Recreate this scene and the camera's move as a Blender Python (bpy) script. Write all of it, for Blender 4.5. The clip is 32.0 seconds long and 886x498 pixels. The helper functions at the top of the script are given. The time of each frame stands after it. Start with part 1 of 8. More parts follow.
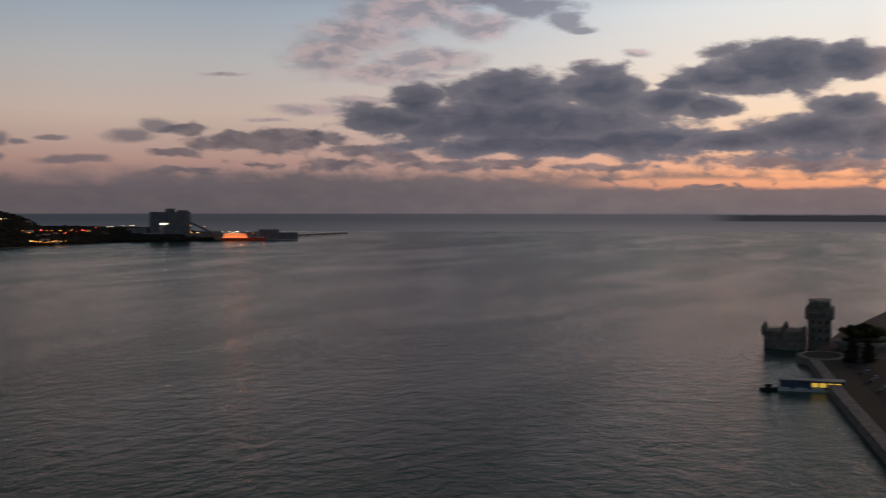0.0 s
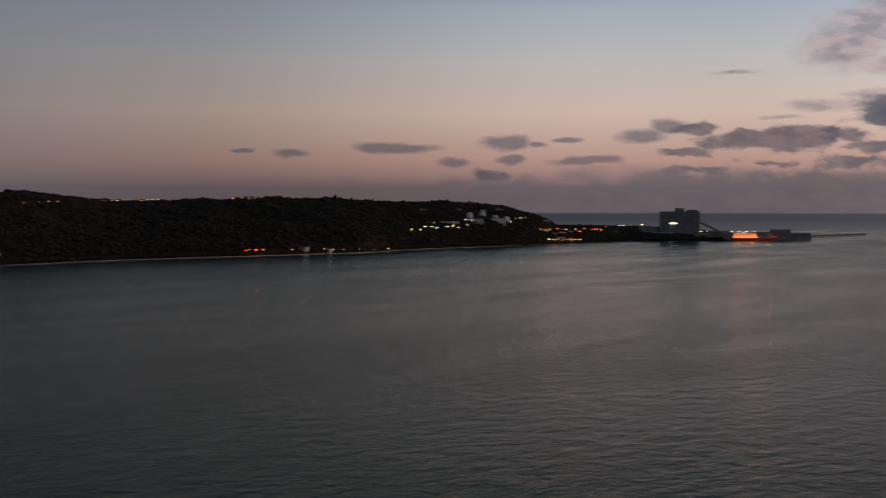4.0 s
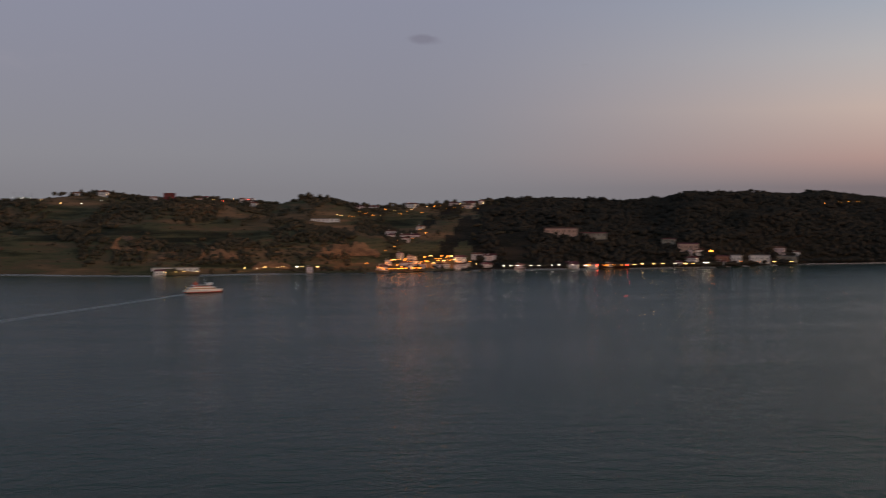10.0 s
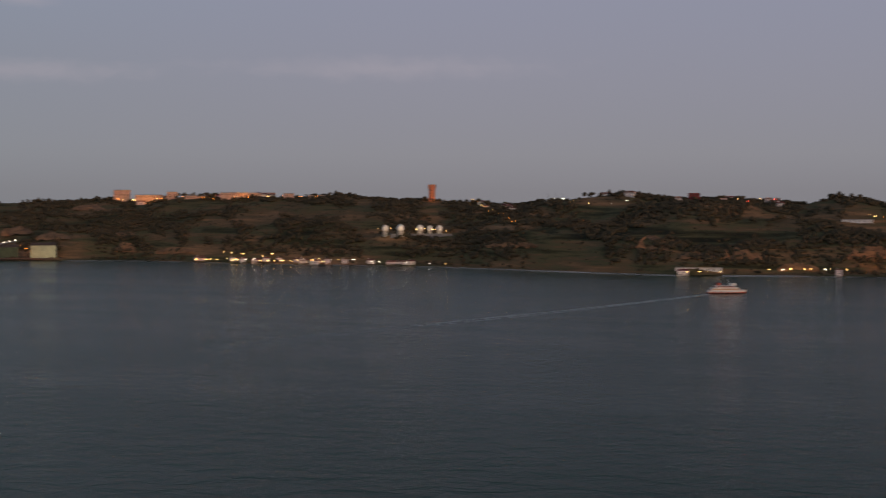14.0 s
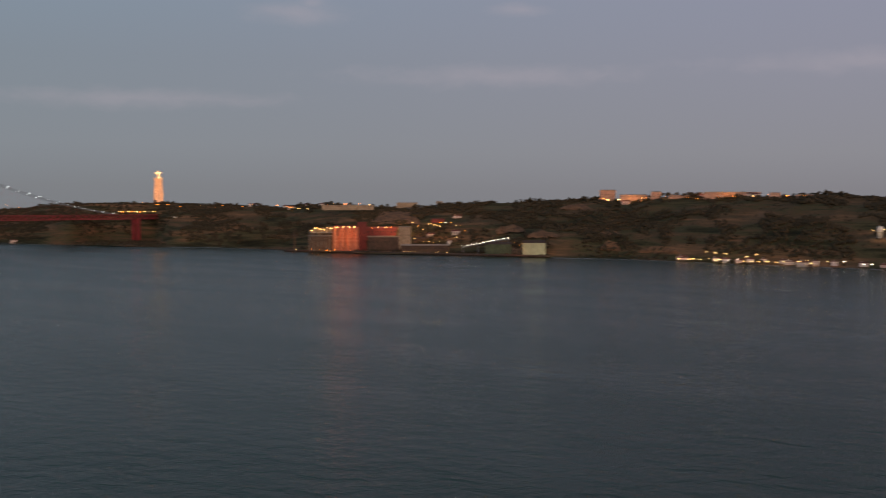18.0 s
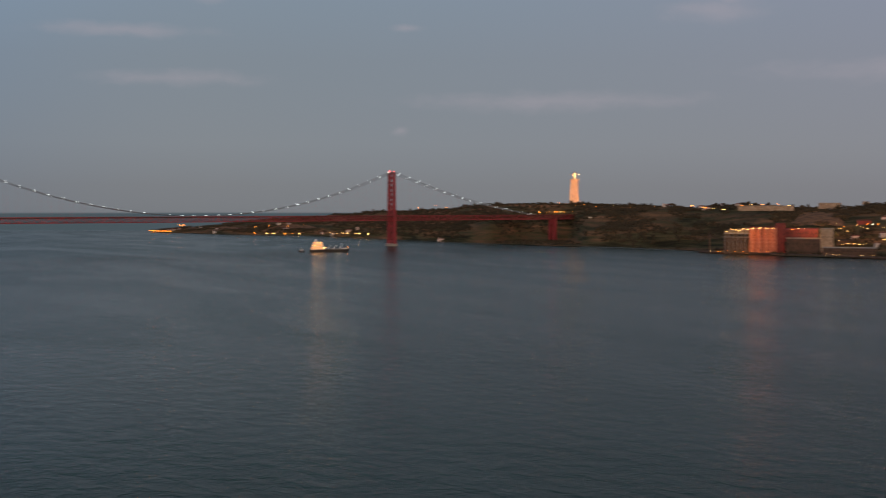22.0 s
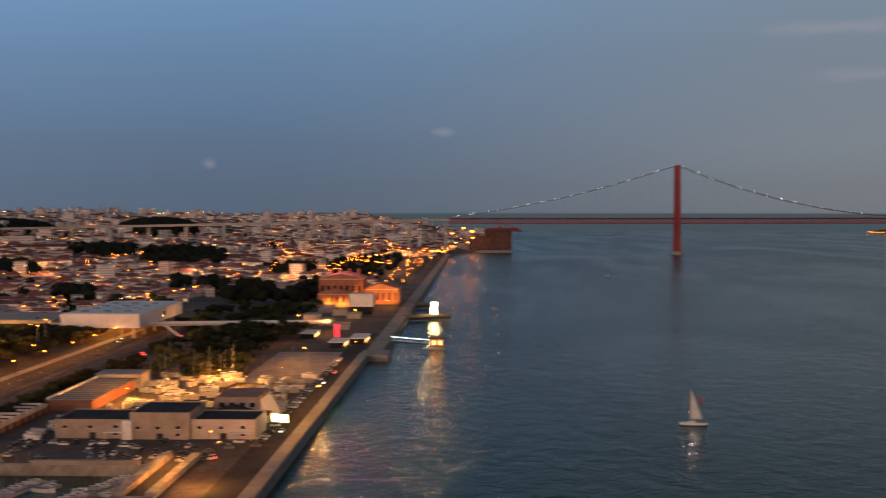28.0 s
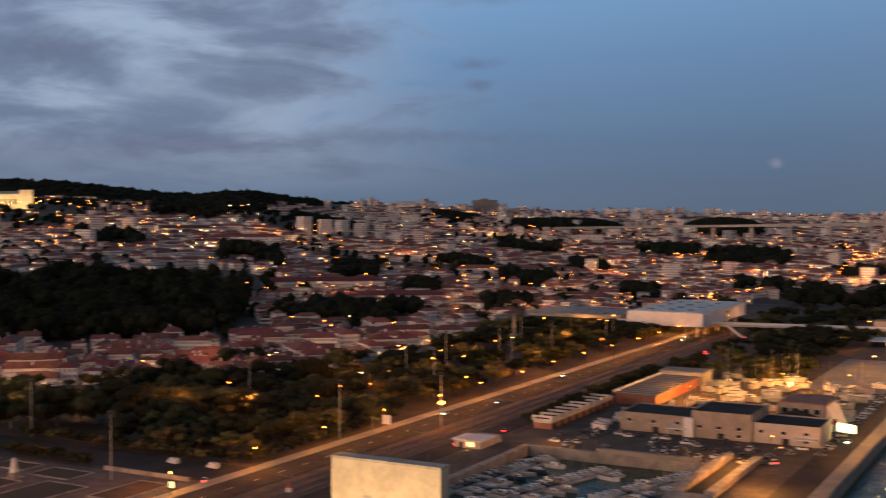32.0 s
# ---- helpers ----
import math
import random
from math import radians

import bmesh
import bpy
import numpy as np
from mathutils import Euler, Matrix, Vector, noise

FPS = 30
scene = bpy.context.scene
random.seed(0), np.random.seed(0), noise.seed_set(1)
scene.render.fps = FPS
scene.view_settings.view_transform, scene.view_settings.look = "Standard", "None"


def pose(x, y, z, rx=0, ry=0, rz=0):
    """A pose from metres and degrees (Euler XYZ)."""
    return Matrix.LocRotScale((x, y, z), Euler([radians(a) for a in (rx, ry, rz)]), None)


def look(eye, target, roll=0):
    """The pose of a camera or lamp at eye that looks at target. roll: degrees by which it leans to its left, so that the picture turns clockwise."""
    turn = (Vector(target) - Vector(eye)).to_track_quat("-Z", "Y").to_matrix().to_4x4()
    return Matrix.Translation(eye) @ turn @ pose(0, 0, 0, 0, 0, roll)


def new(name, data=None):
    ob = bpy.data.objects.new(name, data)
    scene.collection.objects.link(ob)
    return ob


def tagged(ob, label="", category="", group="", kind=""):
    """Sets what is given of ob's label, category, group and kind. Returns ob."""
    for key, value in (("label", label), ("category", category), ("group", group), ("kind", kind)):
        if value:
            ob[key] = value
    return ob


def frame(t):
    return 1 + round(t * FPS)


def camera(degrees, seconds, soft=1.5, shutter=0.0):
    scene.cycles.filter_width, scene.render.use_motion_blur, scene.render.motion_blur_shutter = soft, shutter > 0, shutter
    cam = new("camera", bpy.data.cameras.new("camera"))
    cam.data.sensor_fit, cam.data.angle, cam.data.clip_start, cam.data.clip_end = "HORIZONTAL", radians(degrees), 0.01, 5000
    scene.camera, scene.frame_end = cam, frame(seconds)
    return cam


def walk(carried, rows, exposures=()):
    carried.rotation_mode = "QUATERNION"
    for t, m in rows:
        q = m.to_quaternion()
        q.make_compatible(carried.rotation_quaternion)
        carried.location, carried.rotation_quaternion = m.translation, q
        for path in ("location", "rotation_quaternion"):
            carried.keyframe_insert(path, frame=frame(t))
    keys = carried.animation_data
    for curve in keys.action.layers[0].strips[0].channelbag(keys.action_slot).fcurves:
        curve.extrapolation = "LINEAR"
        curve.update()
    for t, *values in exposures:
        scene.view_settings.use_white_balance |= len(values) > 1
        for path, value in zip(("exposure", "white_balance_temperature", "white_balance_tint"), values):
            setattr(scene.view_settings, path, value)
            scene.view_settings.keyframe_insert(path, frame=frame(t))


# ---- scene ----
# ---- camera: hovers 100 m over the river and turns to its left ----
cam = camera(40.94, 32.0, soft=1.05, shutter=0.75)
EYE = 100.0
TURNS = [
    (0.0, 109.22, -2.001, -0.07),
    (0.5, 112.27, -2.004, -0.05),
    (1.0, 115.43, -2.005, -0.04),
    (1.5, 118.81, -2.008, -0.02),
    (2.0, 122.38, -2.011, -0.02),
    (2.5, 125.13, -2.017, -0.02),
    (3.0, 127.77, -2.026, -0.02),
    (3.5, 130.63, -2.036, -0.03),
    (5.5, 142.43, -2.062, -0.05),
    (6.0, 145.94, -2.067, -0.04),
    (6.5, 149.15, -2.070, -0.03),
    (7.0, 152.06, -2.072, -0.02),
    (7.5, 154.81, -2.071, -0.01),
    (8.0, 158.15, -2.069, 0.00),
    (8.5, 161.09, -2.065, 0.01),
    (9.0, 164.20, -2.060, 0.02),
    (9.5, 167.51, -2.055, 0.02),
    (10.0, 170.66, -2.051, 0.03),
    (10.5, 173.75, -2.048, 0.03),
    (11.0, 176.60, -2.045, 0.03),
    (11.5, 180.19, -2.044, 0.04),
    (12.0, 183.35, -2.044, 0.04),
    (12.5, 186.47, -2.044, 0.04),
    (13.0, 189.63, -2.043, 0.03),
    (13.5, 192.42, -2.041, 0.03),
    (14.0, 195.56, -2.040, 0.02),
    (14.5, 198.31, -2.041, 0.02),
    (16.5, 209.67, -2.051, 0.01),
    (17.0, 212.34, -2.054, 0.00),
    (17.5, 215.47, -2.057, -0.00),
    (18.0, 218.57, -2.059, -0.01),
    (18.5, 221.55, -2.062, -0.01),
    (19.0, 224.02, -2.063, -0.02),
    (19.5, 226.63, -2.063, -0.02),
    (20.0, 228.97, -2.061, -0.02),
    (20.5, 231.17, -2.058, -0.02),
    (21.0, 233.38, -2.053, -0.02),
    (21.5, 235.65, -2.049, -0.03),
    (22.0, 238.35, -2.044, -0.03),
    (22.5, 241.22, -2.042, -0.03),
    (23.0, 243.71, -2.040, -0.03),
    (23.5, 246.03, -2.039, -0.03),
    (24.0, 248.51, -2.039, -0.02),
    (24.5, 251.03, -2.037, -0.02),
    (25.0, 253.98, -2.034, -0.02),
    (25.5, 256.87, -2.031, -0.01),
    (27.5, 268.80, -2.026, 0.01),
    (28.0, 271.97, -2.027, 0.01),
    (28.5, 275.42, -2.029, 0.01),
    (29.0, 278.78, -2.031, 0.01),
    (29.5, 282.25, -2.032, 0.00),
    (30.0, 285.72, -2.033, -0.00),
    (30.5, 289.02, -2.032, -0.01),
    (31.0, 291.98, -2.029, -0.01),
    (31.5, 295.10, -2.024, -0.02),
    (32.0, 298.73, -2.014, -0.02),
]
PATH = [(t, pose(0, 0, EYE, 90 + pitch, roll, yaw)) for t, yaw, pitch, roll in TURNS]
EXPOSURES = [(0, -0.88, 6180, 8), (3, -0.82, 6200, 8), (5.5, -0.58, 6400, 10), (7, -0.3, 6500, 10), (9, 0.0, 6500, 10), (12, 0.14, 6500, 10), (19, 0.15, 6500, 10), (24.5, 0.06, 6500, 10), (27.5, 0.0, 6300, 10), (29, 0.0, 6200, 10), (32, 0.1, 6000, 10)]
walk(cam, PATH, EXPOSURES)

# ---- world: dusk sky with clouds ----


def srgb(r, g, b, a=1.0):
    f = lambda c: (c / 255) / 12.92 if c / 255 <= 0.04045 else ((c / 255 + 0.055) / 1.055) ** 2.4
    return (f(r), f(g), f(b), a)


class Nodes:
    """Short hand for building a node tree."""

    def __init__(self, tree):
        self.tree = tree

    def add(self, kind, inputs=(), **props):
        n = self.tree.nodes.new(kind)
        for key, value in props.items():
            setattr(n, key, value)
        for key, value in dict(inputs).items():
            if isinstance(value, bpy.types.NodeSocket):
                self.tree.links.new(value, n.inputs[key])
            else:
                n.inputs[key].default_value = value
        return n

    def math(self, op, a, b=0.0, c=0.0, clamp=False):
        return self.add("ShaderNodeMath", {0: a, 1: b, 2: c}, operation=op, use_clamp=clamp).outputs[0]

    def vmath(self, op, a, b=(0, 0, 0)):
        n = self.add("ShaderNodeVectorMath", {0: a, 1: b}, operation=op)
        return n.outputs["Value"] if op in ("LENGTH", "DOT_PRODUCT") else n.outputs[0]

    def span(self, v, a, b, c=0.0, d=1.0, smooth=True):
        n = self.add("ShaderNodeMapRange", {"Value": v, "From Min": a, "From Max": b, "To Min": c, "To Max": d})
        n.interpolation_type = "SMOOTHSTEP" if smooth else "LINEAR"
        return n.outputs[0]

    def mix(self, fac, a, b, mode="MIX"):
        n = self.add("ShaderNodeMix", data_type="RGBA", blend_type=mode)
        for s, v in ((n.inputs[0], fac), (n.inputs[6], a), (n.inputs[7], b)):
            if isinstance(v, bpy.types.NodeSocket):
                self.tree.links.new(v, s)
            else:
                s.default_value = v
        return n.outputs[2]

    def ramp(self, v, stops):
        n = self.add("ShaderNodeValToRGB", {0: v})
        e = n.color_ramp.elements
        while len(e) < len(stops):
            e.new(0.5)
        for k, (p, c) in zip(e, stops):
            k.position, k.color = p, c
        return n.outputs[0]

    def noise(self, vec, scale, detail=4.0, rough=0.55, distort=0.0):
        return self.add("ShaderNodeTexNoise", {"Vector": vec, "Scale": scale, "Detail": detail, "Roughness": rough, "Distortion": distort}).outputs[0]


world = bpy.data.worlds.new("dusk_sky")
scene.world = world
world.use_nodes = True
world.node_tree.nodes.clear()
N = Nodes(world.node_tree)
way = N.add("ShaderNodeTexCoord").outputs["Generated"]
xyz = N.add("ShaderNodeSeparateXYZ", {0: way})
bearing = N.math("MULTIPLY", N.math("ARCTAN2", xyz.outputs[0], xyz.outputs[1]), 57.29578)      # degrees, 90 along the quay
bearing = N.math("ADD", bearing, N.math("MULTIPLY", N.math("LESS_THAN", bearing, 0.0), 360.0))   # 0 to 360
height = N.math("MULTIPLY", N.math("ARCSINE", xyz.outputs[2]), 57.29578)                        # degrees over the horizon
rise = N.span(height, -0.3, 90, 0, 1, False)


def sky_ramp(stops):
    """Colours by degrees over the horizon."""
    return N.ramp(N.math("POWER", rise, 0.5), [(((max(h, -0.3) + 0.3) / 90.3) ** 0.5, srgb(*c)) for h, c in stops])


west = sky_ramp([(-0.3, (118, 102, 100)), (0.8, (220, 146, 112)), (1.5, (243, 166, 118)), (2.3, (238, 174, 134)), (4.5, (238, 205, 174)), (9.5, (222, 218, 212)), (14, (154, 158, 166)), (24, (94, 103, 116)), (40, (74, 84, 100)), (75, (74, 84, 102))])
swest = sky_ramp([(-0.3, (108, 98, 102)), (0.9, (124, 106, 107)), (2.2, (190, 150, 137)), (4.5, (214, 188, 172)), (7.0, (196, 190, 186)), (9.5, (170, 178, 188)), (14, (74, 83, 94)), (24, (38, 46, 56)), (40, (40, 48, 60)), (75, (66, 76, 92))])
south = sky_ramp([(-0.3, (122, 121, 126)), (0.8, (129, 127, 132)), (2.5, (137, 136, 142)), (6, (139, 139, 151)), (10, (139, 141, 158)), (16, (114, 121, 136)), (24, (84, 93, 107)), (40, (70, 80, 94)), (75, (72, 82, 99))])
seast = sky_ramp([(-0.3, (117, 120, 124)), (1.0, (123, 126, 130)), (3, (129, 135, 141)), (7, (126, 136, 146)), (10, (126, 140, 154)), (16, (112, 126, 141)), (24, (97, 112, 127)), (40, (84, 97, 113)), (75, (74, 84, 102))])
east = sky_ramp([(-0.3, (90, 102, 118)), (1.0, (93, 107, 125)), (3, (95, 114, 137)), (7, (105, 132, 162)), (10, (115, 147, 180)), (16, (86, 113, 138)), (24, (58, 82, 97)), (40, (54, 74, 89)), (75, (72, 85, 102))])
sky = N.mix(N.span(bearing, 76, 112), east, seast)
sky = N.mix(N.span(bearing, 112, 168), sky, south)
sky = N.mix(N.span(bearing, 186, 224), sky, swest)
sky = N.mix(N.span(bearing, 246, 270), sky, west)
from_sunset = N.vmath("DOT_PRODUCT", way, (-1, 0, 0))

# clouds: soft ovals (bearing, height, half width, half height in degrees) torn up by noise
spot = N.add("ShaderNodeCombineXYZ", {0: bearing, 1: height}).outputs[0]
warp = N.add("ShaderNodeTexNoise", {"Vector": N.vmath("MULTIPLY", spot, (0.5, 1.0, 1)), "Scale": 1.0, "Detail": 3.0, "Roughness": 0.5}).outputs["Color"]
spot = N.vmath("ADD", spot, N.vmath("MULTIPLY", N.vmath("SUBTRACT", warp, (0.5, 0.5, 0.5)), (1.1, 0.5, 0)))
torn = N.noise(N.vmath("MULTIPLY", spot, (0.55, 1.15, 1)), 1.0, 6, 0.57)
fine = N.noise(N.vmath("MULTIPLY", spot, (0.5, 1.2, 1)), 1.4, 5, 0.55, 0.3)


def cover(ovals, ragged, lo=0.0, hi=0.45):
    best = None
    for a, h, ra, rh in ovals:
        d = N.vmath("LENGTH", N.vmath("MULTIPLY", N.vmath("SUBTRACT", spot, (a, h, 0)), (1 / ra, 1 / rh, 0)))
        best = d if best is None else N.math("MINIMUM", best, d)
    v = N.math("SUBTRACT", 1.0, best)
    v = N.math("ADD", v, N.math("MULTIPLY", N.math("SUBTRACT", torn, 0.5), ragged))
    return N.span(v, lo, hi)


bulk = [(254.7, 4.14, 7.67, 1.33), (258.2, 5.45, 2.21, 1.33), (253.9, 5.48, 2.95, 1.12), (249.4, 5.03, 1.47, 0.88), (248.2, 4.27, 2.21, 0.74), (259.8, 3.17, 4.42, 0.83), (256.1, 3.05, 7.08, 0.65), (261.4, 4.96, 2.36, 0.65), (263.2, 4.72, 1.62, 0.53), (266.5, 6.51, 3.39, 1.24), (264.0, 6.01, 2.65, 0.77), (269.5, 6.66, 2.36, 0.83), (261.9, 5.66, 1.03, 0.35), (269.8, 4.58, 1.92, 0.65), (268.3, 3.46, 3.83, 1.00), (271.5, 3.39, 2.65, 1.06), (264.8, 3.12, 2.36, 0.53)]
heavy = cover(bulk, 1.5, -0.24, 0.14)
thick = cover(bulk, 1.5, -0.15, 0.8)
small = cover([(242.8, 3.21, 2.46, 0.79), (241.2, 3.14, 3.28, 0.52), (238.6, 3.7, 1.2, 0.4), (238.1, 2.57, 1.47, 0.29), (243.4, 3.56, 1.24, 0.46), (228.9, 1.5, 1.2, 0.3)], 2.2, 0.0, 0.5)
medium = cover([(245.8, 3.31, 1.41, 0.47), (246.9, 2.70, 2.20, 0.50), (248.5, 2.43, 2.83, 0.57), (250.7, 2.71, 2.20, 0.44), (251.2, 2.06, 4.08, 0.38), (245.5, 2.04, 2.83, 0.44), (253.9, 2.17, 3.45, 0.28), (261.4, 3.29, 1.41, 0.69), (265.3, 2.19, 4.08, 0.57), (269.6, 2.02, 4.08, 0.50), (258.0, 1.92, 3.45, 0.28), (242.0, 2.08, 1.88, 0.25), (238.6, 1.78, 2.20, 0.25)], 3.0, 0.0, 0.6)
veil = cover([(245.2, 7.18, 2.67, 1.41), (246.9, 8.26, 3.45, 1.26), (249.3, 9.33, 4.71, 1.41), (250.1, 6.95, 3.45, 0.88), (248.2, 6.41, 3.77, 0.69), (252.8, 8.67, 2.20, 0.94), (244.7, 4.65, 2.51, 0.35), (247.1, 5.12, 2.51, 0.31), (242.3, 4.14, 1.26, 0.16), (240.3, 6.23, 1.32, 0.13), (260.0, 7.27, 1.13, 0.28), (257.7, 6.91, 0.94, 0.16), (250.7, 6.29, 1.88, 0.19)], 1.0, -0.05, 0.7)
streak = cover([(255.3, 9.44, 2.51, 0.69), (256.6, 8.90, 1.57, 0.57), (257.4, 8.45, 0.78, 0.25), (253.9, 9.85, 1.88, 0.63)], 1.8, 0.0, 0.6)
top = N.math("ADD", N.math("MULTIPLY", torn, 2.6), N.span(bearing, 228, 246, -0.2, 0.3))
low = N.math("MULTIPLY", N.span(N.math("SUBTRACT", height, top), 0.45, -0.55), N.span(bearing, 212, 238))
gap = N.math("MULTIPLY", N.span(N.math("ABSOLUTE", N.math("SUBTRACT", height, N.math("ADD", 0.85, N.math("MULTIPLY", torn, 0.6)))), 0.34, 0.08), N.span(bearing, 255.5, 260))
low = N.math("MULTIPLY", low, N.math("SUBTRACT", 1.0, N.math("MULTIPLY", gap, N.span(fine, 0.36, 0.5))))
sky = N.mix(N.math("MULTIPLY", veil, 0.8), sky, N.mix(N.span(fine, 0.38, 0.62), srgb(140, 131, 138), srgb(188, 163, 161)))
sky = N.mix(N.math("MULTIPLY", streak, 0.75), sky, srgb(112, 110, 122))
sky = N.mix(N.math("MULTIPLY", low, 0.93), sky, N.mix(N.span(torn, 0.35, 0.65), srgb(102, 93, 96), srgb(109, 99, 100)))
sky = N.mix(N.math("MULTIPLY", medium, 0.85), sky, N.mix(N.span(fine, 0.35, 0.65), srgb(92, 87, 96), srgb(126, 112, 114)))
sky = N.mix(N.math("MULTIPLY", small, 0.85), sky, N.mix(N.span(fine, 0.35, 0.65), srgb(86, 82, 92), srgb(118, 106, 110)))
billow = N.noise(N.vmath("MULTIPLY", spot, (0.7, 1.5, 1)), 1.0, 5, 0.5)
body = N.span(N.math("ADD", N.math("MULTIPLY", billow, 0.6), N.math("MULTIPLY", torn, 0.4)), 0.38, 0.62)
sky = N.mix(N.math("MULTIPLY", heavy, 0.96), sky, N.mix(N.math("MULTIPLY", thick, N.span(body, 0, 1, 1.0, 0.74)), srgb(112, 106, 113), srgb(62, 68, 82)))
wisps = cover([(219.3, 2.48, 1.1, 0.3), (217.0, 2.65, 0.8, 0.14), (224.2, 2.76, 2.5, 0.34), (227.0, 2.1, 1.0, 0.28), (229.7, 3.1, 1.65, 0.46), (231.2, 2.99, 0.6, 0.22), (229.8, 2.24, 0.8, 0.3), (233.4, 2.21, 2.3, 0.28), (236.1, 3.36, 1.5, 0.42), (232.5, 3.2, 0.8, 0.16), (237.4, 3.84, 1.1, 0.42),
               (188.5, 8.0, 1.1, 0.25)], 1.1, -0.05, 0.6)
sky = N.mix(N.math("MULTIPLY", wisps, 0.72), sky, N.mix(N.span(bearing, 205, 225), srgb(122, 120, 134), srgb(100, 97, 107)))
haze = cover([(233.4, 1.4, 1.8, 0.6), (236.4, 1.3, 2.2, 0.75), (240.0, 1.2, 3.0, 0.8), (229.5, 1.0, 3.0, 0.45)], 1.6, -0.2, 0.9)
sky = N.mix(N.math("MULTIPLY", haze, 0.6), sky, srgb(112, 102, 106))
pale = cover([(134.5, 9.1, 3.4, 0.7), (135.2, 9.6, 1.1, 0.5), (119.9, 8.5, 1.0, 0.26), (106.5, 8.1, 4.8, 0.45), (110.5, 9.8, 1.2, 0.5), (109, 6.0, 5, 0.5), (119.5, 3.6, 0.6, 0.3), (144, 6.2, 9, 0.7), (162, 6.6, 10, 0.7), (145, 9.3, 1.8, 0.4), (127, 5.0, 9, 0.6),
              (88, 3.65, 0.7, 0.28), (76.9, 2.05, 0.5, 0.35)], 1.2, -0.1, 1.2)
sky = N.mix(N.math("MULTIPLY", pale, 0.4), sky, srgb(166, 158, 166))
sheet_ = N.noise(N.vmath("MULTIPLY", spot, (0.10, 0.34, 1)), 1.0, 6, 0.58, 0.5)
rim = N.math("ADD", bearing, N.math("MULTIPLY", N.math("SUBTRACT", sheet_, 0.5), 26.0))
deck = N.math("MULTIPLY", N.span(rim, 66, 53), N.span(height, 0.2, 2.4))
sky = N.mix(N.math("MULTIPLY", deck, 0.85), sky, N.mix(N.span(sheet_, 0.36, 0.66), srgb(104, 112, 130), srgb(152, 163, 178)))
sky = N.mix(N.math("MULTIPLY", N.math("MULTIPLY", deck, N.span(height, 4.2, 1.2)), 0.75), sky, srgb(90, 97, 114))
dim = cover([(43, 7.1, 3.4, 1.1), (53.5, 5.7, 5, 0.6), (54, 7.2, 3.6, 0.8), (50, 9.2, 2, 0.5), (62.9, 6.8, 1.6, 0.35), (63, 5.85, 0.9, 0.35), (48, 2.9, 10, 0.7), (58, 3.4, 8, 0.5), (40, 9.8, 3, 0.7)], 1.9, -0.2, 1.0)
sky = N.mix(N.math("MULTIPLY", dim, 0.5), sky, srgb(92, 96, 114))

# the far sea under the horizon, where it merges into haze
sea = N.mix(N.span(from_sunset, -0.6, 0.9), srgb(72, 84, 90), N.mix(N.span(bearing, 232, 262), srgb(64, 65, 71), srgb(78, 75, 78)))
sea = N.mix(N.math("MULTIPLY", N.span(height, -0.5, -1.15), N.span(from_sunset, 0.3, 0.75)), sea, N.mix(1.0, sea, (1.5, 1.42, 1.36, 1), "MULTIPLY"))      # nearer water, with more of the glow
coast = N.math("MULTIPLY", N.span(bearing, 262.9, 265.2), N.span(N.math("ADD", height, N.math("MULTIPLY", torn, 0.16)), -0.22, -0.28))
coast = N.math("MULTIPLY", coast, N.span(height, -0.66, -0.60))
sea = N.mix(coast, sea, srgb(46, 44, 48))
sky = N.mix(N.math('MAXIMUM', N.span(height, -0.24, -0.36), coast), sky, sea)
# the afterglow where the sun went down, north of west
down = N.vmath("DOT_PRODUCT", way, tuple(Vector((math.sin(radians(295)), math.cos(radians(295)), 0.11)).normalized()))
sky = N.mix(1.0, sky, N.mix(N.span(down, 0.906, 0.998), (0, 0, 0, 1), (2.1, 1.15, 0.68, 1)), "ADD")
N.add("ShaderNodeOutputWorld", {0: N.add("ShaderNodeBackground", {0: sky, 1: N.math("ADD", N.span(bearing, 82, 52, 0.95, 1.15), N.math("MULTIPLY", N.span(height, 13, 9), N.math("ADD", N.span(bearing, 213, 236, 0.0, 0.6), N.span(bearing, 238, 262, 0.0, 0.6))))}).outputs[0]})

# ---- helpers for materials and parts ----


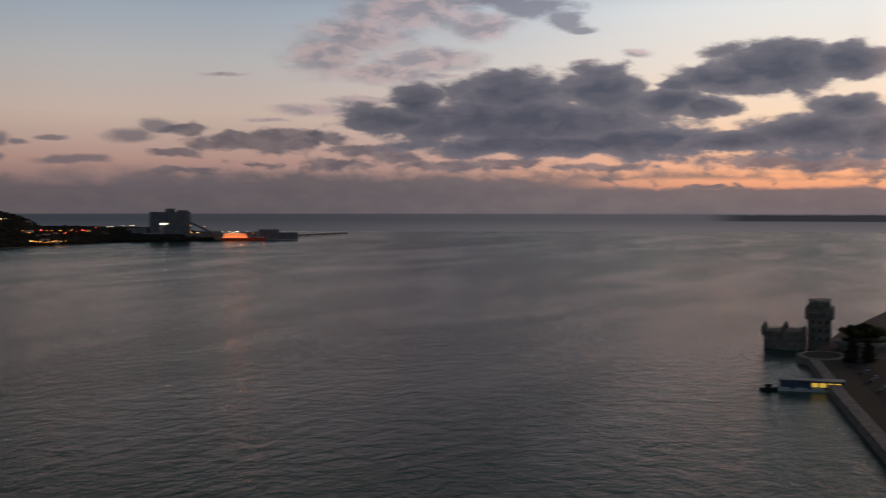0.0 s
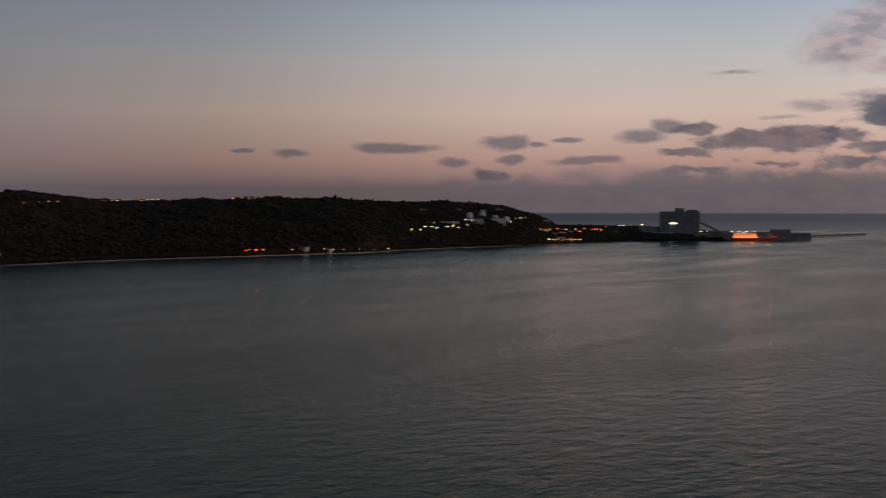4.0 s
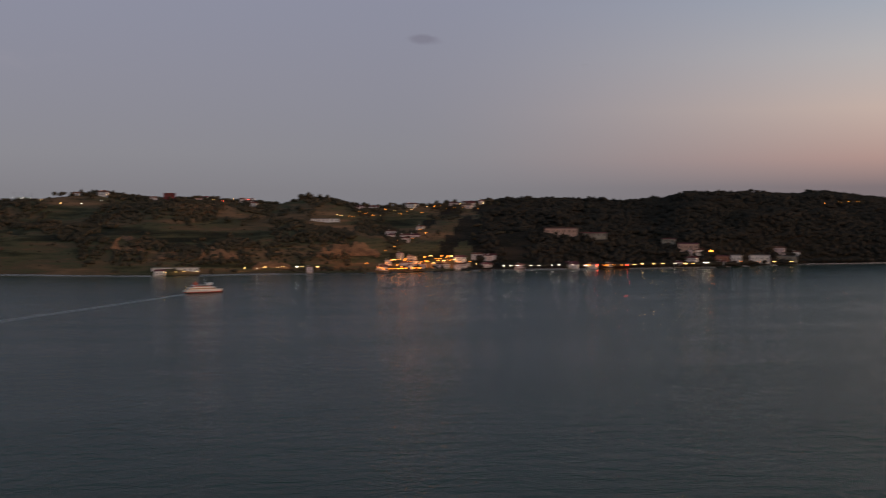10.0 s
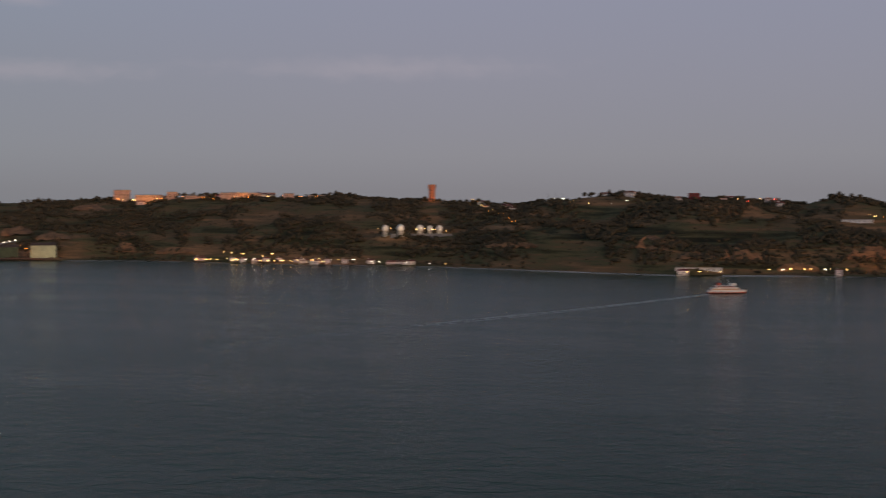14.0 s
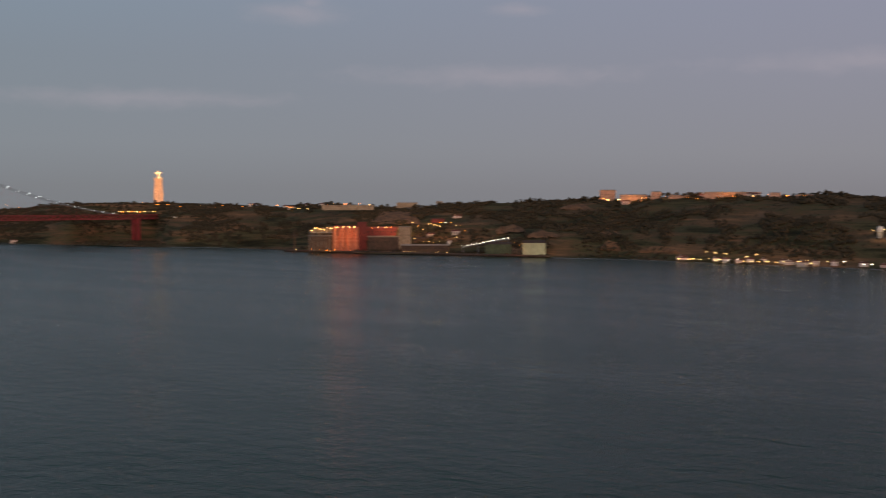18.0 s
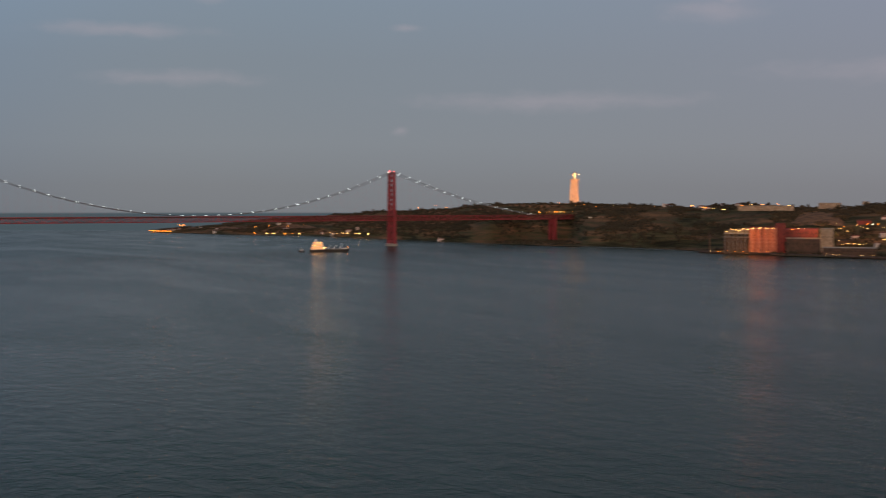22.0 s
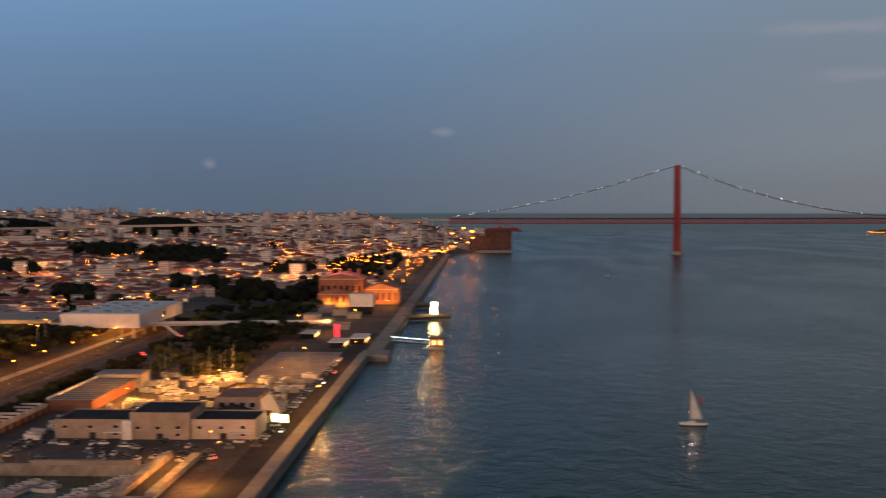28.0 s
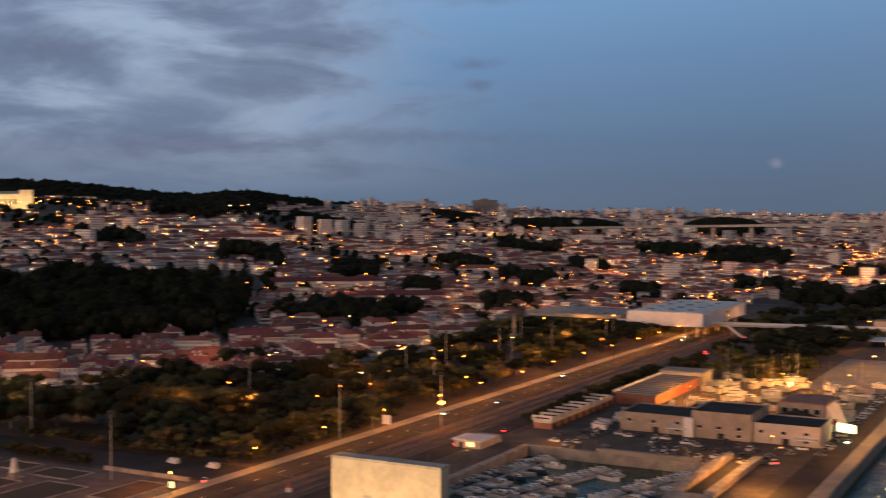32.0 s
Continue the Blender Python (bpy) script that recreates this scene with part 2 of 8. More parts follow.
def material(name, colour, rough=0.8, metal=0.0, vary=0.25, size=1.0, fleck=8.0, bump=0.0, tint=None, each=0.0, spec=0.5):
    """Procedural surface: colour varied at two scales (stains of that size in metres, grain), with a little relief."""
    m = bpy.data.materials.new(name)
    m.use_nodes = True
    n = Nodes(m.node_tree)
    b = m.node_tree.nodes["Principled BSDF"]
    at = n.add("ShaderNodeTexCoord").outputs["Object"]
    stain = n.noise(at, 1.0 / size, 5, 0.6)
    grain = n.noise(at, fleck / size, 3, 0.6)
    f = n.math("ADD", n.math("MULTIPLY", stain, 0.65), n.math("MULTIPLY", grain, 0.35))
    c = srgb(*colour) if max(colour) > 1 else (*colour, 1)
    other = (*(v * (1 - vary * 1.6) for v in c[:3]), 1) if tint is None else (srgb(*tint) if max(tint) > 1 else (*tint, 1))
    col = n.mix(n.span(f, 0.38, 0.62), other, (*(min(1, v * (1 + vary * 0.4)) for v in c[:3]), 1))
    if each:
        r = n.add("ShaderNodeObjectInfo").outputs["Random"]
        col = n.add("ShaderNodeHueSaturation", {"Hue": n.span(r, 0, 1, 0.5 - each * 0.06, 0.5 + each * 0.06, False), "Saturation": 1.0,
                                                "Value": n.span(n.math("FRACT", n.math("MULTIPLY", r, 7.31)), 0, 1, 1 - each, 1 + each * 0.5, False), "Color": col}).outputs[0]
    m.node_tree.links.new(col, b.inputs["Base Color"])
    b.inputs["Roughness"].default_value, b.inputs["Metallic"].default_value = rough, metal
    b.inputs["Specular IOR Level"].default_value = spec
    if bump:
        bn = n.add("ShaderNodeBump", {"Strength": 0.6, "Distance": bump, "Height": f})
        m.node_tree.links.new(bn.outputs[0], b.inputs["Normal"])
    return m


def glow(name, colour, strength, sampled=False):
    m = bpy.data.materials.new(name)
    m.use_nodes = True
    b = m.node_tree.nodes["Principled BSDF"]
    b.inputs["Base Color"].default_value = (0.02, 0.02, 0.02, 1)
    b.inputs["Emission Color"].default_value = srgb(*colour)
    b.inputs["Emission Strength"].default_value = strength
    if not sampled:
        m.cycles.emission_sampling = "NONE"
    return m


def box(bm, x0, x1, y0, y1, z0, z1):
    v = [bm.verts.new(p) for p in ((x0, y0, z0), (x1, y0, z0), (x1, y1, z0), (x0, y1, z0), (x0, y0, z1), (x1, y0, z1), (x1, y1, z1), (x0, y1, z1))]
    for f in ((3, 2, 1, 0), (4, 5, 6, 7), (0, 1, 5, 4), (1, 2, 6, 5), (2, 3, 7, 6), (3, 0, 4, 7)):
        bm.faces.new([v[i] for i in f])
    return bm


def prism(bm, ring, z0, z1, scale=1.0):
    """An upright prism over a ring of (x, y), its top scaled about the ring's middle."""
    cx, cy = sum(p[0] for p in ring) / len(ring), sum(p[1] for p in ring) / len(ring)
    a = [bm.verts.new((x, y, z0)) for x, y in ring]
    b = [bm.verts.new((cx + (x - cx) * scale, cy + (y - cy) * scale, z1)) for x, y in ring]
    n = len(ring)
    bm.faces.new(a[::-1]), bm.faces.new(b)
    for i in range(n):
        bm.faces.new((a[i], a[(i + 1) % n], b[(i + 1) % n], b[i]))
    return bm


def tube(bm, p, q, r0, r1=None, sides=6):
    """A tapered bar from p to q."""
    p, q, r1 = Vector(p), Vector(q), r0 if r1 is None else r1
    turn = (q - p).to_track_quat("Z", "Y").to_matrix()
    a, b = [], []
    for k in range(sides):
        d = Vector((math.cos(k * 2 * math.pi / sides), math.sin(k * 2 * math.pi / sides), 0))
        a.append(bm.verts.new(p + turn @ (d * r0))), b.append(bm.verts.new(q + turn @ (d * r1)))
    bm.faces.new(a[::-1]), bm.faces.new(b)
    for k in range(sides):
        bm.faces.new((a[k], a[(k + 1) % sides], b[(k + 1) % sides], b[k]))
    return bm


def gable(bm, x0, x1, y0, y1, z0, rise, over=0.4):
    """A gabled roof with its ridge along x and overhanging eaves."""
    x0, x1, y0, y1, m = x0 - over * 0.4, x1 + over * 0.4, y0 - over, y1 + over, (y0 + y1) / 2
    a = [bm.verts.new(p) for p in ((x0, y0, z0), (x0, m, z0 + rise), (x0, y1, z0), (x1, y0, z0), (x1, m, z0 + rise), (x1, y1, z0))]
    for f in ((0, 2, 1), (3, 4, 5), (0, 1, 4, 3), (1, 2, 5, 4), (0, 3, 5, 2)):
        bm.faces.new([a[i] for i in f])
    return bm


def hip(bm, x0, x1, y0, y1, z0, rise, over=0.4):
    """A hipped roof with its ridge along x."""
    x0, x1, y0, y1 = x0 - over, x1 + over, y0 - over, y1 + over
    m, k = (y0 + y1) / 2, min((y1 - y0) / 2, (x1 - x0) / 2.2)
    a = [bm.verts.new(p) for p in ((x0, y0, z0), (x1, y0, z0), (x1, y1, z0), (x0, y1, z0), (x0 + k, m, z0 + rise), (x1 - k, m, z0 + rise))]
    for f in ((0, 1, 5, 4), (1, 2, 5), (2, 3, 4, 5), (3, 0, 4), (3, 2, 1, 0)):
        bm.faces.new([a[i] for i in f])
    return bm


def mesh(name, bm, *mats, smooth=False):
    me = bpy.data.meshes.new(name)
    bmesh.ops.recalc_face_normals(bm, faces=bm.faces)
    bm.to_mesh(me)
    bm.free()
    for m in mats:
        me.materials.append(m)
    if smooth:
        me.polygons.foreach_set("use_smooth", [True] * len(me.polygons))
    return me


def part(name, bm, mat, parent, label="", smooth=False):
    """A bmesh (or a ready mesh) as one mesh object under a thing or a part."""
    ob = new(name, bm if isinstance(bm, bpy.types.Mesh) else mesh(name, bm, mat, smooth=smooth))
    ob.parent = parent
    return tagged(ob, label)


def thing(name, label, category, at=(0, 0, 0), turn=0.0, group="", kind=""):
    ob = new(name)
    ob.empty_display_size = 0.5
    ob.matrix_basis = pose(*at, 0, 0, turn)
    return tagged(ob, label, category, group, kind)


def solid(name, bm, mat, label="", category="", kind="", group="", smooth=False):
    return tagged(new(name, mesh(name, bm, mat, smooth=smooth)), label, category, group, kind)


def B(*sizes):
    """A new bmesh of one box."""
    return box(bmesh.new(), *sizes)


def lerp_table(table):
    xs, ys = [p[0] for p in table], [p[1] for p in table]
    return lambda x: float(np.interp(x, xs, ys))


def from_bearing(a, d, z=0.0):
    """The place at that bearing (90 along the quay, degrees) and distance from the camera's foot."""
    return Vector((math.sin(radians(a)) * d, math.cos(radians(a)) * d, z))


# surfaces


def hill_material(name, stops, fields):
    """Slopes seen side on: patches of scrub, dry grass and bare soil that follow the terraces, with finer tufts."""
    m = bpy.data.materials.new(name)
    m.use_nodes = True
    n = Nodes(m.node_tree)
    b = m.node_tree.nodes["Principled BSDF"]
    at = n.add("ShaderNodeTexCoord").outputs["Object"]
    patch = n.noise(n.vmath("MULTIPLY", at, (0.0055, 0.0055, 0.045)), 1.0, 5, 0.6, 0.6)
    terrace = n.noise(n.vmath("MULTIPLY", at, (0.009, 0.009, 0.15)), 1.0, 3, 0.5)
    tuft = n.noise(at, 0.22, 4, 0.65)
    f = n.math("ADD", n.math("MULTIPLY", patch, 0.62), n.math("ADD", n.math("MULTIPLY", terrace, fields), n.math("MULTIPLY", tuft, 0.38 - fields)))
    m.node_tree.links.new(n.ramp(n.span(f, 0.37, 0.63, 0, 1, False), [(p, (*c, 1)) for p, c in stops]), b.inputs["Base Color"])
    b.inputs["Roughness"].default_value, b.inputs["Specular IOR Level"].default_value = 0.95, 0.1
    m.node_tree.links.new(n.add("ShaderNodeBump", {"Strength": 0.6, "Distance": 1.6, "Height": tuft}).outputs[0], b.inputs["Normal"])
    return m


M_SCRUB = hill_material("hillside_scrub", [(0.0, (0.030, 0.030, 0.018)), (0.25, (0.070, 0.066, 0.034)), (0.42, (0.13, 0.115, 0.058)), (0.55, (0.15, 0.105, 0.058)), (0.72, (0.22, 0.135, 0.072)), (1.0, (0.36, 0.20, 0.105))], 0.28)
# western slopes: the darkness against the sunset is put into this colour
M_BACKLIT_HILL = hill_material("dark_heath", [(0.0, (0.018, 0.017, 0.012)), (0.5, (0.034, 0.029, 0.020)), (1.0, (0.085, 0.055, 0.036))], 0.15)
M_WOOD = material("dark_woodland", (0.055, 0.049, 0.032), 0.95, size=45, fleck=8, bump=0.8, tint=(0.090, 0.070, 0.045), spec=0.1)
M_CITY = material("city_ground", (0.11, 0.09, 0.075), 0.95, size=30, fleck=12, tint=(0.05, 0.042, 0.034))
M_CLIFF = material("ochre_cliff", (0.32, 0.165, 0.075), 0.95, size=16, fleck=6, bump=1.0, tint=(0.15, 0.078, 0.040))
M_STONE = material("quay_stone", (0.36, 0.31, 0.26), 0.85, size=5, fleck=10, bump=0.05, tint=(0.22, 0.19, 0.16))
M_PAVE = material("pale_paving", (0.33, 0.275, 0.22), 0.85, size=9, fleck=25, tint=(0.24, 0.21, 0.18))
M_ASPHALT = material("asphalt", (0.056, 0.050, 0.046), 0.9, size=10, fleck=30, tint=(0.038, 0.034, 0.032), spec=0.15)
M_RED = material("bridge_red_paint", (0.32, 0.048, 0.058), 0.65, size=20, fleck=10, tint=(0.25, 0.040, 0.046))
M_CONC = material("weathered_concrete", (0.42, 0.39, 0.35), 0.9, size=7, fleck=9, tint=(0.30, 0.28, 0.25))
M_WHITE = material("white_paint", (0.78, 0.76, 0.73), 0.6, size=6, fleck=8, vary=0.12)
M_DARK = material("dark_metal", (0.03, 0.03, 0.032), 0.5, 0.6, size=2)
M_STEEL = material("grey_steel", (0.28, 0.28, 0.29), 0.45, 0.8, size=2)
L_ORANGE = glow("sodium_lamp", (255, 132, 34), 15)
L_WARM = glow("warm_lamp", (255, 190, 108), 14)
L_WHITE = glow("white_lamp", (255, 238, 210), 13)
L_STREET = glow("street_lamp_light", (255, 128, 34), 28)
L_STREETW = glow("street_lamp_white", (255, 196, 116), 17)
L_RED = glow("red_lamp", (255, 50, 40), 22)
L_DIM = glow("lit_window", (255, 190, 110), 3.0)

# water
M_WATER = bpy.data.materials.new("river_water")
M_WATER.use_nodes = True
N = Nodes(M_WATER.node_tree)
b = M_WATER.node_tree.nodes["Principled BSDF"]
at = N.add("ShaderNodeTexCoord").outputs["Object"]
swell = N.noise(N.vmath("MULTIPLY", at, (0.06, 0.09, 1)), 1.0, 3, 0.55, 0.4)
ripple = N.noise(N.vmath("MULTIPLY", at, (0.32, 0.46, 1)), 1.0, 4, 0.62)
slick = N.noise(N.vmath("MULTIPLY", at, (0.0016, 0.006, 1)), 1.0, 4, 0.55, 1.2)
b.inputs["Base Color"].default_value = (0.010, 0.050, 0.035, 1)
b.inputs["IOR"].default_value = 1.33
away = N.vmath("LENGTH", at)                # mirrored sky dimmed by distance, near and far, in place of real wave slopes
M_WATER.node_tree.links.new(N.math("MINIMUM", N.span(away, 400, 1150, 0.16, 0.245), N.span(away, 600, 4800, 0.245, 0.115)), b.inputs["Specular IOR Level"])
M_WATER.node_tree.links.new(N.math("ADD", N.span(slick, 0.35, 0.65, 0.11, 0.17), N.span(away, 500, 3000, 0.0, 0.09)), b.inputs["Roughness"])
wave = N.math("ADD", N.math("MULTIPLY", swell, 0.7), N.math("MULTIPLY", ripple, 0.22))
bn = N.add("ShaderNodeBump", {"Strength": N.span(slick, 0.35, 0.65, 0.75, 1.0), "Distance": 2.1, "Height": wave})
M_WATER.node_tree.links.new(bn.outputs[0], b.inputs["Normal"])

# ---- the river: one sheet that reaches the horizon ----
bm = bmesh.new()
ring0 = None
for r in (300, 1200, 3000, 6000, 12000):
    ring = [bm.verts.new((r * math.sin(k * math.pi / 48), r * math.cos(k * math.pi / 48), 0)) for k in range(96)]
    if ring0 is None:
        bm.faces.new(ring)
    else:
        for k in range(96):
            bm.faces.new((ring0[k], ring0[(k + 1) % 96], ring[(k + 1) % 96], ring[k]))
    ring0 = ring
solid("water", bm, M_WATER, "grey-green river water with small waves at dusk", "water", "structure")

# ---- the far bank: wooded hills over a steep shore ----
SHORE = lerp_table([(107.7, 4750), (111.2, 4313), (115, 4100), (119.3, 3560), (123, 3227), (126.9, 3010), (130, 2930), (133.7, 2740), (137.7, 2490), (141.8, 2410), (146.4, 2307),
                    (149.8, 2258), (154.8, 2110), (159.9, 2019), (164.2, 1958), (168, 1878), (172.1, 1795), (176.2, 1745), (180.2, 1775), (185.4, 1772), (191.8, 1870), (197.8, 1925),
                    (202, 1980), (206.8, 2150), (211.7, 2290), (217.2, 2410), (222.6, 2570), (225.2, 2760), (230.2, 3050), (232.9, 3280), (235.2, 3500), (237.7, 3534), (240.9, 3686), (242.5, 3876)])
RIDGE = lerp_table([(107.8, -18.6), (110.2, -15), (114, -9), (116.7, -5.6), (118.9, -3), (121.6, -1.8), (124, 3), (128.3, 3.6), (131, 2.5), (133.7, 0.8), (136, 4.9), (137.8, 1.6), (140.5, 0.5),
                    (143.2, 4), (146, 5.6), (149.5, 7.2), (150.8, 6.2), (153.6, 9.8), (154.9, 11), (156.9, 9.4), (161.3, 10), (165.9, 5.3), (168.1, 2.9), (169.4, 5.8), (171.3, 8.6), (173.5, 10),
                    (176.2, 8.8), (178.4, 9.4), (181.3, 3.5), (182.8, 7.2), (184.2, 5.5), (185.4, 1.7), (188, 2.6), (190.8, 4), (193, 8.3), (194.6, 8.3), (197.9, 4), (199.8, 7.3),
                    (200.8, 14), (203, 12.2), (207, 13), (209.1, 7.1), (210.7, 4.3), (213.4, 6.5), (219.9, 8.2), (225, 3.5)] + [(226.6, 4.4), (229.4, 1.7), (231.4, -8.8), (232.1, -15.5), (233.2, -15), (236, -16), (238, -17.5), (239.5, -20.5), (242.5, -24.5)])

FLAT = lerp_table([(107, 0.02), (118, 0.03), (124, 0.04), (125.2, 0.62), (127.8, 0.8), (128.5, 0.06), (131.5, 0.04), (133.5, 0.26), (144, 0.26), (147, 0.07), (152, 0.10), (165, 0.10), (168, 0.03), (179, 0.03), (182, 0.13), (190, 0.13), (194, 0.05), (199, 0.07), (206, 0.07), (210, 0.03), (250, 0.05)])


def bank(a, s):
    """Height of the far bank at that bearing, s from the shore (0) over the ridge (1) to the back (1.7)."""
    d0 = SHORE(a)
    deep = float(np.interp(a, [107, 116, 122, 230, 233, 243], [250, 420, 520, 520, 330, 260]))
    d = d0 + s * deep
    top = max(6.0, EYE + RIDGE(a) / 1000 * (d0 + deep) - 5)
    flat = FLAT(a)
    k = min(max(0.0, s - flat) / (1 - flat), 1.0)
    p = from_bearing(a, d)
    rough = noise.fractal(p * 0.006, 1.0, 2.0, 5) if s > 0.02 else 0.0
    z = 2.5 + (top - 2.5) * (0.30 * min(1, k / 0.12) ** 0.7 + 0.70 * max(0, (k - 0.1) / 0.9) ** 0.85) if k > 0 else 3.0 if s > 0.005 else 1.2
    z += rough * top * 0.17 * min(1, k * 5) * (1 - 0.6 * max(0, k - 0.6) / 0.4)
    if s > 1:
        z -= (s - 1) * 30
    return p + Vector((0, 0, max(z, 1.2)))


steps = [0, 0.004, 0.02, 0.05, 0.08, 0.12, 0.17, 0.23, 0.3, 0.38, 0.46, 0.55, 0.64, 0.73, 0.82, 0.9, 0.96, 1.0, 1.1, 1.3, 1.7]
bearings = np.arange(107.8, 242.5, 0.22)
verts = [bank(float(a), s) for a in bearings for s in steps]
w = len(steps)
faces = [(i * w + j, i * w + j + 1, (i + 1) * w + j + 1, (i + 1) * w + j) for i in range(len(bearings) - 1) for j in range(w - 1)]
me = bpy.data.meshes.new("ground")
me.from_pydata(verts, [], faces)
me.materials.append(M_SCRUB)
me.materials.append(M_BACKLIT_HILL)
# slopes past this bearing take the ground colour with backlight put in
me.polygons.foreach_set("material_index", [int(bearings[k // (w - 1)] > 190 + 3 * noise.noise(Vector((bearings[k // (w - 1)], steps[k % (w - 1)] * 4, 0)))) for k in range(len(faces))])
me.polygons.foreach_set("use_smooth", [True] * len(me.polygons))
me.flip_normals() if me.polygons[5].normal.z < 0 else None
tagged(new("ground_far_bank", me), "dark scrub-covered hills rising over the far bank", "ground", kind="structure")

# ---- the near bank: flat by the river, city slopes behind ----
EDGE = lerp_table([(-6000, 420), (-2500, 130), (-1300, 50), (-960, -12), (-800, -30), (-644, -10), (-490, 12), (-100, 60), (150, 75), (770, 75), (780, 66), (2305, 67), (2480, 55), (2640, 5), (2700, -18),
                   (2900, -30), (3300, -45), (4500, -90), (9000, -260)])
NORTH = lerp_table([(-180, -36), (-20, -36), (20, 15), (38, 22), (44, 19), (47.5, 14), (49.5, 11.5), (51, 14), (52.5, 13), (54, 9.5), (57, 4.5), (60, 2), (62, 0), (66, -2.5), (71, -3.5), (78, -6), (84, -6), (86, -10), (88, -15), (89.5, -20), (95, -20)])
BACK = lerp_table([(-90, 2400), (45, 2300), (52, 2400), (58, 3300), (70, 3700), (85, 4300), (95, 4600)])


def city_height(x, y):
    d, a = math.hypot(x, y), math.degrees(math.atan2(x, y))
    far = BACK(a)
    top = EYE + NORTH(a) / 1000 * far - 8
    k = min(1.0, max(0, (d - 820) / (far - 820)))
    z = 4 + (top - 4) * k ** (1.25 + 0.7 * min(1, max(0, (a - 58) / 12)))
    if d > 900:
        z += 7 * noise.fractal(Vector((x, y, 0)) * 0.0035, 1.0, 2.0, 3) * min(1, (d - 900) / 600)
    if d > far:
        z -= (d - far) * 0.05
    return 4 if d < 820 else max(4, z)


xs = sorted({*np.linspace(-6000, -1000, 24), *np.linspace(-1000, 150, 34), 215, 433, 770, 780, *np.linspace(150, 2700, 70), *np.linspace(2700, 6500, 26)})
ss = sorted({0, 43, 123, *np.linspace(0, 500, 18), *np.linspace(500, 3200, 50), *np.linspace(3200, 6000, 14)})
verts, faces = [], []
for x in xs:
    for s in ss:
        y = EDGE(x) + s
        verts.append((x, y, city_height(x, y) if s > 30 else 4.0 if -1300 < x < 2650 else 3.0))
w = len(ss)
for i in range(len(xs) - 1):
    for j in range(w - 1):
        if not (215 <= xs[i] < 433 and 43 <= ss[j] < 123):
            faces.append((i * w + j, (i + 1) * w + j, (i + 1) * w + j + 1, i * w + j + 1))
me = bpy.data.meshes.new("ground")
me.from_pydata(verts, [], faces)
me.materials.append(M_CITY)
tagged(new("ground_near_bank", me), "dark city ground sloping up from the river", "ground", kind="structure")

# quay walls of pale stone along the river and round the marina basin
bm = bmesh.new()
for x0, x1 in zip(xs[:-1], xs[1:]):
    if x1 > -1400:
        y0, y1 = EDGE(x0), EDGE(x1)
        v = [bm.verts.new(p) for p in ((x0, y0, -2), (x1, y1, -2), (x1, y1, 4), (x0, y0, 4))]
        bm.faces.new(v)
solid("quay_wall", bm, M_STONE, "weathered stone quay wall along the river", "quay wall", "structure")
bm = bmesh.new()
for x0, x1, y0, y1 in ((433, 436, 118, 201), (212, 433, 198, 201), (212, 215, 115, 198), (215, 436, 115, 118)):
    box(bm, x0, x1, y0, y1, -2, 4.1)
solid("basin_wall", bm, M_STONE, "stone wall round the marina basin", "basin wall", "structure")

# ---- suspension bridge ----
TOWER_N, TOWER_S = Vector((2522, -408, 0)), Vector((2640, -1474, 0))
along = (TOWER_S - TOWER_N).normalized()
across = Vector((-along.y, along.x, 0))
SPAN = (TOWER_S - TOWER_N).length
bridge = thing("suspension_bridge", "long red steel suspension bridge with two lattice towers over the river", "bridge")
DECK, TOP = 70.0, 188.0


def on_bridge(s, c, z):
    return TOWER_N + along * s + across * c + Vector((0, 0, z))


def slab(bm, s0, s1, c0, c1, z0, z1, z0b=None, z1b=None):
    z0b, z1b = z0 if z0b is None else z0b, z1 if z1b is None else z1b
    v = [bm.verts.new(on_bridge(*p)) for p in ((s0, c0, z0), (s1, c0, z0b), (s1, c1, z0b), (s0, c1, z0), (s0, c0, z1), (s1, c0, z1b), (s1, c1, z1b), (s0, c1, z1))]
    for f in ((3, 2, 1, 0), (4, 5, 6, 7), (0, 1, 5, 4), (1, 2, 6, 5), (2, 3, 7, 6), (3, 0, 4, 7)):
        bm.faces.new([v[i] for i in f])


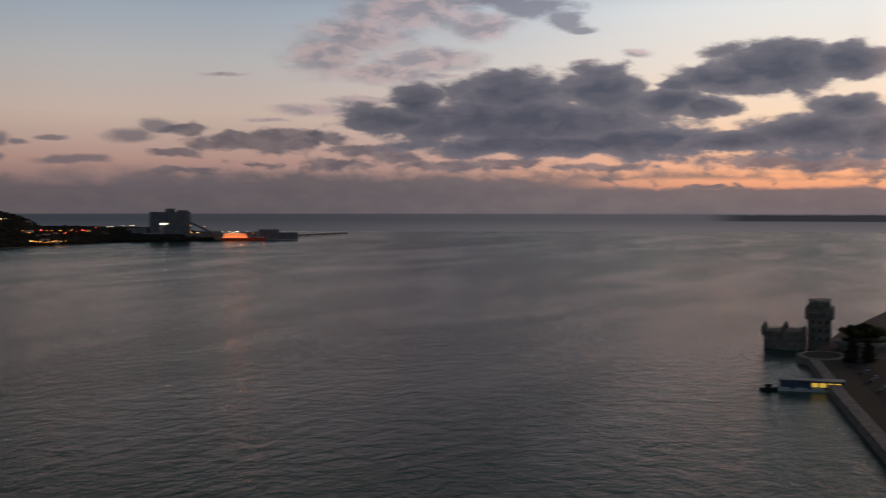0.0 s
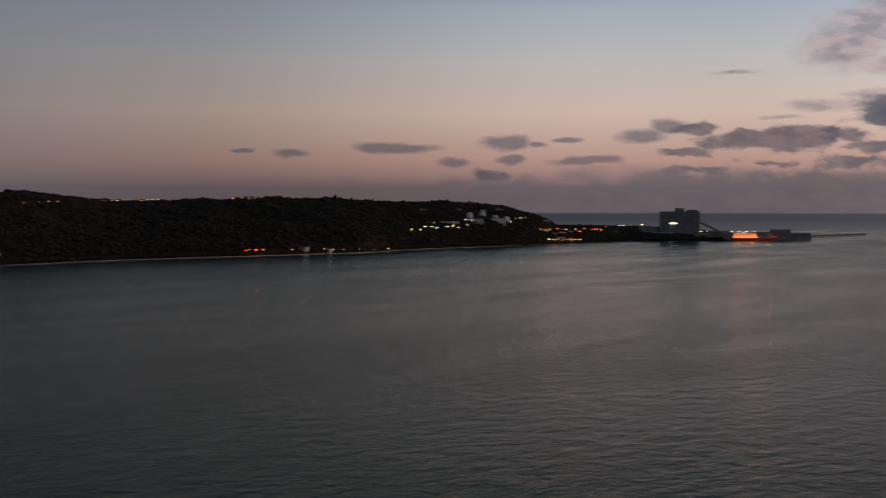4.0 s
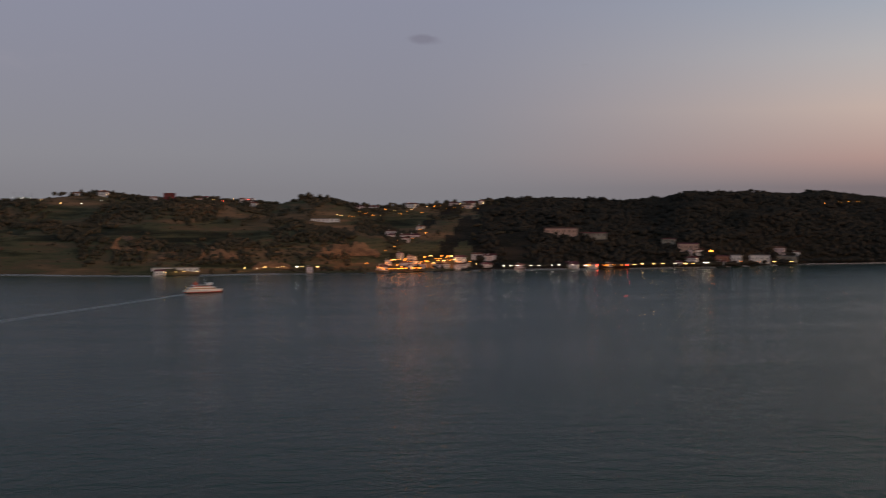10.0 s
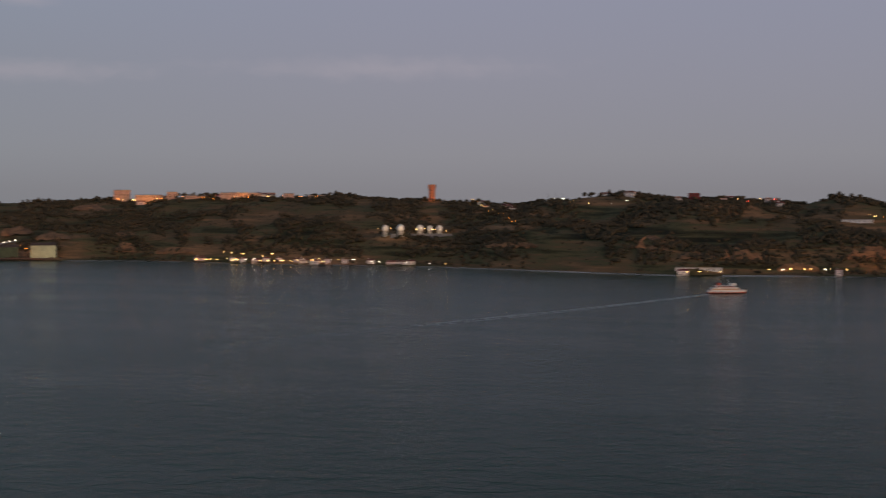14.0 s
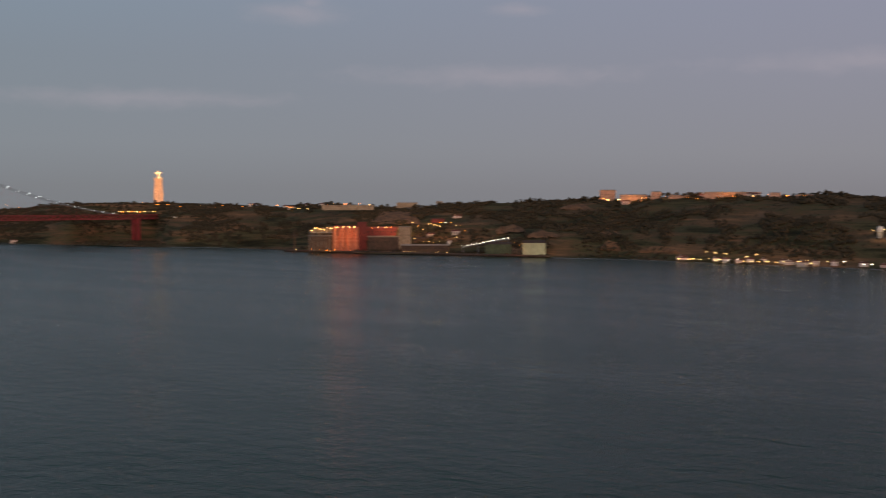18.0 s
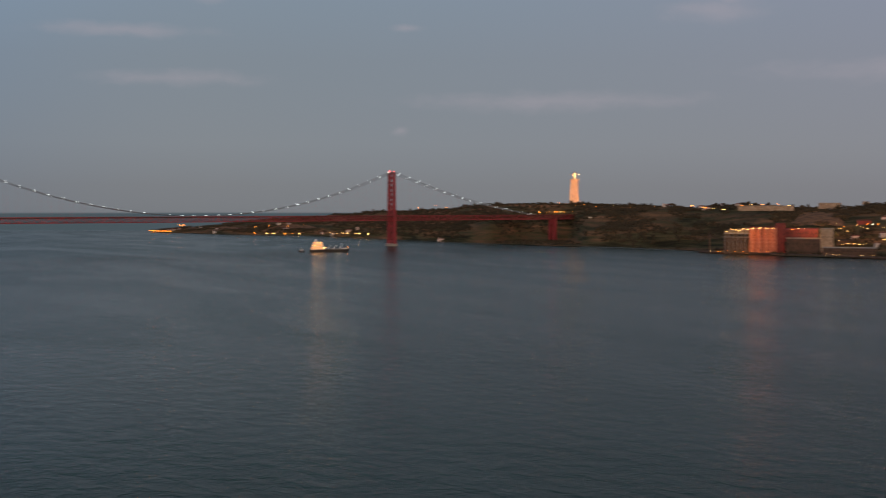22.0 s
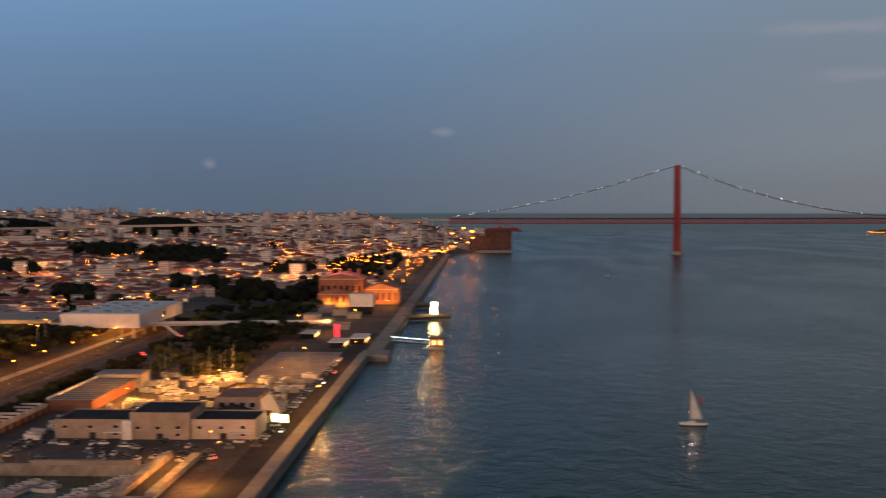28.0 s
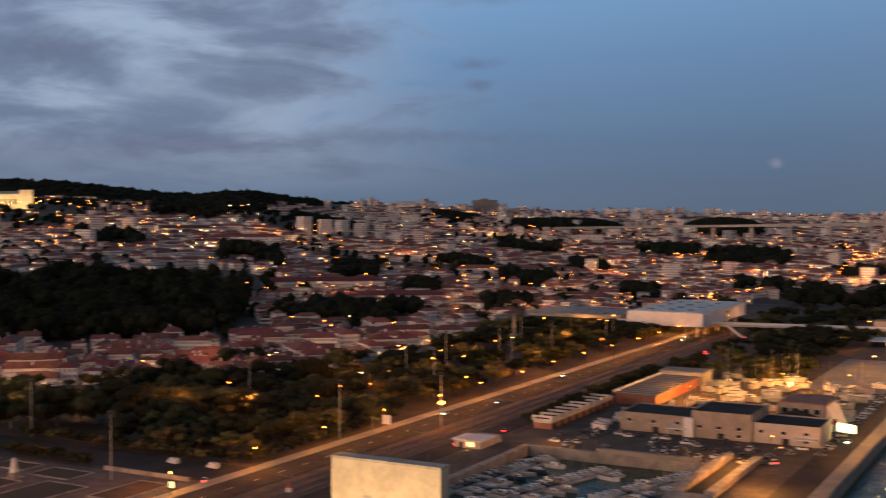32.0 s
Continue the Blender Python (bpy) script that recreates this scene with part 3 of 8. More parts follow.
for s in (0, SPAN):
    tower = part("tower", mesh("tower", bmesh.new(), M_RED), M_RED, bridge)
    for c in (-11.5, 11.5):
        bm = bmesh.new()
        a, b = on_bridge(s, c, 4), on_bridge(s, c * 0.86, TOP)
        v = []
        for p, hw in ((a, 4.6), (b, 3.4)):
            v += [bm.verts.new(p + along * i * hw + across * j * hw * 0.8) for i, j in ((-1, -1), (1, -1), (1, 1), (-1, 1))]
        for f in ((3, 2, 1, 0), (4, 5, 6, 7), (0, 1, 5, 4), (1, 2, 6, 5), (2, 3, 7, 6), (3, 0, 4, 7)):
            bm.faces.new([v[i] for i in f])
        part("leg", bm, M_RED, tower)
    levels = [12, 38, 62, 88, 112, 136, 160, 184]
    for z in levels:
        bm = bmesh.new()
        slab(bm, s - 2, s + 2, -11, 11, z - 2.2, z + 2.2)
        part("strut", bm, M_RED, tower)
    for z0, z1 in zip(levels[:-1], levels[1:]):
        for c in (-1, 1):
            bm = bmesh.new()
            tube(bm, on_bridge(s, -10 * c, z0), on_bridge(s, 10 * c, z1), 1.1)
            part("brace", bm, M_RED, tower)
    bm = bmesh.new()
    prism(bm, [tuple((on_bridge(s, 0, 0) + along * math.cos(k * math.pi / 8) * 14 + across * math.sin(k * math.pi / 8) * 21).xy) for k in range(16)], -3, 6)
    part("pier_base", bm, M_CONC, tower, "pale concrete pier base at the waterline")
    for c in (-10, 10):
        bm = bmesh.new()
        bmesh.ops.create_icosphere(bm, subdivisions=1, radius=0.7, matrix=Matrix.Translation(on_bridge(s, c, TOP + 2)))
        part("beacon", bm, L_RED, tower, "glowing red beacon on the tower top")

# stiffening truss: chords, posts and diagonals of both sides, road on top, rails inside
s_north, s_south = -483 - 950, SPAN + 680
deck = part("deck", mesh("deck", bmesh.new(), M_RED), M_RED, bridge)
for c in (-10.5, 10.5):
    for z in (DECK - 5.0, DECK + 5.0):
        bm = bmesh.new()
        slab(bm, -483, s_south, c - 0.7, c + 0.7, z - 0.8, z + 0.8)
        part("chord", bm, M_RED, deck)
    bm = bmesh.new()
    n = int((s_south + 483) / 12.5)
    for k in range(n):
        s = -483 + k * 12.5
        slab(bm, s - 0.6, s + 0.6, c - 0.4, c + 0.4, DECK - 5, DECK + 5)
        z0, z1 = (DECK - 5, DECK + 5) if k % 2 else (DECK + 5, DECK - 5)
        slab(bm, s, s + 12.5, c - 0.3, c + 0.3, z0 - 0.7, z0 + 0.7, z1 - 0.7, z1 + 0.7)
    part("truss_web", bm, M_RED, deck)
bm = bmesh.new()
slab(bm, -483, s_south, -11.5, 11.5, DECK + 5.0, DECK + 6.2)
part("roadway", bm, M_ASPHALT, deck)
bm = bmesh.new()
slab(bm, -483, s_south, -8, 8, DECK - 5.6, DECK - 5.0)
part("rail_deck", bm, M_RED, deck)
for c in (-11.4, 11.4):
    bm = bmesh.new()
    slab(bm, -483, s_south, c - 0.2, c + 0.2, DECK + 6.2, DECK + 7.4)
    part("parapet", bm, M_RED, deck)


def cable_height(s):
    if s < 0:
        return TOP + (DECK + 8 - TOP) * (-s / 483) - 22 * math.sin(min(1, -s / 483) * math.pi) * 0.6
    if s > SPAN:
        k = (s - SPAN) / 483
        return TOP + (DECK + 8 - TOP) * k - 13 * math.sin(min(1, k) * math.pi)
    u = 2 * s / SPAN - 1
    return DECK + 8.5 + (TOP - DECK - 8.5) * u * u


L_CABLE = glow("cable_lamp", (225, 232, 232), 5)
for c in (-10, 10):
    bm = bmesh.new()
    ss_ = np.linspace(-483, SPAN + 483, 100)
    for s0, s1 in zip(ss_[:-1], ss_[1:]):
        tube(bm, on_bridge(s0, c, cable_height(s0)), on_bridge(s1, c, cable_height(s1)), 0.65, sides=5)
    part("main_cable", bm, M_STEEL, bridge)
    for s in np.arange(-470, SPAN + 470, 23):
        if cable_height(s) > DECK + 9:
            part("hanger", tube(bmesh.new(), on_bridge(s, c, DECK + 6), on_bridge(s, c, cable_height(s)), 0.13, sides=3), M_RED, bridge)
    lamp = bmesh.new()
    bmesh.ops.create_icosphere(lamp, subdivisions=1, radius=0.7)
    lamp = mesh("cable_lamp", lamp, L_CABLE)
    for s in np.arange(-470 + (c > 0) * 9, SPAN + 480, 30):
        part("cable_lamp", lamp, L_CABLE, bridge, "small white lamp on the cable").location = on_bridge(s, c, cable_height(s) + 1.2)
# lamp posts along the road at the bridge's south end
for c, m, k0 in ((-11.4, L_ORANGE, 500), (11.4, L_STREETW, 512)):
    lamp = bmesh.new()
    bmesh.ops.create_icosphere(lamp, subdivisions=1, radius=0.9)
    lamp = mesh("road_lamp", lamp, m)
    post = mesh("lamp_post", tube(bmesh.new(), (0, 0, -9), (0, 0, 0), 0.25, 0.15, 5), M_DARK)
    for k in range(6):
        t = part("lamp_post", post, None, bridge)
        t.location = on_bridge(SPAN + k0 + k * 30, c, DECK + 15)
        part("road_lamp", lamp, None, t).matrix_parent_inverse = Matrix.Identity(4)
# south side pier, and the approach viaduct of tall concrete piers over the city
bm = bmesh.new()
for c in (-9, 9):
    slab(bm, SPAN + 555, SPAN + 565, c - 3, c + 3, -2, DECK - 5)
slab(bm, SPAN + 556, SPAN + 564, -9, 9, 50, DECK - 5)
part("side_pier", bm, M_RED, bridge)
for k in range(13):
    bm = bmesh.new()
    s = -490 - k * 76
    slab(bm, s - 3.0, s + 3.0, -9, 9, 0, DECK + 1 - (k + 1) * 1.42)
    part("viaduct_pier", bm, M_CONC, bridge, "tall pale concrete viaduct pier")
bm = bmesh.new()
slab(bm, s_north, -483, -11, 11, 53, 57.5, DECK + 1, DECK + 6)
part("viaduct_beam", bm, M_CONC, bridge, "pale concrete viaduct beam")

# ---- woods, cliffs and scrub of the far bank ----
rnd = random.Random(7)


def clump_mesh(name, places, mat):
    """Many low uneven clumps of foliage, (place, radius, flatness) each, as one mesh."""
    base = bmesh.new()
    bmesh.ops.create_icosphere(base, subdivisions=1, radius=1)
    ico = np.array([v.co[:] for v in base.verts])
    tri = np.array([[v.index for v in f.verts] for f in base.faces])
    base.free()
    g = np.random.default_rng(3)
    n = len(places)
    pts = ico[None] * (1 + g.uniform(-0.32, 0.32, (n, len(ico), 1)))
    at_, rad, flat = np.array([p[0] for p in places]), np.array([p[1] for p in places]), np.array([p[2] for p in places])
    pts = pts * rad[:, None, None] * np.stack([np.ones(n), np.ones(n), flat], 1)[:, None, :] + at_[:, None, :]
    f = tri[None] + (np.arange(n) * len(ico))[:, None, None]
    me = bpy.data.meshes.new(name)
    me.from_pydata(pts.reshape(-1, 3).tolist(), [], f.reshape(-1, 3).tolist())
    me.materials.append(mat)
    return me


woods, bushes, backlit_clumps = [], [], []
for k in range(64000):
    a, s = rnd.uniform(108.2, 239.8), rnd.uniform(0.01, 1.12)
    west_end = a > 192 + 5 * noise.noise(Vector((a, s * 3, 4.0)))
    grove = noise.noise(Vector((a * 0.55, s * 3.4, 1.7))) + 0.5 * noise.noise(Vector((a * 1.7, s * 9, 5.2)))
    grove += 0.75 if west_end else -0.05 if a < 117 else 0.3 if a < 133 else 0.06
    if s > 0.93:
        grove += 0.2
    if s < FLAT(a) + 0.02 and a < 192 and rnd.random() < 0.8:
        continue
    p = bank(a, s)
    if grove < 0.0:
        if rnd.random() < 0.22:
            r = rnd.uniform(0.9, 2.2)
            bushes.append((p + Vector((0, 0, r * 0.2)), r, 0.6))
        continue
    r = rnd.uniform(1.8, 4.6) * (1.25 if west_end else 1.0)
    (backlit_clumps if west_end else woods).append((p + Vector((0, 0, r * 0.55)), r, rnd.uniform(0.6, 1.0)))
# single taller trees that break the skyline
for k in range(900):
    a = rnd.uniform(112, 231)
    if noise.noise(Vector((a * 0.8, 0, 9.0))) < -0.05:
        continue
    r = rnd.uniform(2.5, 5.0)
    (backlit_clumps if a > 192 else woods).append((bank(a, rnd.uniform(0.96, 1.02)) + Vector((0, 0, r + rnd.uniform(0, 3))), r, rnd.uniform(0.6, 1.1)))
# the western woods are the same growth, coloured darker for their backlit side
for name, places, m, label, kind in (("woodland", woods, M_WOOD, "dark dense woods over the far hills", "woods"), ("scrub", bushes, M_WOOD, "low dry scrub on the far slopes", "scrub"),
                                     ("pine_woods", backlit_clumps, material("dark_pine", (0.034, 0.031, 0.024), 0.95, size=30, tint=(0.052, 0.043, 0.032), spec=0.1), "western hill woods with backlit darkness put into their colour", "woods")):
    me = clump_mesh(name, places, m)
    me.polygons.foreach_set("use_smooth", [True] * len(me.polygons))
    tagged(new(name, me), label, kind, kind="stuff")


def site(a, rise):
    """The spot of the far slope at that bearing that stands so many thousandths above or below the eye's level."""
    last = bank(a, 0.0)
    for s in np.arange(0.01, 1.0, 0.01):
        p = bank(a, float(s))
        if (p.z - EYE) / math.hypot(p.x, p.y) * 1000 > rise:
            return last
        last = p
    return last


# bare ochre cuts and old quarries: rough leaning faces with a ragged rim, set into the slope
def cliff(a0, a1, low, high, label):
    bm = bmesh.new()
    rows, cols = 8, max(10, int((a1 - a0) * 9))
    grid = []
    for i in range(cols + 1):
        u = i / cols
        a = a0 + (a1 - a0) * u
        arch = max(0.05, math.sin(math.pi * u)) ** 0.45 * (0.82 + 0.36 * noise.noise(Vector((a * 3, high, 0))))
        foot, head = site(a, low + 2 * noise.noise(Vector((a * 2, low, 1)))), site(a, low + (high - low) * arch)
        out = Vector((-foot.x, -foot.y, 0)).normalized()
        col = []
        for j in range(rows + 1):
            v = j / rows
            p = foot.lerp(head, v)
            swell = math.sin(math.pi * v)
            q = p + out * (2.0 + 2.0 * swell + 1.2 * noise.noise(p * 0.06)) + Vector((0, 0, 1.0 * swell + 0.9))
            col.append(bm.verts.new(q))
        grid.append(col)
    for i in range(cols):
        for j in range(rows):
            bm.faces.new((grid[i][j], grid[i + 1][j], grid[i + 1][j + 1], grid[i][j + 1]))
    solid("cliff", bm, M_CLIFF, label, "cliff", "structure")


for a0, a1, low, high in ((138.0, 140.3, -15, -1), (145.5, 147.0, -26, -19), (149.0, 149.9, -36, -26), (147.1, 148.6, -3, 3), (150.8, 152.6, -38, -32), (144.0, 145.4, -22, -14),
                          (183.3, 186.3, -41, -27), (175.8, 179.5, -43, -30), (180.2, 182.1, -51, -44), (173.7, 175.2, -36, -21), (109.3, 112.0, -20, -15), (113.0, 115.8, -22, -13), (166.5, 169.0, -34, -28), (148.9, 149.9, -24, -19)):
    cliff(a0, a1, low, high, "bare ochre rock cut in the hillside")

# ---- houses: walls with small windows, tiled roofs ----


def wall_material(name, colour, each=0.35, lit=0.04, storey=3.0):
    """Plaster with rows of small dark windows, a few of them lit, for buildings far off."""
    m = bpy.data.materials.new(name)
    m.use_nodes = True
    n = Nodes(m.node_tree)
    b = m.node_tree.nodes["Principled BSDF"]
    geo = n.add("ShaderNodeNewGeometry")
    at = n.add("ShaderNodeTexCoord").outputs["Object"]
    p = n.add("ShaderNodeSeparateXYZ", {0: at})
    side = n.math("ADD", p.outputs[0], n.math("MULTIPLY", p.outputs[1], 1.0))
    u, v = n.math("DIVIDE", side, 2.6), n.math("DIVIDE", p.outputs[2], storey)
    fu, fv = n.math("FRACT", n.math("ADD", u, 100.0)), n.math("FRACT", n.math("ADD", v, 100.0))
    win = n.math("MULTIPLY", n.math("COMPARE", fu, 0.5, 0.19), n.math("COMPARE", fv, 0.55, 0.24))
    up = n.add("ShaderNodeSeparateXYZ", {0: geo.outputs["Normal"]}).outputs[2]
    win = n.math("MULTIPLY", win, n.math("LESS_THAN", n.math("ABSOLUTE", up), 0.4))
    cell = n.add("ShaderNodeCombineXYZ", {0: n.math("FLOOR", u), 1: n.math("FLOOR", v), 2: n.math("MULTIPLY", geo.outputs["Random Per Island"], 91.0)})
    chance = n.add("ShaderNodeTexWhiteNoise", {0: cell.outputs[0]}).outputs[0]
    r = n.math("FRACT", n.math("ADD", geo.outputs["Random Per Island"], n.add("ShaderNodeObjectInfo").outputs["Random"]))
    col = n.ramp(r, [(0.0, srgb(226, 206, 192)), (0.25, srgb(244, 234, 226)), (0.45, srgb(236, 190, 164)), (0.62, srgb(214, 200, 194)), (0.78, srgb(226, 158, 146)), (1.0, srgb(244, 236, 230))])
    col = n.mix(0.5, col, srgb(*colour))
    stain = n.noise(at, 0.4, 5, 0.65)
    col = n.mix(n.span(stain, 0.4, 0.75), col, n.mix(0.35, col, (0.16, 0.14, 0.12, 1)))
    col = n.mix(win, col, (0.03, 0.032, 0.038, 1))
    m.node_tree.links.new(col, b.inputs["Base Color"])
    b.inputs["Roughness"].default_value = 0.9
    on = n.math("MULTIPLY", win, n.math("LESS_THAN", chance, lit))
    m.node_tree.links.new(n.mix(n.math("FRACT", n.math("MULTIPLY", chance, 977.0)), srgb(255, 176, 90), srgb(255, 226, 180)), b.inputs["Emission Color"])
    m.node_tree.links.new(n.math("MULTIPLY", on, 2.2), b.inputs["Emission Strength"])
    m.cycles.emission_sampling = "NONE"
    return m


M_WALL = wall_material("plaster_wall", (238, 232, 228))
M_ROOF = material("terracotta_tiles", (0.22, 0.062, 0.052), 0.85, size=4, fleck=9, tint=(0.14, 0.050, 0.040), each=0.45, bump=0.05)
M_FLATROOF = material("flat_roof", (0.36, 0.33, 0.31), 0.9, size=5, tint=(0.22, 0.20, 0.19), each=0.3)


def house_meshes(w, d, h, kind):
    """Walls, roof and chimney of one type of house, standing on the origin."""
    wall = mesh("wall", B(-w / 2, w / 2, -d / 2, d / 2, -6, h), M_WALL)
    bm = bmesh.new()
    if kind == "gable":
        gable(bm, -w / 2, w / 2, -d / 2, d / 2, h + 0.003, d * 0.26)
    elif kind == "hip":
        hip(bm, -w / 2, w / 2, -d / 2, d / 2, h + 0.003, d * 0.24)
    else:
        box(bm, -w / 2 - 0.2, w / 2 + 0.2, -d / 2 - 0.2, d / 2 + 0.2, h + 0.003, h + 0.6)
        box(bm, -w * 0.2, w * 0.1, -d * 0.2, d * 0.2, h + 0.6, h + 2.8)
    roof = mesh("roof", bm, M_FLATROOF if kind == "flat" else M_ROOF)
    chimney = mesh("chimney", B(w * 0.22, w * 0.22 + 0.9, -0.9 + d * 0.2, d * 0.2, h + 0.2, h + d * 0.26 + 1.0), M_WALL)
    return wall, roof, chimney


HOUSES = [house_meshes(*p) for p in ((12, 9, 6, "gable"), (9, 8, 7, "hip"), (18, 10, 6.5, "gable"), (24, 11, 9, "hip"), (14, 12, 9, "gable"), (30, 12, 7, "gable"), (22, 14, 13, "flat"), (16, 10, 4.5, "gable"), (34, 13, 10, "hip"))]
LABELS = ["plastered house with a red tiled gable roof", "small pale house under a hipped red tiled roof", "long low house with a terracotta roof", "wide pale town house with a hipped tiled roof",
          "tall plastered house with a red gable roof", "long terrace of plaster under red tiles", "flat-roofed pale apartment block", "low shed-like house with a tiled roof", "large plastered block with a hipped red roof"]


def house(k, x, y, z, turn, group):
    t = thing("house", LABELS[k], "house", (x, y, z), turn, group)
    for n, me in zip(("wall", "roof", "chimney"), HOUSES[k]):
        if not (n == "chimney" and k == 6):
            part(n, me, None, t)
    return t


lamp_mesh = {}
for n, m, r in (("s", L_STREET, 0.42), ("t", L_STREETW, 0.36), ("o", L_ORANGE, 0.34), ("w", L_WARM, 0.34), ("c", L_WHITE, 0.34), ("r", L_RED, 0.45)):
    bm = bmesh.new()
    bmesh.ops.create_icosphere(bm, subdivisions=1, radius=r)
    bmesh.ops.scale(bm, vec=(1, 1, 0.55), verts=bm.verts)
    lamp_mesh[n] = mesh("lamp_head", bm, m)
bm = tube(bmesh.new(), (0, 0, -4), (0, 0, 7.3), 0.14, 0.09, 6)
tube(bm, (0, 0, 7.3), (0, -1.0, 7.7), 0.07, 0.06, 5)
POLE = mesh("pole", bm, M_DARK)


def street_lamp(x, y, z, c="o", group="street lamps", label="slim dark street lamp post with a glowing orange head"):
    t = thing("street_lamp", label, "street lamp", (x, y, z), rnd.uniform(0, 360), group)
    part("pole", POLE, None, t)
    wide = 1 + math.hypot(x, y) / 1700
    part("lamp_head", lamp_mesh[c], None, t).matrix_basis = pose(0, -1.0, 7.8) @ Matrix.Scale(wide, 4)
    return t


def on_bank(a, s):
    return bank(a, s) - Vector((0, 0, 0.3))


far_lights = {c: [] for c in "owcr"}
# villages along the far shore: bearings, strip of the slope, number of houses, lamps
for a0, a1, s0, s1, n, lamps, cs in ((186.21, 191.88, 0.015, 0.16, 40, 34, "ooow"), (186.71, 188.45, 0.15, 0.5, 14, 5, "o"), (192.43, 198.96, 0.01, 0.05, 9, 14, "ccw"),
                                     (199.78, 206.21, 0.01, 0.12, 14, 8, "wco"), (152.79, 160.02, 0.012, 0.08, 26, 22, "wwc"), (160.02, 164.29, 0.012, 0.05, 8, 4, "w"),
                                     (175.43, 177.86, 0.008, 0.02, 3, 2, "w"), (178.92, 185.95, 0.008, 0.03, 2, 8, "wwco"), (149.91, 157.40, 0.93, 1.04, 12, 14, "oow"),
                                     (165.91, 168.08, 0.75, 1.0, 8, 9, "o"), (175.43, 180.78, 0.92, 1.02, 12, 5, "wo"), (171.35, 173.53, 0.94, 1.0, 6, 2, "w"),
                                     (184.40, 191.88, 0.9, 1.05, 18, 14, "o"), (210.14, 213.41, 0.97, 1.04, 0, 9, "o"), (216.13, 218.85, 0.95, 1.0, 3, 7, "o"),
                                     (216.68, 224.47, 0.01, 0.06, 4, 7, "oow"), (225.00, 230.15, 0.3, 0.8, 12, 12, "wcc"), (231.15, 233.24, 0.05, 0.5, 12, 16, "oow"),
                                     (115.52, 118.69, 0.02, 0.15, 7, 9, "oow"), (119.95, 121.72, 0.01, 0.05, 3, 0, "w"), (133.69, 137.78, 0.93, 1.03, 9, 10, "ow"), (140.50, 142.93, 0.2, 0.7, 9, 9, "oww"),
                                     (148.75, 156.44, 0.95, 1.02, 6, 12, "o"), (107.79, 115.64, 0.03, 0.5, 18, 14, "oow"), (129.90, 133.15, 0.94, 1.02, 4, 6, "o"), (123.27, 127.48, 0.85, 0.98, 0, 12, "w"),
                                     (231.04, 242.01, 0.15, 0.9, 16, 22, "owwc")):
    for k in range(int(n * 0.64)):
        a, s = rnd.uniform(a0, a1), rnd.uniform(s0, s1)
        p = on_bank(a, s)
        house(rnd.choice((0, 1, 1, 7, 7, 2) if s < 0.9 else (0, 1, 2, 7)), p.x, p.y, p.z, 180 - a + rnd.uniform(-25, 25), "houses on the far bank")

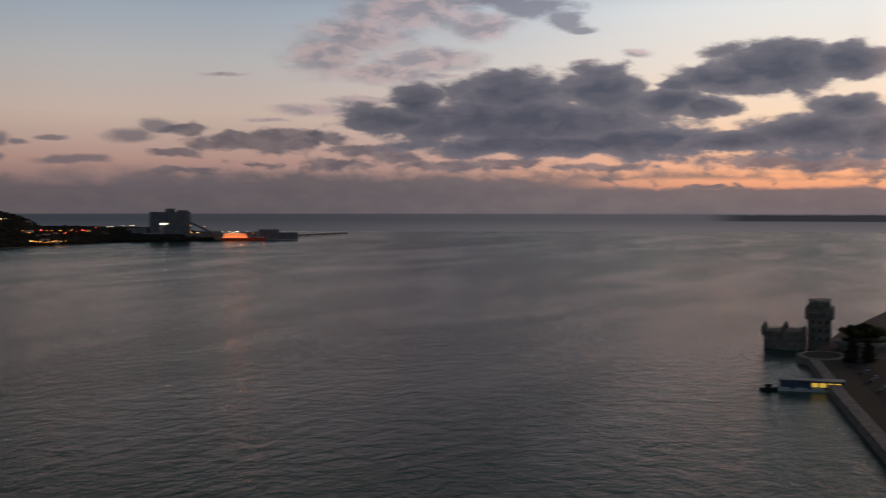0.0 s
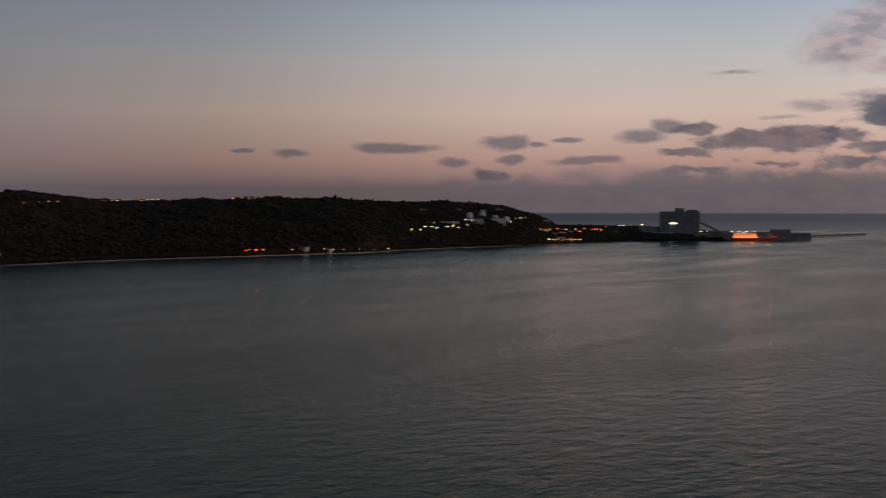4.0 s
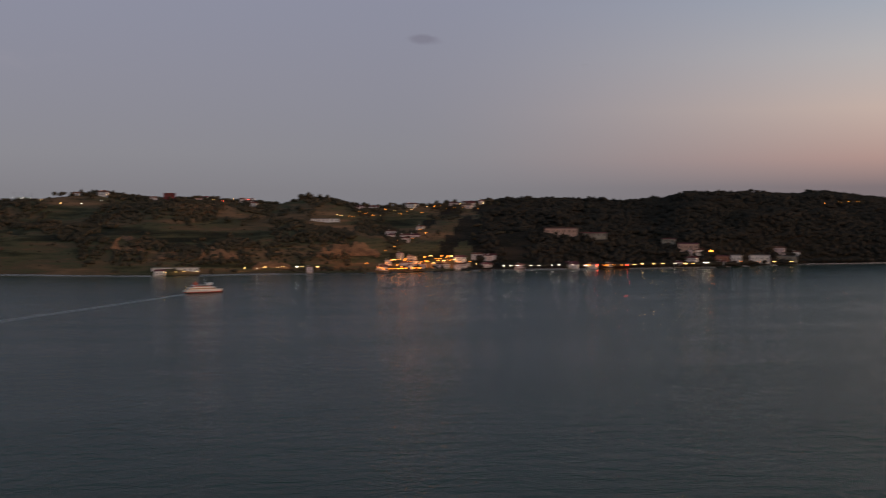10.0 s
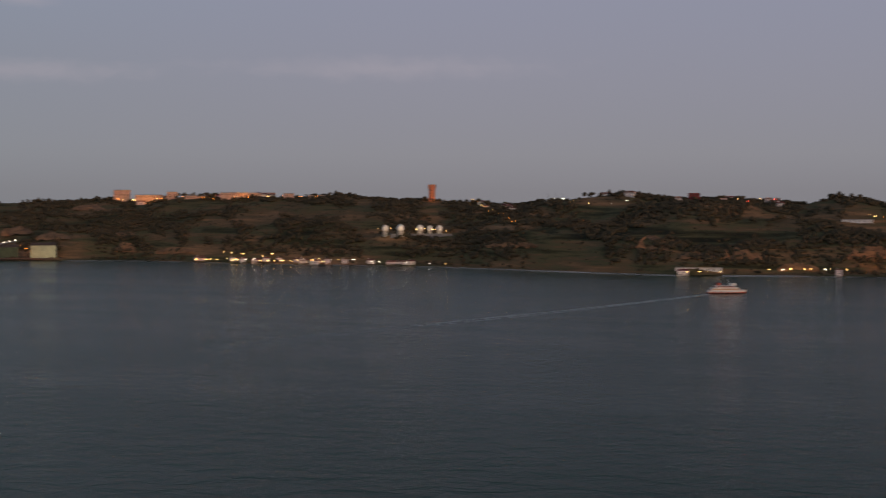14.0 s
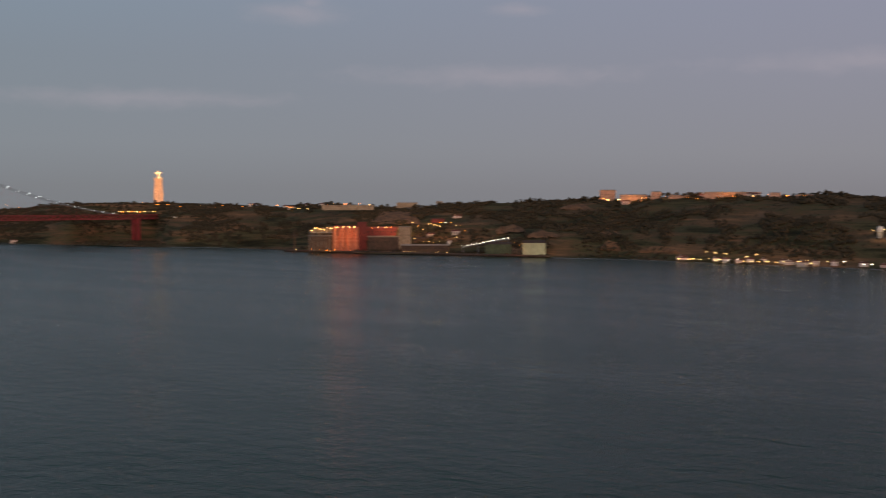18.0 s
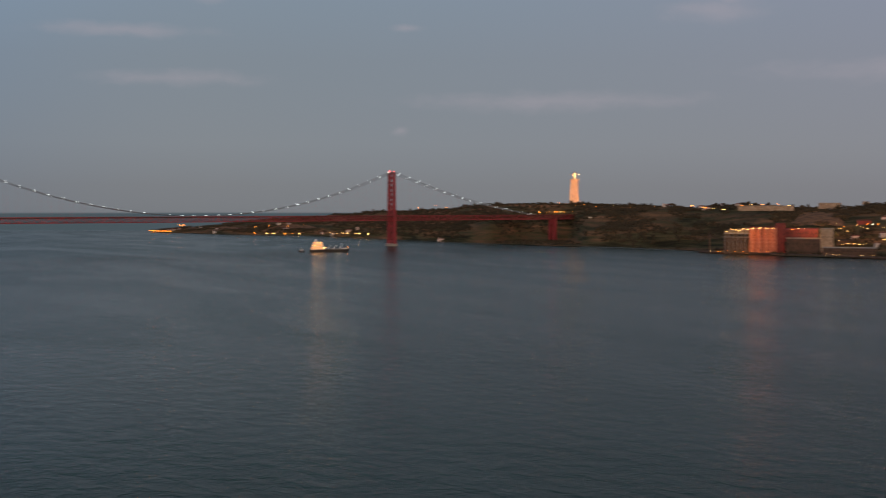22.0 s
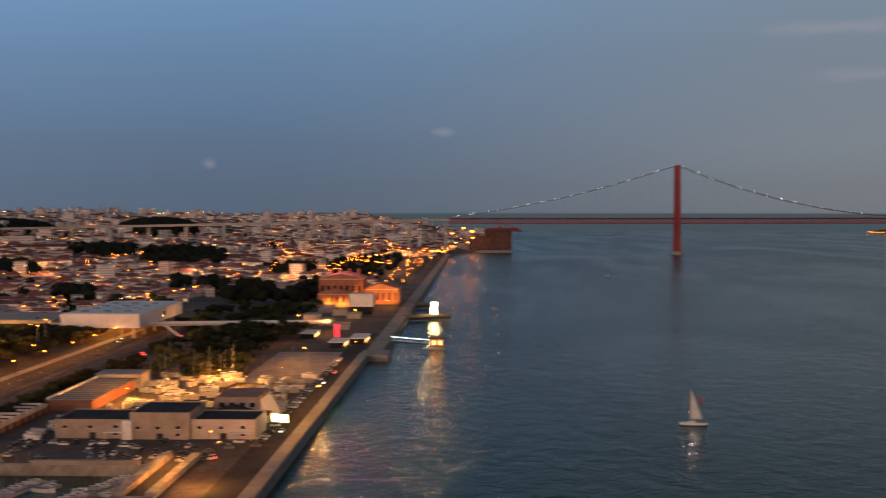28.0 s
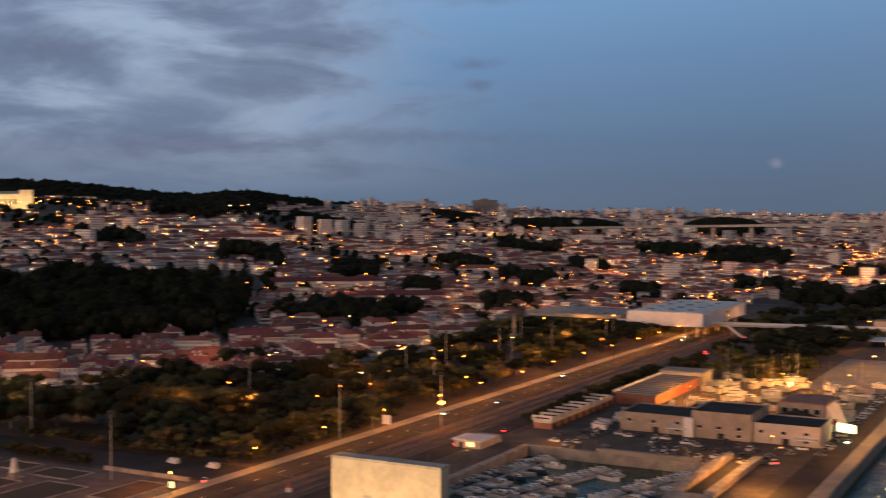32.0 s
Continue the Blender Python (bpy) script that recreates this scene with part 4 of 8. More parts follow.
# lamps of the far bank in strings: bearings from and to, thousandths above or below the eye's level at both ends, scatter, number, colours, size
for a0, a1, r0, r1, scatter, n, cs, size in (
        (107.7, 108.8, -21.5, -21.6, 0.6, 9, "o", 1.5), (109.0, 109.4, -16, -15, 1.0, 3, "o", 1.3), (112.5, 115.0, -23.4, -24.2, 0.8, 6, "oow", 1.3), (116.1, 118.1, -22.2, -22.6, 0.8, 7, "wwo", 1.2), (111.5, 115.2, -17, -14, 2.0, 5, "o", 1.0),
        (133.4, 135.0, 0.5, -1.5, 1.0, 5, "ow", 1.2), (135.5, 138.0, 1.5, 2.0, 1.0, 5, "wo", 1.0), (119.0, 122.0, -1.0, 1.0, 1.5, 5, "o", 0.8), (127.0, 132.0, 2.0, 0.0, 1.5, 8, "oow", 0.8),
        (148.9, 151.0, 5.5, 7.5, 0.8, 6, "ow", 1.2), (151.0, 158.6, 7.0, 9.0, 1.5, 10, "oow", 0.8), (152.6, 160.2, -43.6, -45.4, 1.6, 24, "wwcw", 1.0), (153.5, 156.6, -38, -41, 2.0, 5, "w", 1.1), (160.2, 165.0, -46, -48, 1.0, 5, "cw", 0.9),
        (161.2, 164.8, -18, -20, 0.8, 7, "w", 0.9), (165.8, 168.0, 4.4, -13.7, 2.5, 12, "oow", 0.55), (170.5, 173.5, 4, 3, 2.0, 4, "cw", 0.7), (176.0, 177.7, -54.0, -54.0, 0.5, 3, "w", 0.9), (178.2, 180.3, 5.5, 5.8, 0.8, 4, "wr", 0.7),
        (179.6, 183.4, -51.2, -50.2, 0.5, 8, "wwc", 0.9), (185.6, 185.7, -47.5, -47.5, 0.1, 1, "o", 1.3), (184.0, 191.5, -8, 2.0, 3.0, 24, "oow", 0.7), (186.5, 188.6, -34, -20, 4.0, 7, "o", 0.8),
        (186.2, 189.9, -49, -43, 3.4, 34, "ooow", 1.1), (186.4, 188.4, -55.0, -54.0, 0.6, 9, "o", 1.2), (189.6, 191.6, -46, -48, 1.0, 8, "oow", 0.9), (191.9, 195.8, -50.0, -48.8, 0.15, 8, "c", 0.9), (196.0, 198.6, -49.3, -50.4, 0.8, 9, "rwoc", 1.0),
        (198.8, 201.6, -47.5, -47.0, 0.4, 6, "wc", 1.0), (201.7, 202.1, -46.2, -46.2, 0.4, 3, "c", 1.6), (202.0, 202.1, -36.7, -36.7, 0.1, 1, "o", 2.4), (202.6, 206.0, -46, -45, 1.0, 5, "ow", 0.8),
        (207.0, 209.0, 3.0, 3.5, 0.6, 4, "o", 0.6), (210.6, 213.3, 5.0, 5.3, 0.4, 9, "wo", 0.7), (216.5, 217.7, 7.0, 7.2, 0.3, 4, "o", 0.8), (216.9, 218.0, -36, -36, 0.5, 4, "ro", 1.0), (219.0, 224.3, -36.2, -35.8, 0.5, 8, "wwo", 0.8),
        (224.9, 227.8, -18.6, -16.0, 1.5, 9, "wc", 1.2), (226.0, 228.2, -12.5, -11.0, 1.0, 5, "cw", 1.0), (229.4, 230.6, -13, -9, 1.5, 5, "wc", 0.9), (231.1, 234.6, -21, -18, 2.0, 13, "oor", 1.1), (231.6, 233.2, -27.5, -27.8, 0.8, 9, "ow", 1.3),
        (234.8, 236.4, -15.6, -15.2, 0.5, 5, "cw", 0.9), (236.4, 240.0, -14.6, -15.8, 0.5, 5, "o", 0.7), (238.7, 241.6, -20.9, -20.5, 0.7, 12, "ccw", 1.2)):
    for k in range(n):
        u = (k + 0.5 + rnd.uniform(-0.35, 0.35)) / n
        a, rise = a0 + (a1 - a0) * u, r0 + (r1 - r0) * u + rnd.uniform(-scatter, scatter)
        p = site(a, rise - 2.5)
        d = math.hypot(p.x, p.y) - 3
        far_lights[rnd.choice(cs)].append((from_bearing(a, d, max(EYE + rise / 1000 * d, p.z + 5)), size * rnd.uniform(0.85, 1.4) * (0.6 + d / 5000), 0.6))

posts, sides = [], []
for c in far_lights:
    for p, r, flat_ in far_lights[c]:
        i = len(posts)
        posts.extend((p.x + 0.15 * math.cos(q), p.y + 0.15 * math.sin(q), z) for z in (p.z - 9, p.z) for q in (0, 2.1, 4.2))
        sides.extend((i + q, i + (q + 1) % 3, i + 3 + (q + 1) % 3, i + 3 + q) for q in range(3))
me = bpy.data.meshes.new("far_lamp_posts")
me.from_pydata(posts, [], sides)
me.materials.append(M_DARK)
tagged(new("far_lamp_posts", me), "thin dark posts of the far shore lamps", "lamp posts", kind="stuff")
for c, m in (("o", glow("far_sodium", (255, 142, 46), 7)), ("w", glow("far_warm", (255, 196, 112), 9)), ("c", glow("far_white", (255, 236, 204), 10)), ("r", glow("far_red", (255, 70, 50), 14))):
    tagged(new("far_bank_lights", clump_mesh("far_bank_lights", far_lights[c], m)), "small glowing lights of the far shore villages", "lights", kind="stuff")
for a, s, e, c in ((188.11, 0.03, 7000, 0), (189.72, 0.05, 7000, 0), (186.51, 0.02, 4000, 0), (154.34, 0.02, 5000, 1), (157.14, 0.02, 4500, 1), (154.84, 0.96, 22000, 0), (152.10, 0.95, 16000, 0), (150.39, 0.95, 16000, 0),
                   (201.67, 0.01, 4500, 1), (204.09, 0.02, 5000, 0), (116.97, 0.03, 9000, 0), (109.13, 0.1, 14000, 0), (153.57, 0.96, 16000, 0), (150.55, 0.96, 12000, 0), (228.88, 0.3, 6000, 1), (232.74, 0.1, 9000, 0),
                   (184.68, 0.05, 4000, 0), (176.24, 0.012, 2600, 1), (186.21, 0.06, 5000, 0), (195.15, 0.3, 8000, 0)):
    p = bank(a, s)
    d = bpy.data.lights.new("village_glow", "SPOT")
    d.energy, d.color, d.shadow_soft_size, d.spot_size, d.spot_blend = e * 0.4, ((1.0, 0.42, 0.10), (1.0, 0.70, 0.38))[c], 2.0, radians(150), 0.6
    inland = Vector((p.x, p.y, 0)).normalized()
    at = p - inland * 14 + Vector((0, 0, 16))
    new("village_glow", d).matrix_basis = look(tuple(at), tuple(at + inland * 10 - Vector((0, 0, 7))))

# ---- landmarks of the far bank ----
M_SAND = material("lit_stone", (0.62, 0.52, 0.40), 0.9, size=8, fleck=6, tint=(0.5, 0.41, 0.31))
M_BRICK = material("brick_red_render", (0.38, 0.17, 0.11), 0.9, size=6, tint=(0.28, 0.13, 0.09))
M_SILO = material("silo_concrete", (0.24, 0.23, 0.23), 0.9, size=14, fleck=5, tint=(0.17, 0.165, 0.165))
M_REDHULL = material("red_hull_paint", (0.42, 0.07, 0.04), 0.6, size=10, tint=(0.30, 0.05, 0.035))
M_BLACKHULL = material("black_hull_paint", (0.02, 0.021, 0.024), 0.5, size=10, tint=(0.035, 0.03, 0.03))
M_GREENSHED = material("pale_green_sheeting", (0.42, 0.47, 0.34), 0.6, size=8, tint=(0.34, 0.39, 0.28))


def flood(name, eye, target, power, colour, degrees=60, size=2.0):
    d = bpy.data.lights.new(name, "SPOT")
    d.energy, d.color, d.spot_size, d.spot_blend, d.shadow_soft_size = power, colour, radians(degrees), 0.6, size
    ob = new(name, d)
    ob.matrix_basis = look(eye, target)
    return ob


def bulb(name, at, power, colour, size=0.6):
    """A bare lamp; on the far bank a shielded one that shines inland and down."""
    if at[1] < -1000 and abs(at[0]) < 5000 and "ship" not in name and "ferry" not in name:
        out = Vector((at[0], at[1], 0)).normalized() * 10
        return flood(name, at, (at[0] + out.x, at[1] + out.y, at[2] - 7), power, colour, 150, size)
    d = bpy.data.lights.new(name, "POINT")
    d.energy, d.color, d.shadow_soft_size = power, colour, size
    new(name, d).location = at


SODIUM, HALOGEN = (1.0, 0.36, 0.065), (1.0, 0.70, 0.38)

# floodlit monument: a tall gate of four leaning piers with a figure on top, one plain mesh for the figure
foot = from_bearing(127.96, 3550, 111)
mon = thing("hilltop_monument", "floodlit pale stone monument on a tall four-legged gate", "monument", tuple(foot), 180 - 127.96)
for sx in (-1, 1):
    for sy in (-1, 1):
        bm = bmesh.new()
        a = [bm.verts.new((sx * (9.6 + i * 4.2), sy * (9.6 + j * 4.2), -6)) for i, j in ((-1, -1), (1, -1), (1, 1), (-1, 1))]
        b = [bm.verts.new((sx * (6.8 + i * 3.4), sy * (6.8 + j * 3.4), 64)) for i, j in ((-1, -1), (1, -1), (1, 1), (-1, 1))]
        for k in range(4):
            bm.faces.new((a[k], a[(k + 1) % 4], b[(k + 1) % 4], b[k]))
        bm.faces.new(a), bm.faces.new(b)
        part("pier", bm, M_SAND, mon)
part("lintel", B(-11.2, 11.2, -11.2, 11.2, 63.8, 70.5), M_SAND, mon)
part("inner_wall", B(-3.4, 3.4, -9, 9, -6, 63.8), M_SAND, mon)
part("platform", B(-12.4, 12.4, -12.4, 12.4, 70.5, 71.8), M_SAND, mon)
bm = prism(bmesh.new(), [(math.cos(k * math.pi / 6) * 5, math.sin(k * math.pi / 6) * 4) for k in range(12)], 71.8, 88, 0.7)
box(bm, -11, 11, -1.4, 1.4, 84.5, 87.2)
bmesh.ops.create_icosphere(bm, subdivisions=2, radius=2.4, matrix=Matrix.Translation((0, 0, 91.2)))
part("figure", bm, M_SAND, mon, "pale stone figure with arms spread")
for k, dx in enumerate((-55, 55)):
    right = from_bearing(127.96 + 90, dx)
    flood("floodlight", tuple(from_bearing(127.96, 3480, 122) + right), tuple(foot + Vector((0, 0, 36))), 210000, (1.0, 0.36, 0.11), 75, 3)
flood("floodlight", tuple(from_bearing(127.96, 3528, 180)), tuple(foot + Vector((0, 0, 82))), 70000, (1.0, 0.66, 0.30), 70, 2)

# water tower of brick on the ridge
p = on_bank(163.91, 0.99)
wt = thing("water_tower", "orange-lit round brick water tower on the ridge", "water tower", tuple(p), 0)
ring = [(math.cos(k * math.pi / 8), math.sin(k * math.pi / 8)) for k in range(16)]
part("shaft", prism(bmesh.new(), [(x * 7, y * 7) for x, y in ring], -5, 26, 0.96), M_BRICK, wt)
part("tank", prism(bmesh.new(), [(x * 8.2, y * 8.2) for x, y in ring], 26, 34, 1.0), M_BRICK, wt)
part("cap", prism(bmesh.new(), [(x * 8.6, y * 8.6) for x, y in ring], 34, 35.2, 0.8), M_CONC, wt)
for k in range(4):
    part("slot_window", B(-1, 1, 6.5, 7.2, 3 + k * 6, 6 + k * 6), M_DARK, wt)
flood("floodlight", (p.x * 0.985, p.y * 0.985, p.z + 2), (p.x, p.y, p.z + 22), 26000, SODIUM, 90, 1)

# egg-shaped white tanks on a terrace, each on its ring
for a, r in ((161.66, 5.6), (162.39, 6.6), (163.33, 5.8), (163.81, 4.8), (164.27, 5.4)):
    p = site(a, -24)
    p.z = EYE - 0.0205 * math.hypot(p.x, p.y) - 5
    t = thing("digester_tank", "white egg-shaped storage tank on a concrete ring", "tank", tuple(p), 0, "tanks on the terrace")
    bm = bmesh.new()
    bmesh.ops.create_uvsphere(bm, u_segments=16, v_segments=10, radius=r, matrix=Matrix.Translation((0, 0, 10)) @ Matrix.Diagonal((1, 1, 1.1, 1)))
    part("shell", bm, M_WHITE, t, smooth=True)
    part("ring_base", prism(bmesh.new(), [(u * r * 0.85, v * r * 0.85) for u, v in ring], -22, 6), M_CONC, t)
    bulb("tank_lamp", (p.x * 0.992, p.y * 0.992, p.z + 10), 2600, HALOGEN)
p = site(163.21, -25)
solid("terrace_wall", B(-48, 62, -4, 4, -10, 5), M_SILO, "pale retaining wall under the tanks", "retaining wall").matrix_basis = pose(p.x, p.y, p.z, 0, 0, -163.21)

# domed white station on the western slope
for x in (1345, 1365, 1300, 1322):
    p = on_bank(227.86 + (x - 1300) * 0.0273, 0.42)
    t = thing("dome_tank", "white domed tank on the dark hillside", "tank", tuple(p), 0, "domed tanks")
    part("drum", prism(bmesh.new(), [(u * 8, v * 8) for u, v in ring], -10, 8), M_WHITE, t)
    bm = bmesh.new()
    bmesh.ops.create_uvsphere(bm, u_segments=14, v_segments=8, radius=8.2, matrix=Matrix.Translation((0, 0, 8)))
    part("dome", bm, M_WHITE, t, smooth=True)
for x in (1262, 1305, 1345):
    p = on_bank(226.88 + (x - 1262) * 0.0273, 0.30)
    t = thing("service_building", "long low white building with a flat roof on the slope", "building", tuple(p), 180 - 227.86)
    part("wall", B(-24, 24, -7, 7, -10, 9), M_WALL, t)
    part("roof", B(-24.5, 24.5, -7.5, 7.5, 9.003, 10), M_FLATROOF, t)
p = from_bearing(226.70, d := 2830, 62)
bulb("yard_lamp", p, 3000, HALOGEN, 1.5)

# grain silos on the low point, with the jetty and a red ship
p = from_bearing(237.83, 3640, 4)
silo = thing("grain_silo", "massive dark concrete grain silo block with a tower", "silo", tuple(p), -237.83)
part("bin_block", B(-59, 60, -18, 18, -3, 82), M_SILO, silo)
part("head_house", B(-14, 14, -19, 19, 82, 92), M_SILO, silo)
part("stair_tower", B(-12, 0, -22, -18, 0, 92), M_SILO, silo)
part("roof_plant", B(20, 54, -8, 8, 82, 87), M_SILO, silo)
for k in range(11):
    part("bin", prism(bmesh.new(), [(-53 + k * 10.6 + u * 5.2, -18 + v * 3) for u, v in ring], -3, 80), M_SILO, silo)
for x, z in ((-24, 45), (-18, 45), (-12, 45)):
    part("floodlamp", B(x - 2.4, x + 2.4, -23, -22.2, z, z + 2.6), bpy.data.materials["far_white"], silo, "bright white floodlamp")
part("conveyor", tube(bmesh.new(), (60, -10, 50), (135, -10, 14), 3, sides=4), M_SILO, silo)
part("annex", B(-112, -66, -12, 12, -3, 34), M_SILO, silo)
for k in range(9):
    q = from_bearing(236.13 + k * 0.9, 3600 + k * 14, 3)
    t = thing("warehouse", "low grey warehouse by the silos", "warehouse", tuple(q), 180 - 237.83, "port warehouses")
    part("wall", B(-30, 30, -10, 10, -2, 12 + (k * 7 % 17)), M_SILO, t)
    part("roof", gable(bmesh.new(), -30, 30, -10, 10, 12.003 + (k * 7 % 17), 3), M_FLATROOF, t)


def hull_mesh(length, beam, height, mat, sheer=0.25, name="hull"):
    """A ship's hull along x with a pointed bow at +x, from the waterline up."""
    bm = bmesh.new()
    rows = []
    for i in range(13):
        u = i / 12
        w = beam / 2 * (min(1, (1 - u) * 3.2) ** 0.6 if u > 0.6 else min(1, 0.75 + u)) if u < 1 else 0.02
        x = -length / 2 + u * length
        h = height * (1 + sheer * max(0, u - 0.6) / 0.4)
        rows.append([bm.verts.new(q) for q in ((x - (u > 0.9) * 0.04 * length, -w * 0.8, -1), (x, -w, h), (x, w, h), (x - (u > 0.9) * 0.04 * length, w * 0.8, -1))])
    for a, b in zip(rows[:-1], rows[1:]):
        for k in range(3):
            bm.faces.new((a[k], a[k + 1], b[k + 1], b[k]))
    bm.faces.new(rows[0])
    return mesh(name, bm, mat)


def ship(at, turn, length, beam, hull_mat, house_at, label, lamps, half=0.07, tiers=3, light=None):
    t = thing("cargo_ship", label, "ship", at, turn)
    part("hull", hull_mesh(length, beam, length * 0.065, hull_mat), None, t)
    h = length * 0.065
    part("deck", B(-length * 0.48, length * 0.3, -beam * 0.45, beam * 0.45, h - 0.8, h - 0.4), M_SILO, t)
    hx = house_at * length
    for k in range(tiers):
        w = length * (half - k * 0.012)
        part("superstructure", B(hx - w, hx + w, -beam * 0.42, beam * 0.42, h - 0.4 + k * 3.4, h + 2.9 + k * 3.4), M_WHITE, t, "white deckhouse tier")
        part("window_band", B(hx - w * 0.96, hx + w * 0.96, -beam * 0.425, beam * 0.425, h + 1.0 + k * 3.4, h + 2.0 + k * 3.4), light or L_DIM, t, "row of lit windows")
    top = h + tiers * 3.4
    part("funnel", prism(bmesh.new(), [(hx - 4 + u * 1.8, v * 1.8) for u, v in ring], top - 1, top + 5, 0.9), M_WHITE, t)
    part("mast", tube(bmesh.new(), (length * 0.3, 0, h), (length * 0.3, 0, h + 14), 0.35, 0.2), M_WHITE, t)
    part("rail", B(length * 0.3, length * 0.44, -beam * 0.3, beam * 0.3, h * 1.1, h * 1.1 + 1.4), M_WHITE, t)
    for k in range(3):
        part("hatch", B(-length * 0.12 + k * length * 0.14, -length * 0.02 + k * length * 0.14, -beam * 0.3, beam * 0.3, h - 0.4, h + 1.4), M_SILO, t)
        part("deck_crane", tube(bmesh.new(), (-length * 0.05 + k * length * 0.14, 0, h), (length * 0.03 + k * length * 0.14, 0, h + 9), 0.5, 0.3), M_WHITE, t)
    for x, z, c in lamps:
        for side in (-0.47, 0.47):
            part("deck_lamp", lamp_mesh[c], None, t).matrix_basis = pose(x * length, beam * side, h + z) @ Matrix.Scale(2.6, 4)
    return t


L_CABIN = glow("lit_cabins", (255, 160, 62), 1.7)
q = from_bearing(241.27, 3600)
ship((q.x, q.y, 0), -241.27, 132, 20, M_REDHULL, -0.2, "long red-hulled cargo ship with deck lamps at the jetty", [(-0.42, 12, "o"), (-0.3, 14, "w"), (-0.18, 13, "o"), (-0.08, 14, "o"), (0.05, 11, "w"), (0.2, 12, "o"), (0.35, 9, "o"), (0.45, 5, "r")], 0.28, 4, glow("ship_cabins", (255, 120, 50), 5))
for a in (240.5, 241.2, 241.9):
    bulb("ship_deck_lamp", tuple(from_bearing(a, 3550, 18)), 9000, SODIUM, 2)
bm = bmesh.new()
a, b = from_bearing(242.28, 3860), from_bearing(246.15, 4420)
tube(bm, (a.x, a.y, 5), (b.x, b.y, 5), 3.0, sides=4)
for k in range(14):
    c = a.lerp(b, k / 13)
    tube(bm, (c.x, c.y, -2), (c.x, c.y, 5), 1.5)
solid("jetty", bm, M_SILO, "long dark jetty on piles reaching into the river", "jetty", "structure")
for k in range(5):
    c = a.lerp(b, 0.5 + k * 0.1)
    t = thing("jetty_head", "small dark platform on the jetty", "platform", (c.x, c.y, 0), 0)
    part("deck", B(-9, 9, -6, 6, 4, 8), M_SILO, t)

# port works under the quarry
M_DARKRED = material("dark_red_sheeting", (0.20, 0.035, 0.032), 0.7, size=9, tint=(0.13, 0.026, 0.026))
M_BROWN = material("brown_weathered_sheeting", (0.10, 0.066, 0.05), 0.85, size=9, tint=(0.06, 0.045, 0.036))
M_PALESILO = material("stained_silo_plaster", (0.40, 0.34, 0.26), 0.9, size=7, fleck=5, tint=(0.27, 0.21, 0.155))
port = 138.0


def works_block(name, a0, a1, low, high, d, deep, mat, label, roof=M_FLATROOF, pitched=True):
    """A works hall between two bearings, its foot and eaves given in thousandths of the distance from the eye's level."""
    a, w = (a0 + a1) / 2, d * radians(a1 - a0) / 2
    z0, z1 = max(2.0, EYE + low / 1000 * d), EYE + high / 1000 * d
    p = from_bearing(a, d + deep, 0)
    t = thing(name, label, "building", (p.x, p.y, z0), -a)
    h = z1 - z0
    wl = part("wall", B(-w, w, -deep, deep, -6, h), mat, t)
    part("roof", gable(bmesh.new(), -w, w, -deep, deep, h + 0.003, deep * 0.3) if pitched else B(-w - 0.4, w + 0.4, -deep - 0.4, deep + 0.4, h + 0.003, h + 1.0), roof, t)
    n = max(2, int(w / 4))
    for j in range(n):
        x = -w + (j + 0.5) * 2 * w / n
        part("window", B(x - 0.8, x + 0.8, -deep - 0.25, -deep + 0.1, h * 0.55, h * 0.55 + min(3, h * 0.25)), M_DARK, wl)
        part("pilaster", B(x + w / n - 0.4, x + w / n, -deep - 0.5, -deep + 0.1, -2, h), mat, wl)
    return t


works_block("process_building", 134.95, 136.15, -34, -25, 2590, 9, M_BROWN, "dark process building with lit pipe decks on top", pitched=False)
rack = thing("pipe_rack", "yellow-lit pipe and tank deck over the works", "pipe rack", (*from_bearing(135.6, 2592).xy, 44), -135.6)
part("deck", B(-28, 30, -6, 6, -1, 0), M_STEEL, rack)
for k in range(7):
    part("tank", prism(bmesh.new(), [(-24 + k * 8.4 + 2.6 * u, 2.6 * v) for u, v in ring], 0, 5 + k * 0.9 + (k % 2) * 2.5, 0.9), M_PALESILO, rack)
    part("column", tube(bmesh.new(), (-26 + k * 8.4, -5, -46), (-26 + k * 8.4, -5, 0), 0.7), M_STEEL, rack)
    part("deck_lamp", lamp_mesh["w"], None, rack).matrix_basis = pose(-22 + k * 8.4, -7, 4 + (k * 5 % 7)) @ Matrix.Scale(3.4, 4)
# silo plaster reddened: the glow of sodium lamps is put into its colour
M_SILO_SODIUM = material("rust_stained_silo_plaster", (0.46, 0.21, 0.14), 0.9, size=7, fleck=5, tint=(0.34, 0.13, 0.085))
M_ROSE = material("rose_plaster", (0.62, 0.40, 0.30), 0.9, size=6, fleck=5, tint=(0.50, 0.30, 0.22))
for k, a in enumerate((136.28, 136.6, 136.92, 137.2)):
    p = from_bearing(a, 2585, 3)
    t = thing("silo", "tall round plaster silo, orange lamplight also put into its colour", "silo", tuple(p), 0, "lit silos")
    part("drum", prism(bmesh.new(), [(u * 7.6, v * 7.6) for u, v in ring], -2, 53), M_SILO_SODIUM, t)
    part("cap", prism(bmesh.new(), [(u * 7.9, v * 7.9) for u, v in ring], 53, 56, 0.5), M_DARKRED, t)
    part("lamp", lamp_mesh["w"], None, t).matrix_basis = pose(-8, 9, 52) @ Matrix.Scale(3.2, 4)
    flood("floodlight", tuple(from_bearing(a, 2560, 54)), tuple(from_bearing(a, 2578, 30)), 11000, (1.0, 0.24, 0.05), 100, 1)
